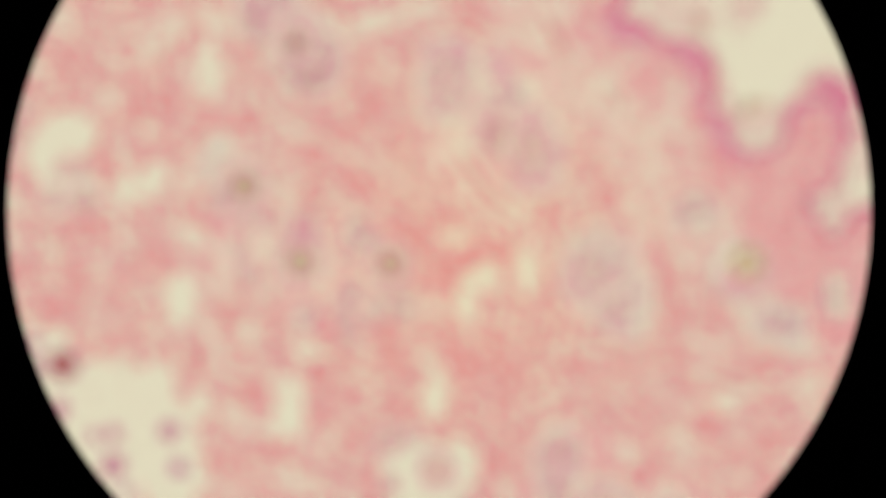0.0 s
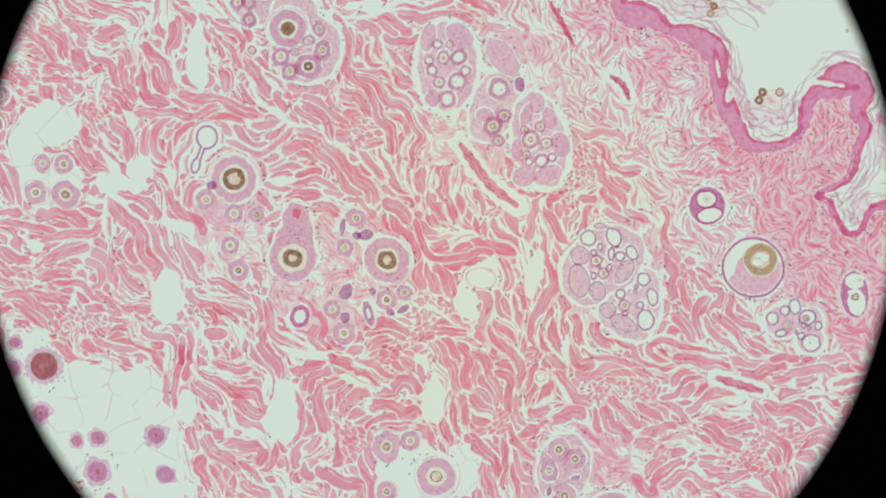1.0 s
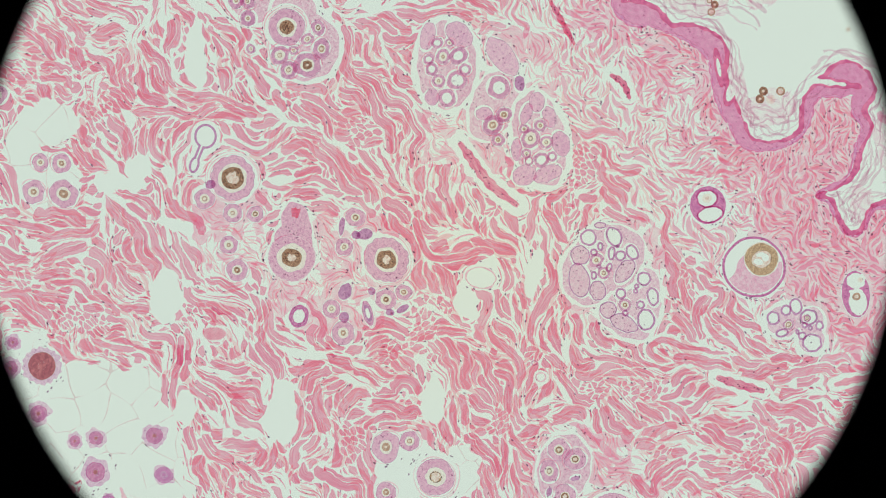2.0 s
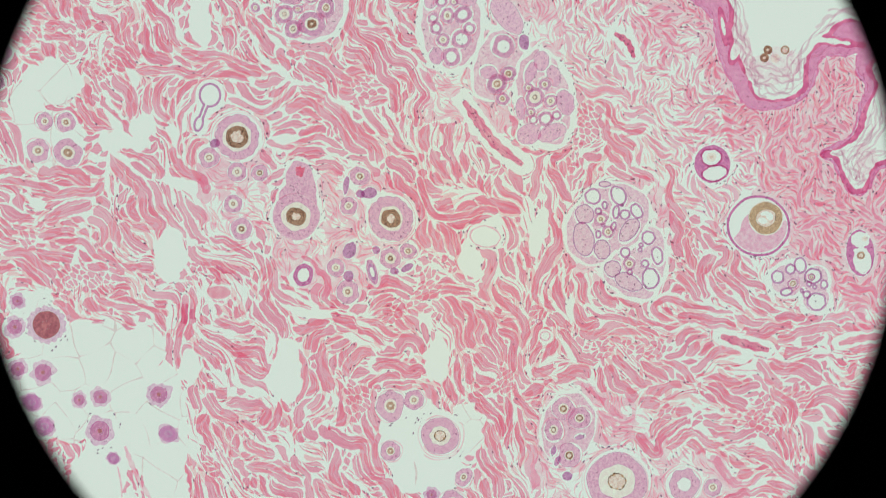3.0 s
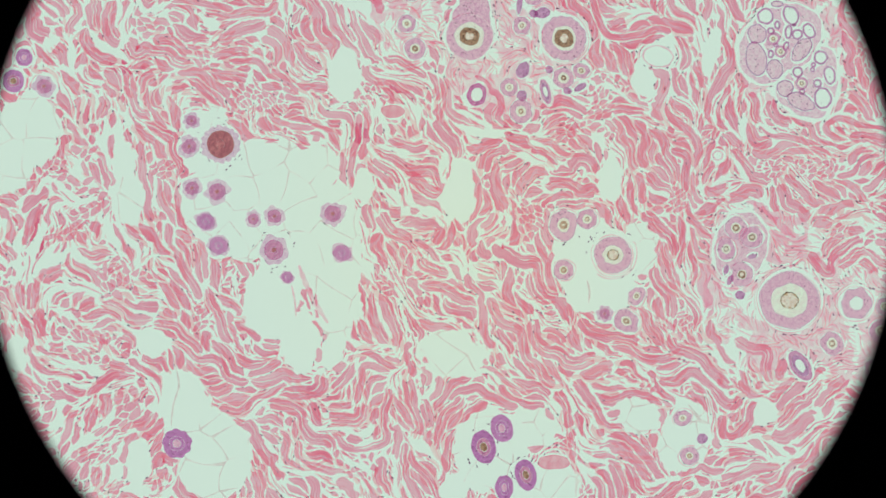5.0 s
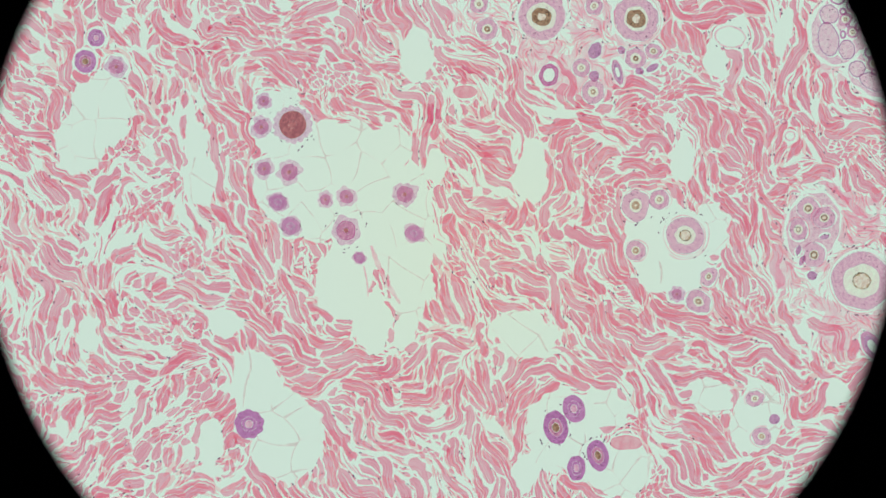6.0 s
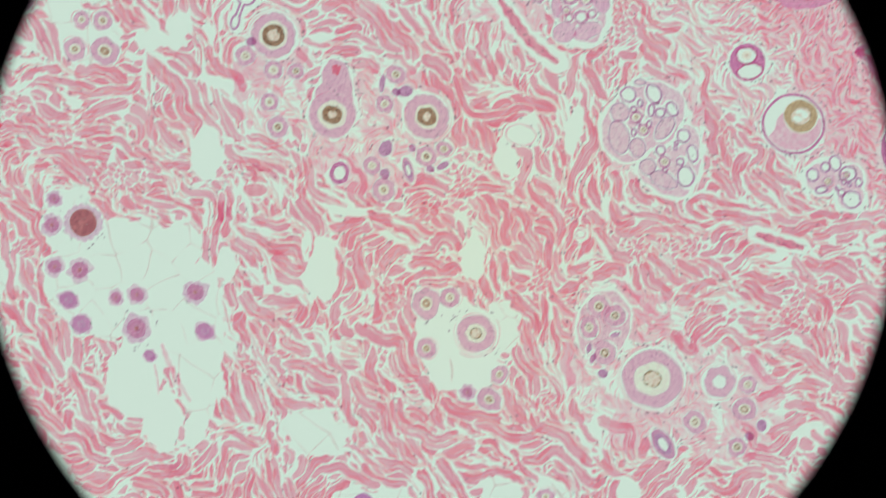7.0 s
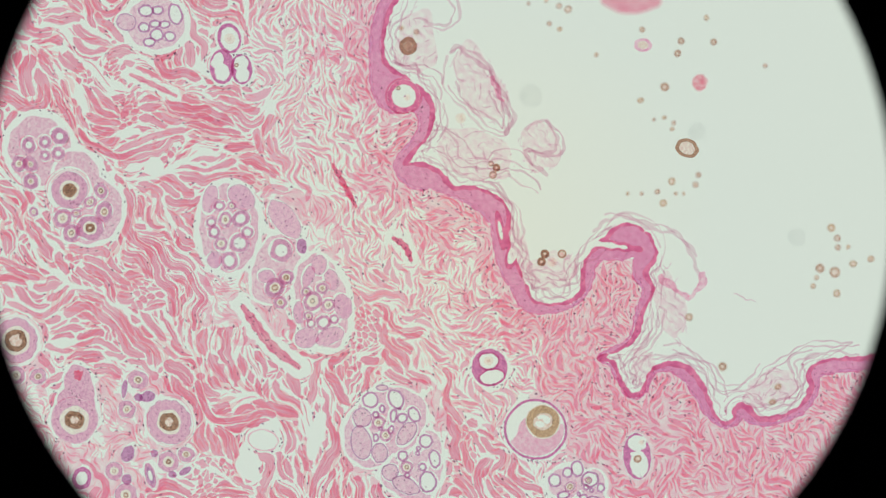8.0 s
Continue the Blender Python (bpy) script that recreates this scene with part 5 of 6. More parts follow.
runs += [(42.4, 22.1, 60), (36.8, 12.9, 45), (48.0, 27.8, 70), (48.1, 12.8, 30), (59.3, 15.6, 15), (70.2, 10.4, 55), (75.6, 16.0, 60), (45.9, 2.4, 60),
         (50.4, -4.5, 90), (53.7, -13.7, 70), (48.0, -23.0, -20), (70.1, -23.8, 30), (78.6, -24.7, 20), (31.0, -23.2, 30), (25.2, -20.9, 40), (19.4, -18.6, 70),
         (7.7, -18.6, 60), (1.9, -23.3, 60), (-9.8, -20.9, 35), (-19.1, -23.2, -15), (-26.1, -23.2, -12), (-35.3, -20.8, 50), (-50.1, -18.4, 45), (-60.2, -13.7, 40)]
runs += [(-53.2, -34.3, 78), (-46.5, -34.4, 70), (-44.4, -24.2, 55), (-38.7, -30.0, 60), (-26.0, -32.4, -70), (-20.3, -30.2, -60), (-19.0, -41.6, -60), (-25.9, -46.1, 45),
         (-15.6, -29.0, -5), (4.2, -30.2, 70), (7.7, -32.5, 60), (10.0, -40.6, 55), (25.1, -29.0, 30), (13.5, -34.8, 60), (36.6, -34.6, 10), (47.8, -36.7, 10),
         (58.9, -36.4, 20), (69.9, -31.7, 20), (-27.4, 68.2, 45), (-36.9, 69.1, 70), (-10.8, 77.6, 40), (-15.5, 66.3, 28), (-5.6, 62.0, 20), (-22.2, 60.5, 10)]
runs += [(13.8, 72.5, 70), (18.3, 58.8, 50), (23.0, 66.9, 80), (27.7, 77.2, 82), (-16.9, 50.9, 20), (-110.2, -2.9, 60), (-101.6, -3.8, 75), (-95.3, -14.8, 82),
         (-90.8, -10.8, -30), (-80.7, -10.0, 8), (-115.0, -25.4, 72), (-120.5, -34.5, -25), (-110.9, -33.3, -12), (-103.9, -40.0, 86), (-115.2, -44.6, 90), (-107.7, -53.8, 50),
         (-121.5, -55.9, 72), (-88.9, -46.9, 65), (-86.6, -58.5, 80), (-79.9, -56.2, 55), (-76.4, -65.5, 45), (-71.7, -72.5, -10), (-111.8, -70.7, 20), (-106.3, -76.5, -50)]
runs += [(-110.4, -86.5, -40), (-55.5, -71.4, -55), (-48.6, -42.2, 72), (-36.8, -57.5, 30), (-41.5, -48.1, 55), (-28.6, -51.6, 50), (-33.3, -61.0, 15), (-22.8, -62.1, 42),
         (-48.6, -53.9, 72), (-60.1, -79.5, 10), (-50.8, -79.5, -55), (-41.5, -77.3, 80), (-33.4, -76.1, -45), (-15.9, -70.2, 42), (-6.7, -77.1, 45), (1.1, -87.2, 45),
         (9.4, -60.8, 50), (3.7, -67.8, 30), (17.1, -71.0, 15), (25.8, -75.4, 15), (34.4, -78.6, -20), (20.0, -90.2, 0), (8.9, -93.8, -10), (-48.5, -88.7, 62),
         (-64.7, -88.6, 30), (-98.7, -19.4, 55), (-120.5, -48.0, 80), (-95.6, -45.8, 60), (-53.2, -34.0, 75)]
runs += [(-81.2, 44.8, 20), (-75.4, 47.5, 20), (-76.6, 39.5, 85), (-80.4, 39.9, 5), (-70.4, 41.7, -10), (-69.9, 39.7, -5), (-54.3, 41.1, 75), (-58.7, 39.6, 10), (-56.8, 37.6, 40), (-60.8, 36.5, 50), (-65.7, 37.8, 70), (-72.0, 33.2, -40), (-66.2, 32.3, 40), (-70.8, 25.7, 75), (-66.9, 27.2, 60), (-63.0, 21.7, 85), (-49.9, 33.7, 20), (-52.5, 30.1, 20), (-54.6, 26.0, -10), (-58.1, 22.8, -35), (-45.9, 27.6, -25), (-44.8, 37.3, 60), (-47.4, 37.2, 30), (-40.9, 33.8, 40), (-39.9, 30.3, 55), (-39.0, 25.2, 20), (-36.4, 21.5, 10), (-44.6, 45.4, 50)]
runs += [(-52.6, 48.2, 80), (-32.1, 30.4, 70)]
runs += [(-85.2, 6.4, 10), (-76.3, 4.4, 0), (-71.5, 6.5, -25), (-79.6, -0.1, -10), (-75.3, 0.9, -20), (-84.3, 1.4, 35), (-67.1, 6.5, 80), (-68.1, 0.5, 80), (-65.6, -3.7, 75), (-61.2, -6.8, 60), (-56.8, 4.0, 60), (-53.2, 2.0, 20), (-54.2, 7.6, 60), (-54.2, 11.8, 80), (-81.0, -6.2, 30), (-85.2, -7.7, 40), (-74.8, -5.7, 45), (-72.4, -9.8, 60), (-81.0, -10.7, 10), (-67.5, -13.5, 15), (-64.1, -14.5, 70), (-52.2, -8.9, 80), (-46.1, -8.9, 40), (-42.1, -14.2, 60), (-59.2, -15.1, -30)]
runs += [(-1.3, 12.5, 65), (-7.6, 14.1, 50), (-10.8, 11.5, 30), (-5.5, 6.7, 40), (0.8, 9.4, 80), (5.0, 9.9, 50), (-1.3, 1.4, 10), (3.5, -0.1, 10), (8.2, 1.4, 60), (11.4, 6.7, -70), (14.0, 0.9, 20), (15.6, -3.8, 70), (14.5, -1.2, 40), (19.2, -2.7, 75), (23.4, -2.7, 65), (26.5, 6.7, -60), (13.5, -10.1, 50), (-1.8, -12.2, 5), (6.1, -14.3, 60), (17.7, -12.2, 70), (-2.3, -3.8, 70), (-14.9, 10.4, 35), (-27.4, 16.1, -15), (-22.8, 14.6, 40)]
runs += [(-23.8, -21.4, 60), (-15.9, -22.4, -20), (-27.3, -29.1, -45), (-23.2, -30.7, -80), (-19.6, -31.2, -60), (-12.3, -27.7, 5), (-14.3, -30.8, -8), (-13.3, -32.9, 0), (1.9, -29.2, 65), (4.0, -32.3, 60), (10.3, -29.2, 80), (12.8, -29.7, 75), (9.2, -21.4, 60), (16.6, -22.4, 85), (19.7, -29.7, 85), (22.8, -32.2, -35), (25.0, -22.9, 30), (28.1, -23.9, 25), (24.3, -26.6, 30), (-18.5, -40.5, 75), (-21.0, -36.8, -80), (-26.7, -42.9, -60), (-27.1, -48.0, 40), (13.8, -40.0, 10), (14.8, -45.1, 60), (8.1, -46.1, 75), (21.7, -35.3, -20), (9.2, -37.5, 45)]
runs += [(-117.4, -0.7, 70), (-112.3, -0.5, 70), (-110.5, -4.8, 55), (-107.1, -3.3, 65), (-105.4, -11.2, 80), (-102.2, -1.1, 85), (-99.2, -0.0, 80), (-98.4, -7.0, -15), (-95.3, 0.1, -10), (-89.3, -0.8, 5), (-87.3, 1.3, 35), (-90.5, -5.3, 25), (-87.5, -6.2, 50), (-83.5, -8.7, 0), (-79.0, -8.6, 10), (-74.4, -5.5, 60), (-71.3, -7.5, 75), (-92.6, -12.0, -70), (-93.7, -17.0, 88), (-97.6, -14.5, 80), (-95.7, -18.6, 72), (-94.8, -25.2, 70), (-98.2, -24.2, 72), (-105.5, -16.2, 85), (-113.1, -15.9, 70), (-112.8, -20.0, 85), (-111.0, -24.4, 65), (-115.2, -22.5, -70)]
runs += [(-119.6, -27.2, 75), (-105.7, -28.4, 60), (-110.7, -13.8, 50), (-119.1, -5.1, 55), (-85.1, -11.2, 5), (-80.6, -16.3, 25), (-74.5, -17.2, 30), (-123.9, -33.0, 50), (-111.1, -32.8, 10), (-112.5, -34.9, -5), (-117.3, -36.5, -35), (-108.8, -36.9, 20), (-104.3, -33.3, 80), (-103.3, -41.5, 85), (-121.1, -39.6, 85), (-115.0, -39.5, 85), (-113.1, -40.5, 80), (-108.8, -42.0, 60), (-116.0, -49.2, -60), (-124.0, -43.1, 75), (-121.2, -49.2, 85), (-124.9, -50.6, 60), (-110.2, -47.1, 20), (-106.8, -49.7, 0), (-113.5, -54.3, 10), (-110.2, -55.8, -20), (-105.3, -54.3, 10), (-109.2, -59.9, 5)]
runs += [(-105.8, -61.0, 10), (-100.4, -49.7, 85), (-98.4, -47.1, 70), (-96.0, -49.7, -60), (-95.9, -58.0, 30), (-92.9, -35.3, 60), (-89.9, -38.8, 65), (-87.9, -48.2, 75), (-86.9, -55.9, 80), (-91.5, -47.1, 70), (-84.4, -51.8, 55), (-81.3, -54.9, 50), (-79.8, -58.1, 60), (-83.8, -59.1, 70), (-119.8, -54.3, -40), (-120.7, -58.8, 80), (-103.9, -58.9, 88), (-66.1, -67.3, 20), (-57.3, -71.0, -60), (-54.6, -72.6, -50), (-51.0, -67.4, -10), (-46.3, -77.8, -75), (-47.8, -84.0, -40), (-56.2, -80.3, 20), (-61.4, -78.8, 10), (-63.9, -81.9, 85), (-52.0, -78.9, -50), (-54.1, -85.0, -15)]
runs += [(-67.6, -84.9, 50), (-59.7, -87.5, 20), (-65.9, -92.5, 60), (-56.1, -93.1, 50), (-51.9, -94.7, 60), (-48.4, -91.1, 65), (-44.6, -90.1, 50), (-42.1, -92.7, 80), (-41.0, -89.1, 75), (-43.6, -83.0, 85), (-41.5, -78.9, 85), (-37.9, -79.9, 80), (-33.7, -81.4, 85), (-33.2, -77.3, -60), (-30.5, -74.7, -30), (-24.8, -73.1, 10), (-25.9, -66.3, 45), (-22.1, -69.5, 35), (-18.1, -68.9, 45), (-17.1, -77.8, 25), (-12.4, -80.7, 40), (-11.2, -68.8, 40), (-32.6, -72.0, -10), (-17.0, -66.3, 40), (-5.4, -71.0, -10), (-2.2, -66.7, 35), (6.9, -69.7, 10), (13.0, -71.2, -20)]
runs += [(16.0, -71.7, 30), (21.9, -73.7, 0), (20.1, -67.0, 50), (24.0, -69.5, 50), (31.8, -69.3, 45), (36.5, -74.3, -10), (41.3, -75.2, -20), (33.1, -78.4, -15), (26.7, -79.1, -50), (15.9, -76.8, 60), (18.8, -81.8, 75), (-7.1, -81.2, 70), (-4.1, -87.4, 45), (-5.5, -84.9, 55), (1.6, -88.8, 30), (6.6, -88.2, 85), (10.2, -89.2, 80), (13.1, -93.0, 20), (19.1, -92.4, -20), (23.5, -89.7, -10), (21.6, -88.4, 5), (26.6, -85.2, 0), (28.4, -91.2, -45), (32.2, -92.0, -40), (33.8, -87.4, -10), (-2.6, -92.9, 45), (15.4, -96.5, -10), (3.5, -33.1, 50)]
runs += [(7.0, -32.1, 70), (15.6, -32.6, 30), (20.1, -34.3, -40), (28.0, -31.8, 10), (31.9, -34.4, 60), (41.5, -33.5, 20), (36.8, -37.5, -10), (33.9, -42.0, 20), (39.7, -38.5, 30), (9.1, -40.9, 5), (13.2, -45.6, 55), (16.2, -45.6, 60), (15.2, -52.3, 55), (19.2, -52.9, 50), (11.1, -47.1, 30), (12.1, -59.2, 85), (8.5, -59.2, -80), (17.1, -58.5, 60), (21.1, -58.1, 40), (22.1, -62.2, 20), (3.6, -48.2, 60), (9.6, -51.9, 20), (44.4, -50.8, 10), (-50.0, -35.5, 80), (-47.4, -34.0, 60), (-43.7, -35.5, 60), (-53.6, -39.3, 88), (-53.1, -44.6, 75)]
runs += [(-51.0, -40.3, 80), (-46.4, -47.1, 60), (-45.3, -51.8, 80), (-47.4, -43.5, 70), (-39.4, -39.3, 40), (-31.6, -41.4, 75), (-28.4, -44.6, -60), (-26.3, -41.4, -55), (-35.8, -43.5, -40), (-34.7, -47.7, 30), (-30.5, -51.8, 20), (-37.3, -52.4, 40), (-40.0, -57.7, 55), (-35.2, -59.2, 25), (-30.5, -61.3, 40), (-23.1, -50.3, 40), (-18.9, -55.0, 50), (-24.8, -55.0, 35), (-19.5, -40.4, 75), (-17.0, -42.9, 60), (-23.1, -44.6, -30), (-20.6, -33.0, -10), (-27.4, -30.9, 50), (-14.9, -32.4, -5), (-52.1, -56.6, -60), (-54.6, -60.8, 60), (-56.3, -61.3, 75), (-43.2, -61.3, 75)]
runs += [(-45.3, -58.2, 70), (-22.1, -59.2, 20), (-17.0, -59.2, 15)]
runs += [(-31.1, 79.5, 60), (-28.9, 70.7, 10), (-24.1, 72.8, 20), (-32.3, 71.1, 50), (-36.2, 67.4, 80), (-23.4, 65.3, 20), (-26.8, 61.8, 60), (-30.6, 61.7, 50), (-16.4, 72.0, 25), (-12.0, 68.6, 30), (-14.5, 66.5, 25), (-7.5, 68.7, 30), (-6.6, 60.6, 5), (-3.6, 63.7, -20), (-11.7, 58.0, -10), (-20.6, 59.3, 60), (-16.7, 54.8, 30), (-10.3, 52.9, -60), (-1.1, 60.2, 50), (1.5, 61.3, 15), (5.5, 64.4, -10), (11.7, 67.0, 85), (9.5, 59.7, -60), (-6.4, 73.3, 80), (-8.3, 75.8, 70), (8.2, 73.6, 50), (11.4, 78.7, 80), (-24.9, 80.7, 50)]

HX, HY = np.meshgrid(gx[::4], gy[::4])
sum_c, sum_s = np.zeros_like(HX), np.zeros_like(HX)
for px, py, deg in runs:
    d2 = (HX - px) ** 2 + (HY - py) ** 2
    wgt = np.exp(-d2 / (2 * 2.7 ** 2)) + 0.02 * np.exp(-d2 / (2 * 9.0 ** 2)) + 1e-6
    sum_c += wgt * math.cos(2 * radians(-deg))
    sum_s += wgt * math.sin(2 * radians(-deg))


def up(A):
    """From the coarse grid to the fine one."""
    fi, fj = np.minimum(np.arange(NYG) / 4.0, A.shape[0] - 1.001), np.minimum(np.arange(NXG) / 4.0, A.shape[1] - 1.001)
    i, j = fi.astype(int), fj.astype(int)
    ti, tj = (fi - i)[:, None], (fj - j)[None, :]
    return (A[i][:, j] * (1 - tj) + A[i][:, j + 1] * tj) * (1 - ti) + (A[i + 1][:, j] * (1 - tj) + A[i + 1][:, j + 1] * tj) * ti


ANGLE = 0.5 * np.arctan2(up(sum_s / np.hypot(sum_s, sum_c)), up(sum_c / np.hypot(sum_s, sum_c)))
ANGLE = ANGLE + radians(12) * value_noise(10.0, 1) + radians(58) * value_noise(4.4, 2) + radians(27) * value_noise(2.1, 13)

XX, YY = np.meshgrid(gx, gy)
ed, eh, es = edge_field(HX, HY)
ed, eh, es = up(ed), up(eh), up(es)
BLOCK = (ed < eh - 0.1) | (es > 0)
NEAR_EDGE = np.clip((34.0 - ed) / 16.0, 0, 1)  # the fine upper skin
# along the epidermis the fibres follow it
FINENESS = NEAR_EDGE.copy()
LOOSE = np.zeros_like(FINENESS)
# loose tissue round the follicle groups
groups = [(-43.4, 4.8, 8.28, 13.57, 0), (-21.5, -5.1, 15.53, 13.80, 0), (35.1, -5.7, 11.50, 13.23, 30), (31.5, -53.8, 14.95, 17.25, 0), (49.8, -61.2, 12.65, 12.08, 0),
          (9.5, 29.3, 12.65, 18.98, 40), (23.9, -45.8, 7.13, 10.93, 0), (-28.2, 41.8, 8.62, 8.62, 0)]
for spec in groups:
    LOOSE = np.maximum(LOOSE, up(np.clip(0.5 + oval(HX, HY, *spec[:4], -spec[4]) / 3.0, 0, 1) * 0.9))
FINENESS = np.maximum(FINENESS, LOOSE)

# round a follicle the fibres run along its rim
for x, y, a, b, turn in keep_out:
    m = max(a, b)
    if m < 1.0:
        continue
    i0, i1 = max(int((y - m * 1.9 - GY0) / CELL), 0), min(int((y + m * 1.9 - GY0) / CELL), NYG)
    j0, j1 = max(int((x - m * 1.9 - GX0) / CELL), 0), min(int((x + m * 1.9 - GX0) / CELL), NXG)
    if i1 <= i0 or j1 <= j0:
        continue
    sx, sy = XX[i0:i1, j0:j1], YY[i0:i1, j0:j1]
    f = oval(sx, sy, x, y, a, b, turn)
    BLOCK[i0:i1, j0:j1] |= f > -0.22
    near = np.clip(1 + (f + 0.2) / 2.0, 0, 1) * (f <= 0)
    tangent = np.arctan2(sy - y, sx - x) + math.pi / 2
    was = ANGLE[i0:i1, j0:j1]
    c = np.cos(2 * was) * (1 - near) + np.cos(2 * tangent) * near
    s = np.sin(2 * was) * (1 - near) + np.sin(2 * tangent) * near
    ANGLE[i0:i1, j0:j1] = 0.5 * np.arctan2(s, c)
ragged = 0.7 * value_noise(1.9, 8) + 0.6 * value_noise(5.0, 9) + 0.55 * value_noise(0.8, 10)
for x, y, a, b, turn in voids:
    m = max(a, b) + 3.0
    i0, i1 = max(int((y - m - GY0) / CELL), 0), min(int((y + m - GY0) / CELL), NYG)
    j0, j1 = max(int((x - m - GX0) / CELL), 0), min(int((x + m - GX0) / CELL), NXG)
    if i1 <= i0 or j1 <= j0:
        continue
    sx, sy, was = XX[i0:i1, j0:j1], YY[i0:i1, j0:j1], ANGLE[i0:i1, j0:j1]
    f = oval(sx, sy, x, y, a, b, -turn) + ragged[i0:i1, j0:j1]
    BLOCK[i0:i1, j0:j1] |= f > 0
    near = np.clip(1 + f / 1.6, 0, 1) * (f <= 0) * 0.8
    tangent = np.arctan2((sy - y) / b ** 2, (sx - x) / a ** 2) + math.pi / 2
    ANGLE[i0:i1, j0:j1] = 0.5 * np.arctan2(np.sin(2 * was) * (1 - near) + np.sin(2 * tangent) * near, np.cos(2 * was) * (1 - near) + np.cos(2 * tangent) * near)
ANGLE = ANGLE + (radians(75) * value_noise(2.8, 12) + radians(42) * value_noise(1.4, 14)) * FINENESS

# ---- pale ground substance between the fine fibres ----
def ground_field(X, Y):
    i = np.clip(((Y - GY0) / CELL).astype(int), 0, NYG - 1)
    j = np.clip(((X - GX0) / CELL).astype(int), 0, NXG - 1)
    deep = 7.0 + 17.0 * np.clip((X - 58.0) / 18.0, 0, 1)
    f = (deep - ed[i, j]) * 0.3 + 3.5 * ragged[i, j]
    f = np.maximum(f, (LOOSE[i, j] - 0.78) * 5 + 2.5 * ragged[i, j])
    f = np.maximum(f, (6.0 - ed[i, j]) * 0.5 + 1.6 * ragged[i, j])
    f = np.minimum(f, ed[i, j] - eh[i, j] + 0.25)
    f = np.where(es[i, j] > 0, -1.0, f)
    for x, y, a, b, turn in keep_out:
        m = max(a, b) + 0.6
        box = (np.abs(X - x) < m) & (np.abs(Y - y) < m)
        f[box] = np.minimum(f[box], -oval(X[box], Y[box], x, y, a, b, turn) - 0.1)
    for x, y, a, b, turn in voids:
        f = np.minimum(f, -(oval(X, Y, x, y, a, b, -turn) + ragged[i, j]))
    return f


ground = thing("ground_substance", 0, 0, "pale pink ground substance between fine fibres under the epidermis", "tissue", "", "stuff",
               mesh_of("ground_substance", film_mesh(ground_field, GX0, GY0, GX1, GY1, 0.5, 0.02, 0.06), GROUND))

# ---- collagen: strands laid side by side along the field ----
taken = BLOCK.copy()
cleft = np.zeros_like(BLOCK)
keep_clefts = [True]
r = random.Random(21)
STEP = 0.5
fibres = []


def free(x, y):
    i, j = int((y - GY0) / CELL), int((x - GX0) / CELL)
    return 0 <= i < NYG and 0 <= j < NXG and not taken[i, j] and not (keep_clefts[0] and cleft[i, j])


def grow(x, y, half, length, sign, trail=None):
    """Follows the field from a place; a strand never runs round onto its own trail."""
    pts = []
    trail = {} if trail is None else trail
    a = ANGLE[int((y - GY0) / CELL), int((x - GX0) / CELL)]
    dx, dy = math.cos(a) * sign, math.sin(a) * sign
    for _ in range(int(length / STEP)):
        i, j = int((y - GY0) / CELL), int((x - GX0) / CELL)
        if not (0 <= i < NYG and 0 <= j < NXG):
            break
        a = ANGLE[i, j]
        ux, uy = math.cos(a), math.sin(a)
        if ux * dx + uy * dy < 0:
            ux, uy = -ux, -uy
        if ux * dx + uy * dy < 0.45:
            break
        dx, dy = ux, uy
        x, y = x + dx * STEP, y + dy * STEP
        if not (free(x, y) and free(x - dy * half, y + dx * half) and free(x + dy * half, y - dx * half)):
            break
        seat = (int(x / 0.8), int(y / 0.8))
        if sign * len(pts) - trail.setdefault(seat, sign * len(pts)) not in range(-4, 5):
            break
        pts.append((x, y))
    return pts


discs = {}


def stamp(x, y, rad, onto=None):
    onto = taken if onto is None else onto
    k = max(1, int(math.ceil(rad / CELL)))
    key = round(rad / CELL, 1)
    if key not in discs:
        q = np.arange(-k, k + 1)
        discs[key] = (q[:, None] ** 2 + q[None, :] ** 2) <= key ** 2
    k = len(discs[key]) // 2
    i, j = int((y - GY0) / CELL), int((x - GX0) / CELL)
    if k <= i < NYG - k and k <= j < NXG - k:
        onto[i - k:i + k + 1, j - k:j + k + 1] |= discs[key]


def reach(x, y, nx, ny, most):
    """How far the room beside a strand is free."""
    d = 0.0
    while d < most:
        d += 0.0625
        if not free(x + nx * d, y + ny * d):
            return d - 0.0625
    return most


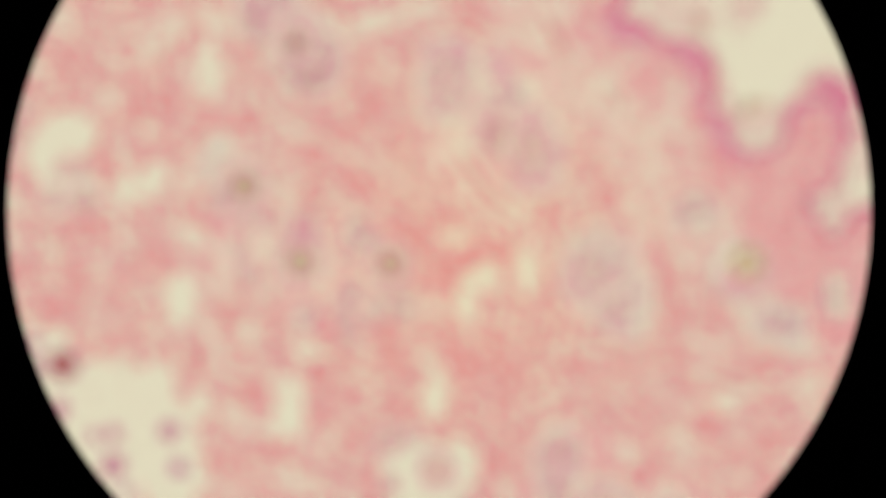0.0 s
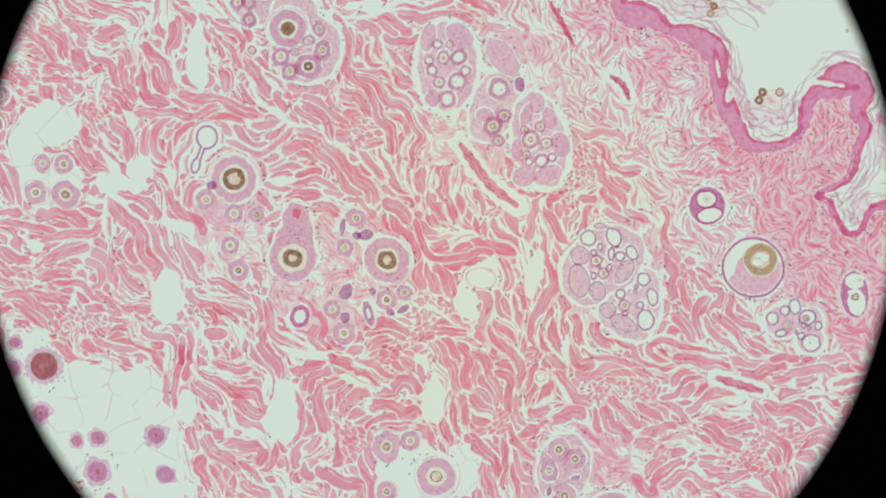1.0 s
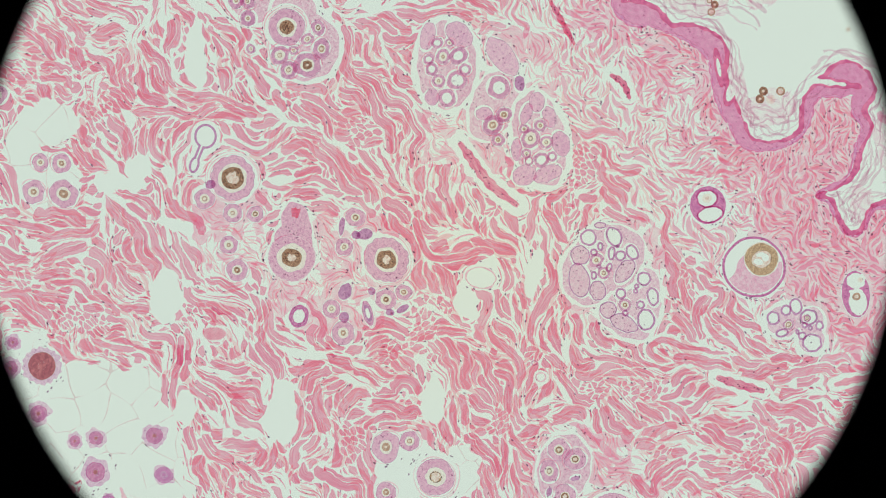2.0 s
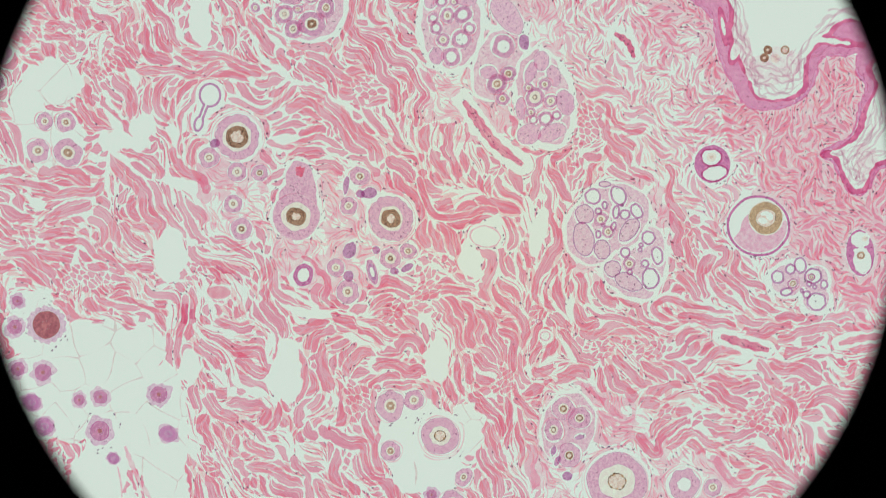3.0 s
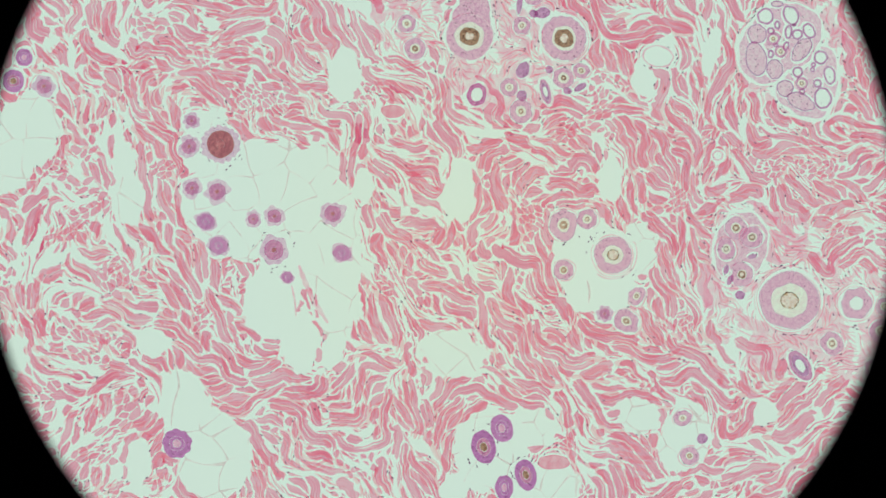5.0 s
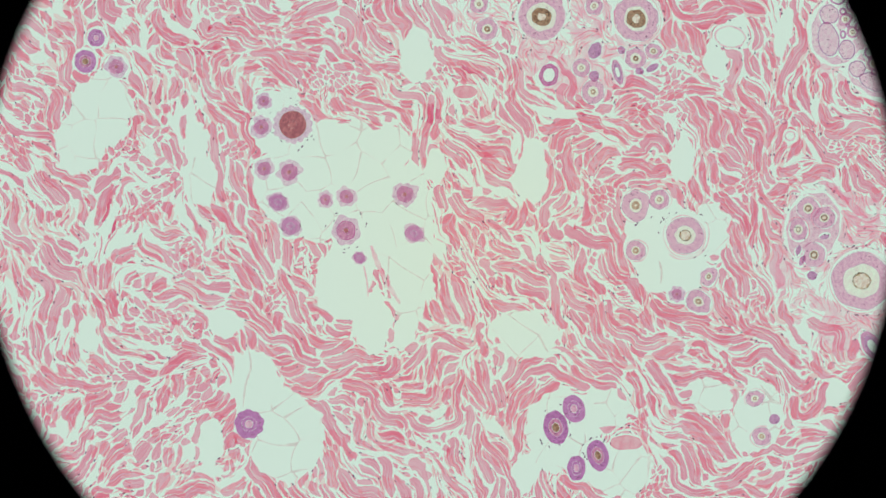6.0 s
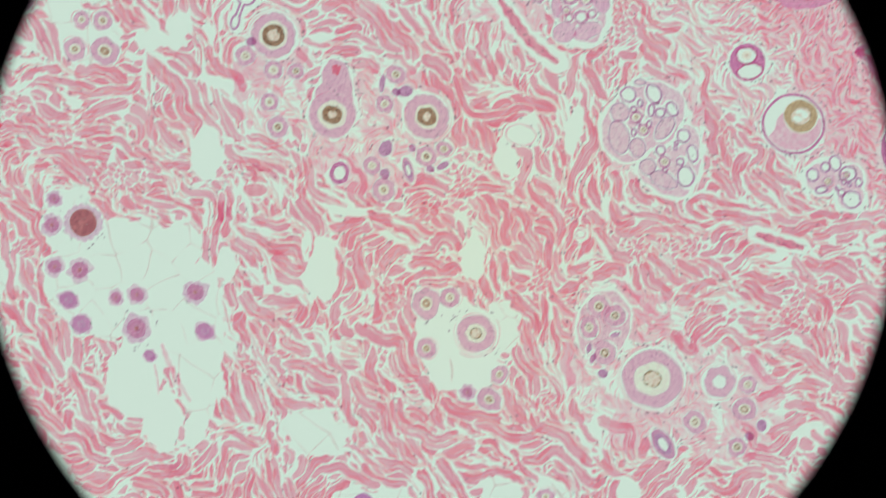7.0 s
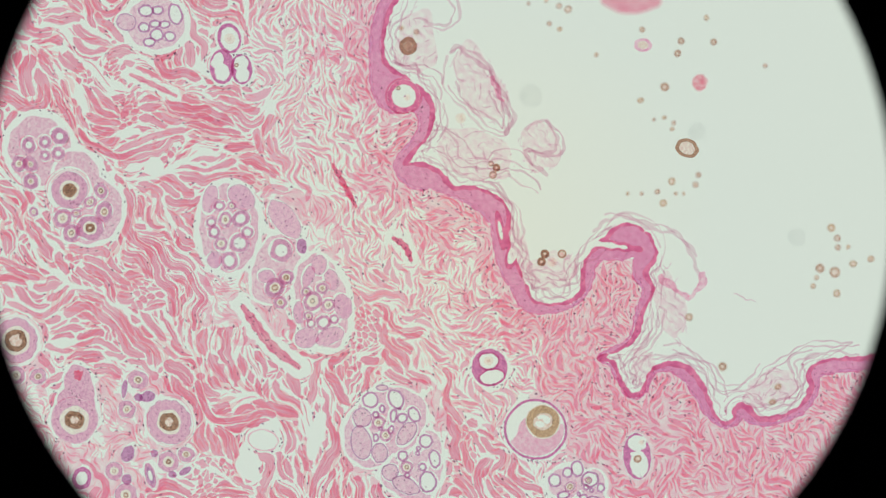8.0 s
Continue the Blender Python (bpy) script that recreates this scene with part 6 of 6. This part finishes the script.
def lay_one(x, y, width, length, gap, taper=False):
    """One strand, as wide as the room beside it lets it be. Returns its points and its two flanks."""
    if not free(x, y):
        return None
    half = width * 0.11
    trail = {}
    pts = grow(x, y, half, length * 0.5, -1, trail)[::-1] + [(x, y)] + grow(x, y, half, length * 0.5, 1, trail)
    n = len(pts)
    if n < 3:
        return None
    p = np.array(pts)
    d = np.gradient(p, axis=0)
    d /= np.maximum(np.linalg.norm(d, axis=1, keepdims=True), 1e-9)
    flanks = []
    for (px, py), (ux, uy) in zip(pts, d):
        flanks.append((reach(px, py, -uy, ux, width * 0.68 + gap) - gap, reach(px, py, uy, -ux, width * 0.68 + gap) - gap))
    flanks = np.maximum(np.array(flanks), 0.05)
    even = flanks.copy()
    even[1:-1] = (flanks[:-2] + 2 * flanks[1:-1] + flanks[2:]) / 4
    flanks = np.minimum(flanks, even)
    tip, tail = (r.uniform(0.6, 2.2), r.uniform(0.6, 2.2)) if r.random() < 0.45 and not taper else (r.uniform(2.0, 6.0), r.uniform(2.0, 6.0))
    for t in range(n):
        k = min(1.0, 0.2 + t / tip, 0.2 + (n - 1 - t) / tail)
        flanks[t] *= k * np.array([r.uniform(0.84, 1.0), r.uniform(0.84, 1.0)])
    if flanks.sum(1).mean() < 0.13:
        return None
    for (px, py), (ux, uy), (l, q) in zip(pts, d, flanks):
        m = (l - q) / 2
        stamp(px - uy * m, py + ux * m, (l + q) / 2 + max(gap, 0.0) * 0.5)
    return p, d, flanks


def reserve(tries, lo, hi, wide, slabs=False):
    """Clefts that stay empty between the bundles."""
    for _ in range(tries):
        x, y = r.uniform(GX0 + 2, GX1 - 2), r.uniform(GY0 + 2, GY1 - 2)
        i, j = int((y - GY0) / CELL), int((x - GX0) / CELL)
        if taken[i, j] or r.random() < FINENESS[i, j] * 0.75 or (slabs and r.random() > SLABS[i, j]):
            continue
        length = r.uniform(lo, hi)
        pts = grow(x, y, 0.05, length * 0.5, -1)[::-1] + [(x, y)] + grow(x, y, 0.05, length * 0.5, 1)
        n, w = len(pts), r.uniform(0.25, 1.0) * wide
        for t, (px, py) in enumerate(pts):
            stamp(px, py, max(0.08, w * math.sin(math.pi * (t + 0.5) / n) ** 0.7 * (0.75 + 0.25 * math.sin(t * 0.7 + x))), cleft)


def wander(n, step, amount):
    """A smooth random line of n values."""
    knots = [r.uniform(-amount, amount) for _ in range(int(n / step) + 3)]
    t = np.arange(n) / step
    i = t.astype(int)
    u = t - i
    u = u * u * (3 - 2 * u)
    k = np.array(knots)
    return k[i] * (1 - u) + k[i + 1] * u


def fascicles(p, d, flanks, thick):
    """A bundle as the strands that lie side by side in it, with thin clefts between them that open and close."""
    n = len(p)
    total = flanks.sum(1)
    k = max(1, int(round(float(total.mean()) / thick)))
    if k == 1 or n < 5:
        return [(p, d, flanks)]
    share = np.cumsum([0.0] + [r.uniform(0.55, 1.5) for _ in range(k)])
    share /= share[-1]
    cuts = [np.full(n, share[i]) + (wander(n, 6.0, 0.3 / k) if 0 < i < k else 0.0) for i in range(k + 1)]
    gaps = [np.maximum(0.02, r.uniform(0.07, 0.15) + wander(n, 4.0, 0.13)) / 2 for _ in range(k + 1)]
    out = []
    for i in range(k):
        lo = -flanks[:, 1] + cuts[i] * total + (gaps[i] if i else 0.0)
        hi = -flanks[:, 1] + cuts[i + 1] * total - (gaps[i + 1] if i < k - 1 else 0.0)
        a, b = r.choice([0, 0, 0, 1, 2]), n - r.choice([0, 0, 0, 1, 2])
        mid, half = ((lo + hi) / 2)[a:b], np.maximum((hi - lo) / 2, 0.03)[a:b]
        if b - a < 3 or half.mean() < 0.09:
            continue
        out.append((p[a:b] + np.stack([-d[a:b, 1], d[a:b, 0]], 1) * mid[:, None], d[a:b], np.stack([half, half], 1)))
    return out


def lay(tries, width, lo, hi, gap, beside=True, thick=0.85):
    queue = []
    done = 0
    while done < tries:
        done += 1
        if queue and r.random() < 0.85:
            x, y = queue.pop(r.randrange(max(0, len(queue) - 40), len(queue)))
        else:
            x, y = r.uniform(GX0 + 2, GX1 - 2), r.uniform(GY0 + 2, GY1 - 2)
        if not free(x, y):
            continue
        i, j = int((y - GY0) / CELL), int((x - GX0) / CELL)
        fine = FINENESS[i, j]
        loose = LOOSE[i, j] + r.uniform(-0.2, 0.2) > 0.5
        if (width > 1.4 and (loose or fine > 0.5)) or (width < 0.6 and r.random() < 0.55 * SLABS[i, j]):
            continue
        w = width * r.uniform(0.55, 1.35) * (1 - 0.25 * fine) * (0.55 if loose else 1.0)
        w *= 1 + 0.25 * SLABS[i, j]
        length = r.uniform(lo, hi) * (1 - 0.3 * SLABS[i, j]) * (1 - 0.5 * fine)
        g = gap * r.choice([0.3, 0.35, 0.4, 0.5, 0.6, 0.8, 1.2, 2.4]) * (1 + 0.7 * (fine > 0.45))
        got = lay_one(x, y, w, max(length, 1.5 + 1.5 * SLABS[i, j]), g * (1.3 if loose else 1.0), fine > 0.45)
        if got is None:
            continue
        p, d, flanks = got
        for one in fascicles(p, d, flanks, thick * r.uniform(0.7, 1.35)):
            fibres.append((*one, 2 if loose else 1 if fine > 0.45 else 0))
        if beside:
            for t in range(1, len(p) - 1, 6):
                for side in (1, -1):
                    off = flanks[t][0 if side > 0 else 1] + g + w * 0.45
                    queue.append((p[t][0] - d[t][1] * off * side, p[t][1] + d[t][0] * off * side))


# bundles cut across: patches of many-sided pieces with thin clefts between them
cut_pieces = []


def cut_patches(mask, pitch, stretch, lean):
    c, q = math.cos(radians(lean)), math.sin(radians(lean))

    def out(a, b):
        return a * stretch * c - b * q, a * stretch * q + b * c
    n = int(260 / pitch)
    seats = {(i, j): ((i + r.uniform(-0.5, 0.5)) * pitch, (j + r.uniform(-0.5, 0.5)) * pitch) for i in range(-n // 2, n // 2) for j in range(-n, n) if r.random() < 0.9}
    for (i, j), (sa, sb) in seats.items():
        x, y = out(sa, sb)
        gi, gj = int((y - GY0) / CELL), int((x - GX0) / CELL)
        if not (0 <= gi < NYG and 0 <= gj < NXG) or not mask[gi, gj] or not free(x, y) or r.random() < 0.06:
            continue
        seam = r.uniform(0.04, 0.11)
        poly = [(sa - 2, sb - 2), (sa + 2, sb - 2), (sa + 2, sb + 2), (sa - 2, sb + 2)]
        for di in range(-2, 3):
            for dj in range(-2, 3):
                o = seats.get((i + di, j + dj))
                if o is None or (di == 0 and dj == 0) or len(poly) < 3:
                    continue
                ux, uy = o[0] - sa, o[1] - sb
                m = max(math.hypot(ux, uy), 1e-6)
                ux, uy, reach_to = ux / m, uy / m, m / 2 - seam
                cut = []
                for (ax, ay), (bx, by) in zip(poly, poly[1:] + poly[:1]):
                    fa, fb = (ax - sa) * ux + (ay - sb) * uy - reach_to, (bx - sa) * ux + (by - sb) * uy - reach_to
                    if fa <= 0:
                        cut.append((ax, ay))
                    if (fa < 0) != (fb < 0):
                        t = fa / (fa - fb)
                        cut.append((ax + t * (bx - ax), ay + t * (by - ay)))
                poly = cut
        poly = [out(*v) for v in poly]
        if len(poly) < 3 or not all(free(px * 0.85 + x * 0.15, py * 0.85 + y * 0.15) for px, py in poly):
            continue
        soft_poly = []
        for (ax, ay), (bx, by) in zip(poly, poly[1:] + poly[:1]):
            soft_poly += [(0.78 * ax + 0.22 * bx, 0.78 * ay + 0.22 * by), (0.22 * ax + 0.78 * bx, 0.22 * ay + 0.78 * by)]
        n, turn = len(soft_poly), ANGLE[gi, gj]
        low = Z0 + 0.02 + 0.1 * r.random()
        verts = [(px, py, low) for px, py in soft_poly] + [(x + 0.82 * (px - x), y + 0.82 * (py - y), low + 0.24) for px, py in soft_poly]
        faces = [tuple(range(n))[::-1], tuple(range(n, 2 * n))] + [(k, (k + 1) % n, n + (k + 1) % n, n + k) for k in range(n)]
        ct, st = math.cos(turn), math.sin(turn)
        uvs = [((vx - x) * ct + (vy - y) * st, -(vx - x) * st + (vy - y) * ct, 0.0 if k < n else 1.0) for k, (vx, vy, _) in enumerate(verts)]
        cut_pieces.append((verts, faces, uvs))
        own.extend([(x, y, 0.42 * pitch)] + [(0.35 * x + 0.65 * px, 0.35 * y + 0.65 * py, 0.24 * pitch) for px, py in poly])


# towards one side the bundles are thick, loose and cut across
loose_x = -87.8
SLABS = np.clip((loose_x - XX + 6.0 * value_noise(14.0, 41)) / 10.0, 0, 1)
own = []
reserve(640, 6.0, 22.0, 0.55)
reserve(380, 4.0, 14.0, 0.9, True)
reserve(460, 3.0, 11.0, 1.25)
across = value_noise(7.5, 7) + 0.55 * value_noise(3.4, 17)
way = value_noise(16.0, 19)
coarse = FINENESS < 0.35
for lean, mask in ((35, way > 0.12), (-40, way < -0.12), (92, abs(way) <= 0.12)):
    cut_patches((across > 0.74) & coarse & mask & (SLABS < 0.5), 0.95, 1.7, lean)
    cut_patches((across > 0.66) & mask & (SLABS >= 0.5), 1.15, 1.9, lean)
for x, y, rad in own:
    stamp(x, y, rad)
lay(30000, 1.75, 10.0, 34.0, 0.26, True, 0.95)
lay(40000, 1.0, 5.0, 20.0, 0.2)
lay(80000, 0.62, 2.5, 10.0, 0.14)
lay(60000, 0.42, 1.5, 6.0, 0.14, False)
keep_clefts[0] = False
lay(9000, 0.2, 3.0, 12.0, 0.10, False)
# a paler layer deeper in the section, which shows through here and there
upper_count = len(fibres)
taken = BLOCK | (value_noise(3.6, 33) + 0.6 * value_noise(1.3, 34) > 0.30 + 0.25 * NEAR_EDGE) | (cleft & (value_noise(8.0, 35) > -0.1) & (NEAR_EDGE < 0.5))
ANGLE = ANGLE + radians(34) * value_noise(5.0, 31) + radians(26) * value_noise(1.8, 32)
lay(22000, 0.9, 4.0, 16.0, 0.25)
lay(40000, 0.5, 1.5, 7.0, 0.15, False)
fibres[upper_count:] = [(p, d, flanks, 3) for p, d, flanks, _ in fibres[upper_count:]]


def strand(f):
    """The mesh of one collagen strand."""
    p, d, flanks = f[:3]
    low = (0.07 if f[3] == 3 else Z0 + 0.02) + 0.10 * ((p[0][0] * 7.3 + p[0][1] * 3.1) % 1.0)
    run = np.arange(len(p)) * STEP
    verts, faces, uvs = [], [], []
    for i in range(len(p)):
        l, q = flanks[i]
        for k, z, full in ((-q, low, 0.0), (-0.74 * q, low + 0.24, 1.0), (0.74 * l, low + 0.24, 1.0), (l, low, 0.0)):
            verts.append((p[i, 0] - d[i, 1] * k, p[i, 1] + d[i, 0] * k, z + 0.012 * ((7 * i) % 13) / 13 + 0.0011 * i + 0.01 * k))
            uvs.append((run[i], k, full))
    for i in range(len(p) - 1):
        a, b = 4 * i, 4 * i + 4
        for j in range(4):
            q = (j + 1) % 4
            faces.append((a + j, a + q, b + q, b + j))
    faces += [(3, 2, 1, 0), tuple(4 * (len(p) - 1) + j for j in range(4))]
    return verts, faces, uvs


# the stretches of bundles that are stained red
red_spots = [thing("red_bundle", x, y, "bright red stained stretch of collagen among pink fibres", "stain spot", "red spots") for x, y, _, _ in red_places]
upper, red_count = [], [0] * len(red_places)
for p, d, flanks, kind in fibres[:upper_count]:
    rest = [(0, len(p))]
    for k, (x, y, a, b) in enumerate(red_places):
        near = np.nonzero(np.hypot((p[:, 0] - x) / (1.35 * a), (p[:, 1] - y) / (1.35 * b)) < 1.0)[0]
        if len(near) and near[-1] - near[0] >= 1 and rest == [(0, len(p))]:
            lo, hi = max(0, near[0] - 1), min(len(p), near[-1] + 2)
            verts, faces, uvs = strand((p[lo:hi], d[lo:hi], flanks[lo:hi], kind))
            part("red_strand", mesh_of("red_strand", ([(vx - x, vy - y, vz) for vx, vy, vz in verts], faces, uvs), BLOOD), red_spots[k])
            red_count[k] += 1
            rest = [(0, lo + 1), (hi - 1, len(p))]
    upper += [(p[lo:hi], d[lo:hi], flanks[lo:hi], kind) for lo, hi in rest if hi - lo >= 2]
for k, (x, y, a, b) in enumerate(red_places):
    if red_count[k] == 0:
        part("clot", mesh_of("clot", ring((a, b, 0, wobble(k + 40, 0.2)), None, 32, 0.5, 0.6), RED), red_spots[k])
fibres[:upper_count] = upper
upper_count = len(upper)

dermis = thing("collagen_network", 0, 0, "wavy pink collagen bundles with white clefts between them", "connective tissue", "", "stuff")


def in_walk(f):
    """The stretch of the section that stays longest in view."""
    m = f[0][len(f[0]) // 2]
    return abs(m[0] + 10) < 70 and abs(m[1] + 5) < 45


order = sorted(range(upper_count), key=lambda i: -fibres[i][2].sum() * (1.0 if in_walk(fibres[i]) else 0.05))
singles = set(order[:300])
for fine, mat, name in ((0, COLLAGEN, "coarse_bundles"), (1, FINE, "fine_bundles"), (2, WISP, "loose_fibres"), (3, UNDER, "deep_fibres")):
    rest = [strand(f) for i, f in enumerate(fibres) if f[3] == fine and i not in singles]
    tagged(part(name, mesh_of(name, joined(rest), mat), dermis), kind="stuff")
tagged(part("cut_bundles", mesh_of("cut_bundles", joined(cut_pieces), COLLAGEN), dermis), kind="stuff")
for i in sorted(singles):
    f = fibres[i]
    part("collagen_bundle", mesh_of("collagen_bundle", strand(f), (COLLAGEN, FINE, WISP)[f[3]]), dermis)

# ---- nuclei of the connective tissue ----
spots = []
for pts, d, flanks, fine in fibres:
    if r.random() < (0.24 if fine in (1, 2) else 0.08 if fine == 3 else 0.30):
        k = r.randrange(len(pts))
        off = flanks[k][0] + 0.08
        spots.append((pts[k][0] - d[k][1] * off, pts[k][1] + d[k][0] * off, math.atan2(d[k][1], d[k][0])))
# flattened nuclei in the capsules of follicles and glands
for x, y, a, b, turn in keep_out:
    if max(a, b) < 3.0:
        continue
    for _ in range(int(1.9 * (a + b))):
        t, far, w = r.uniform(0, 6.28), r.uniform(0.15, 1.5), radians(turn)
        u, v = (a + far) * math.cos(t), (b + far) * math.sin(t)
        du, dv = -(a + far) * math.sin(t), (b + far) * math.cos(t)
        px, py = x + u * math.cos(w) - v * math.sin(w), y + u * math.sin(w) + v * math.cos(w)
        if all(((px - ox) * math.cos(radians(ot)) + (py - oy) * math.sin(radians(ot))) ** 2 / oa ** 2
               + ((py - oy) * math.cos(radians(ot)) - (px - ox) * math.sin(radians(ot))) ** 2 / ob ** 2 > 1.0 for ox, oy, oa, ob, ot in keep_out):
            spots.append((px, py, math.atan2(dv, du) + w + r.gauss(0, 0.25)))
seen = set()
for _ in range(900):
    k = r.randrange(len(edge_path) - 1)
    e = edge_path[k + 1] - edge_path[k]
    m = math.hypot(e[0], e[1])
    off = edge_path[k][2] + abs(r.gauss(0, 4.5)) + 0.4
    x, y = edge_path[k][0] + e[1] / m * off, edge_path[k][1] - e[0] / m * off
    if (int(x / 1.6), int(y / 1.6)) not in seen:
        seen.add((int(x / 1.6), int(y / 1.6)))
        spots.append((x, y, math.atan2(e[1], e[0]), off))
spots = [p for p in spots if GX0 < p[0] < GX1 and GY0 < p[1] < GY1 and es[int((p[1] - GY0) / CELL), int((p[0] - GX0) / CELL)] < 0
         and (len(p) < 4 or abs(ed[int((p[1] - GY0) / CELL), int((p[0] - GX0) / CELL)] - p[3]) < 0.4)]
thing("cell_nuclei", 0, 0, "small dark violet cell nuclei scattered between the fibres", "cell nuclei", "", "stuff",
      mesh_of("cell_nuclei", joined(specks(spots, 0.265, 33))[:2], NUCLEUS))


# ---- the slide is pushed about under the lens: seconds, millimetres ----
def motions():
    glide = [(0.0, 0.2, -0.9), (0.5, 0.1, -0.9), (0.9, 0.1, -0.2), (1.3, 0, 0), (2.65, 0, 0.2), (2.8, -0.1, 1.8), (2.9, 0.4, 4.3), (3.0, 0.9, 8.4), (3.2, 2.7, 13.5), (3.4, 6.4, 14.9),
             (3.6, 11.0, 15.0), (3.8, 15.3, 16.0), (4.0, 19.8, 19.3), (4.2, 23.4, 28.2), (4.4, 26.1, 34.1), (4.6, 29.5, 38.0), (4.8, 32.8, 41.7), (5.0, 36.2, 45.2), (5.2, 41.1, 46.7),
             (5.7, 49.0, 48.7), (6.05, 51.0, 49.2), (6.3, 48.2, 48.9), (6.5, 38.7, 47.0), (6.7, 25.9, 41.4), (6.9, 14.1, 35.4)]
    glide += [(7.0, 8.2, 29.2), (7.1, -0.4, 17.7), (7.2, -5.6, 12.5), (7.3, -10.2, 8.3), (7.4, -17.2, 2.2), (7.5, -31.0, -9.8), (7.6, -41.5, -20.3), (7.7, -44.2, -26.4),
              (7.8, -44.4, -29.6), (7.9, -44.4, -32.0), (8.0, -44.4, -33.1)]
    for ob in moving:
        x, y, z = ob.location
        walk(ob, [(t, pose(x + dx * MM, y + dy * MM, z)) for t, dx, dy in glide])


motions()
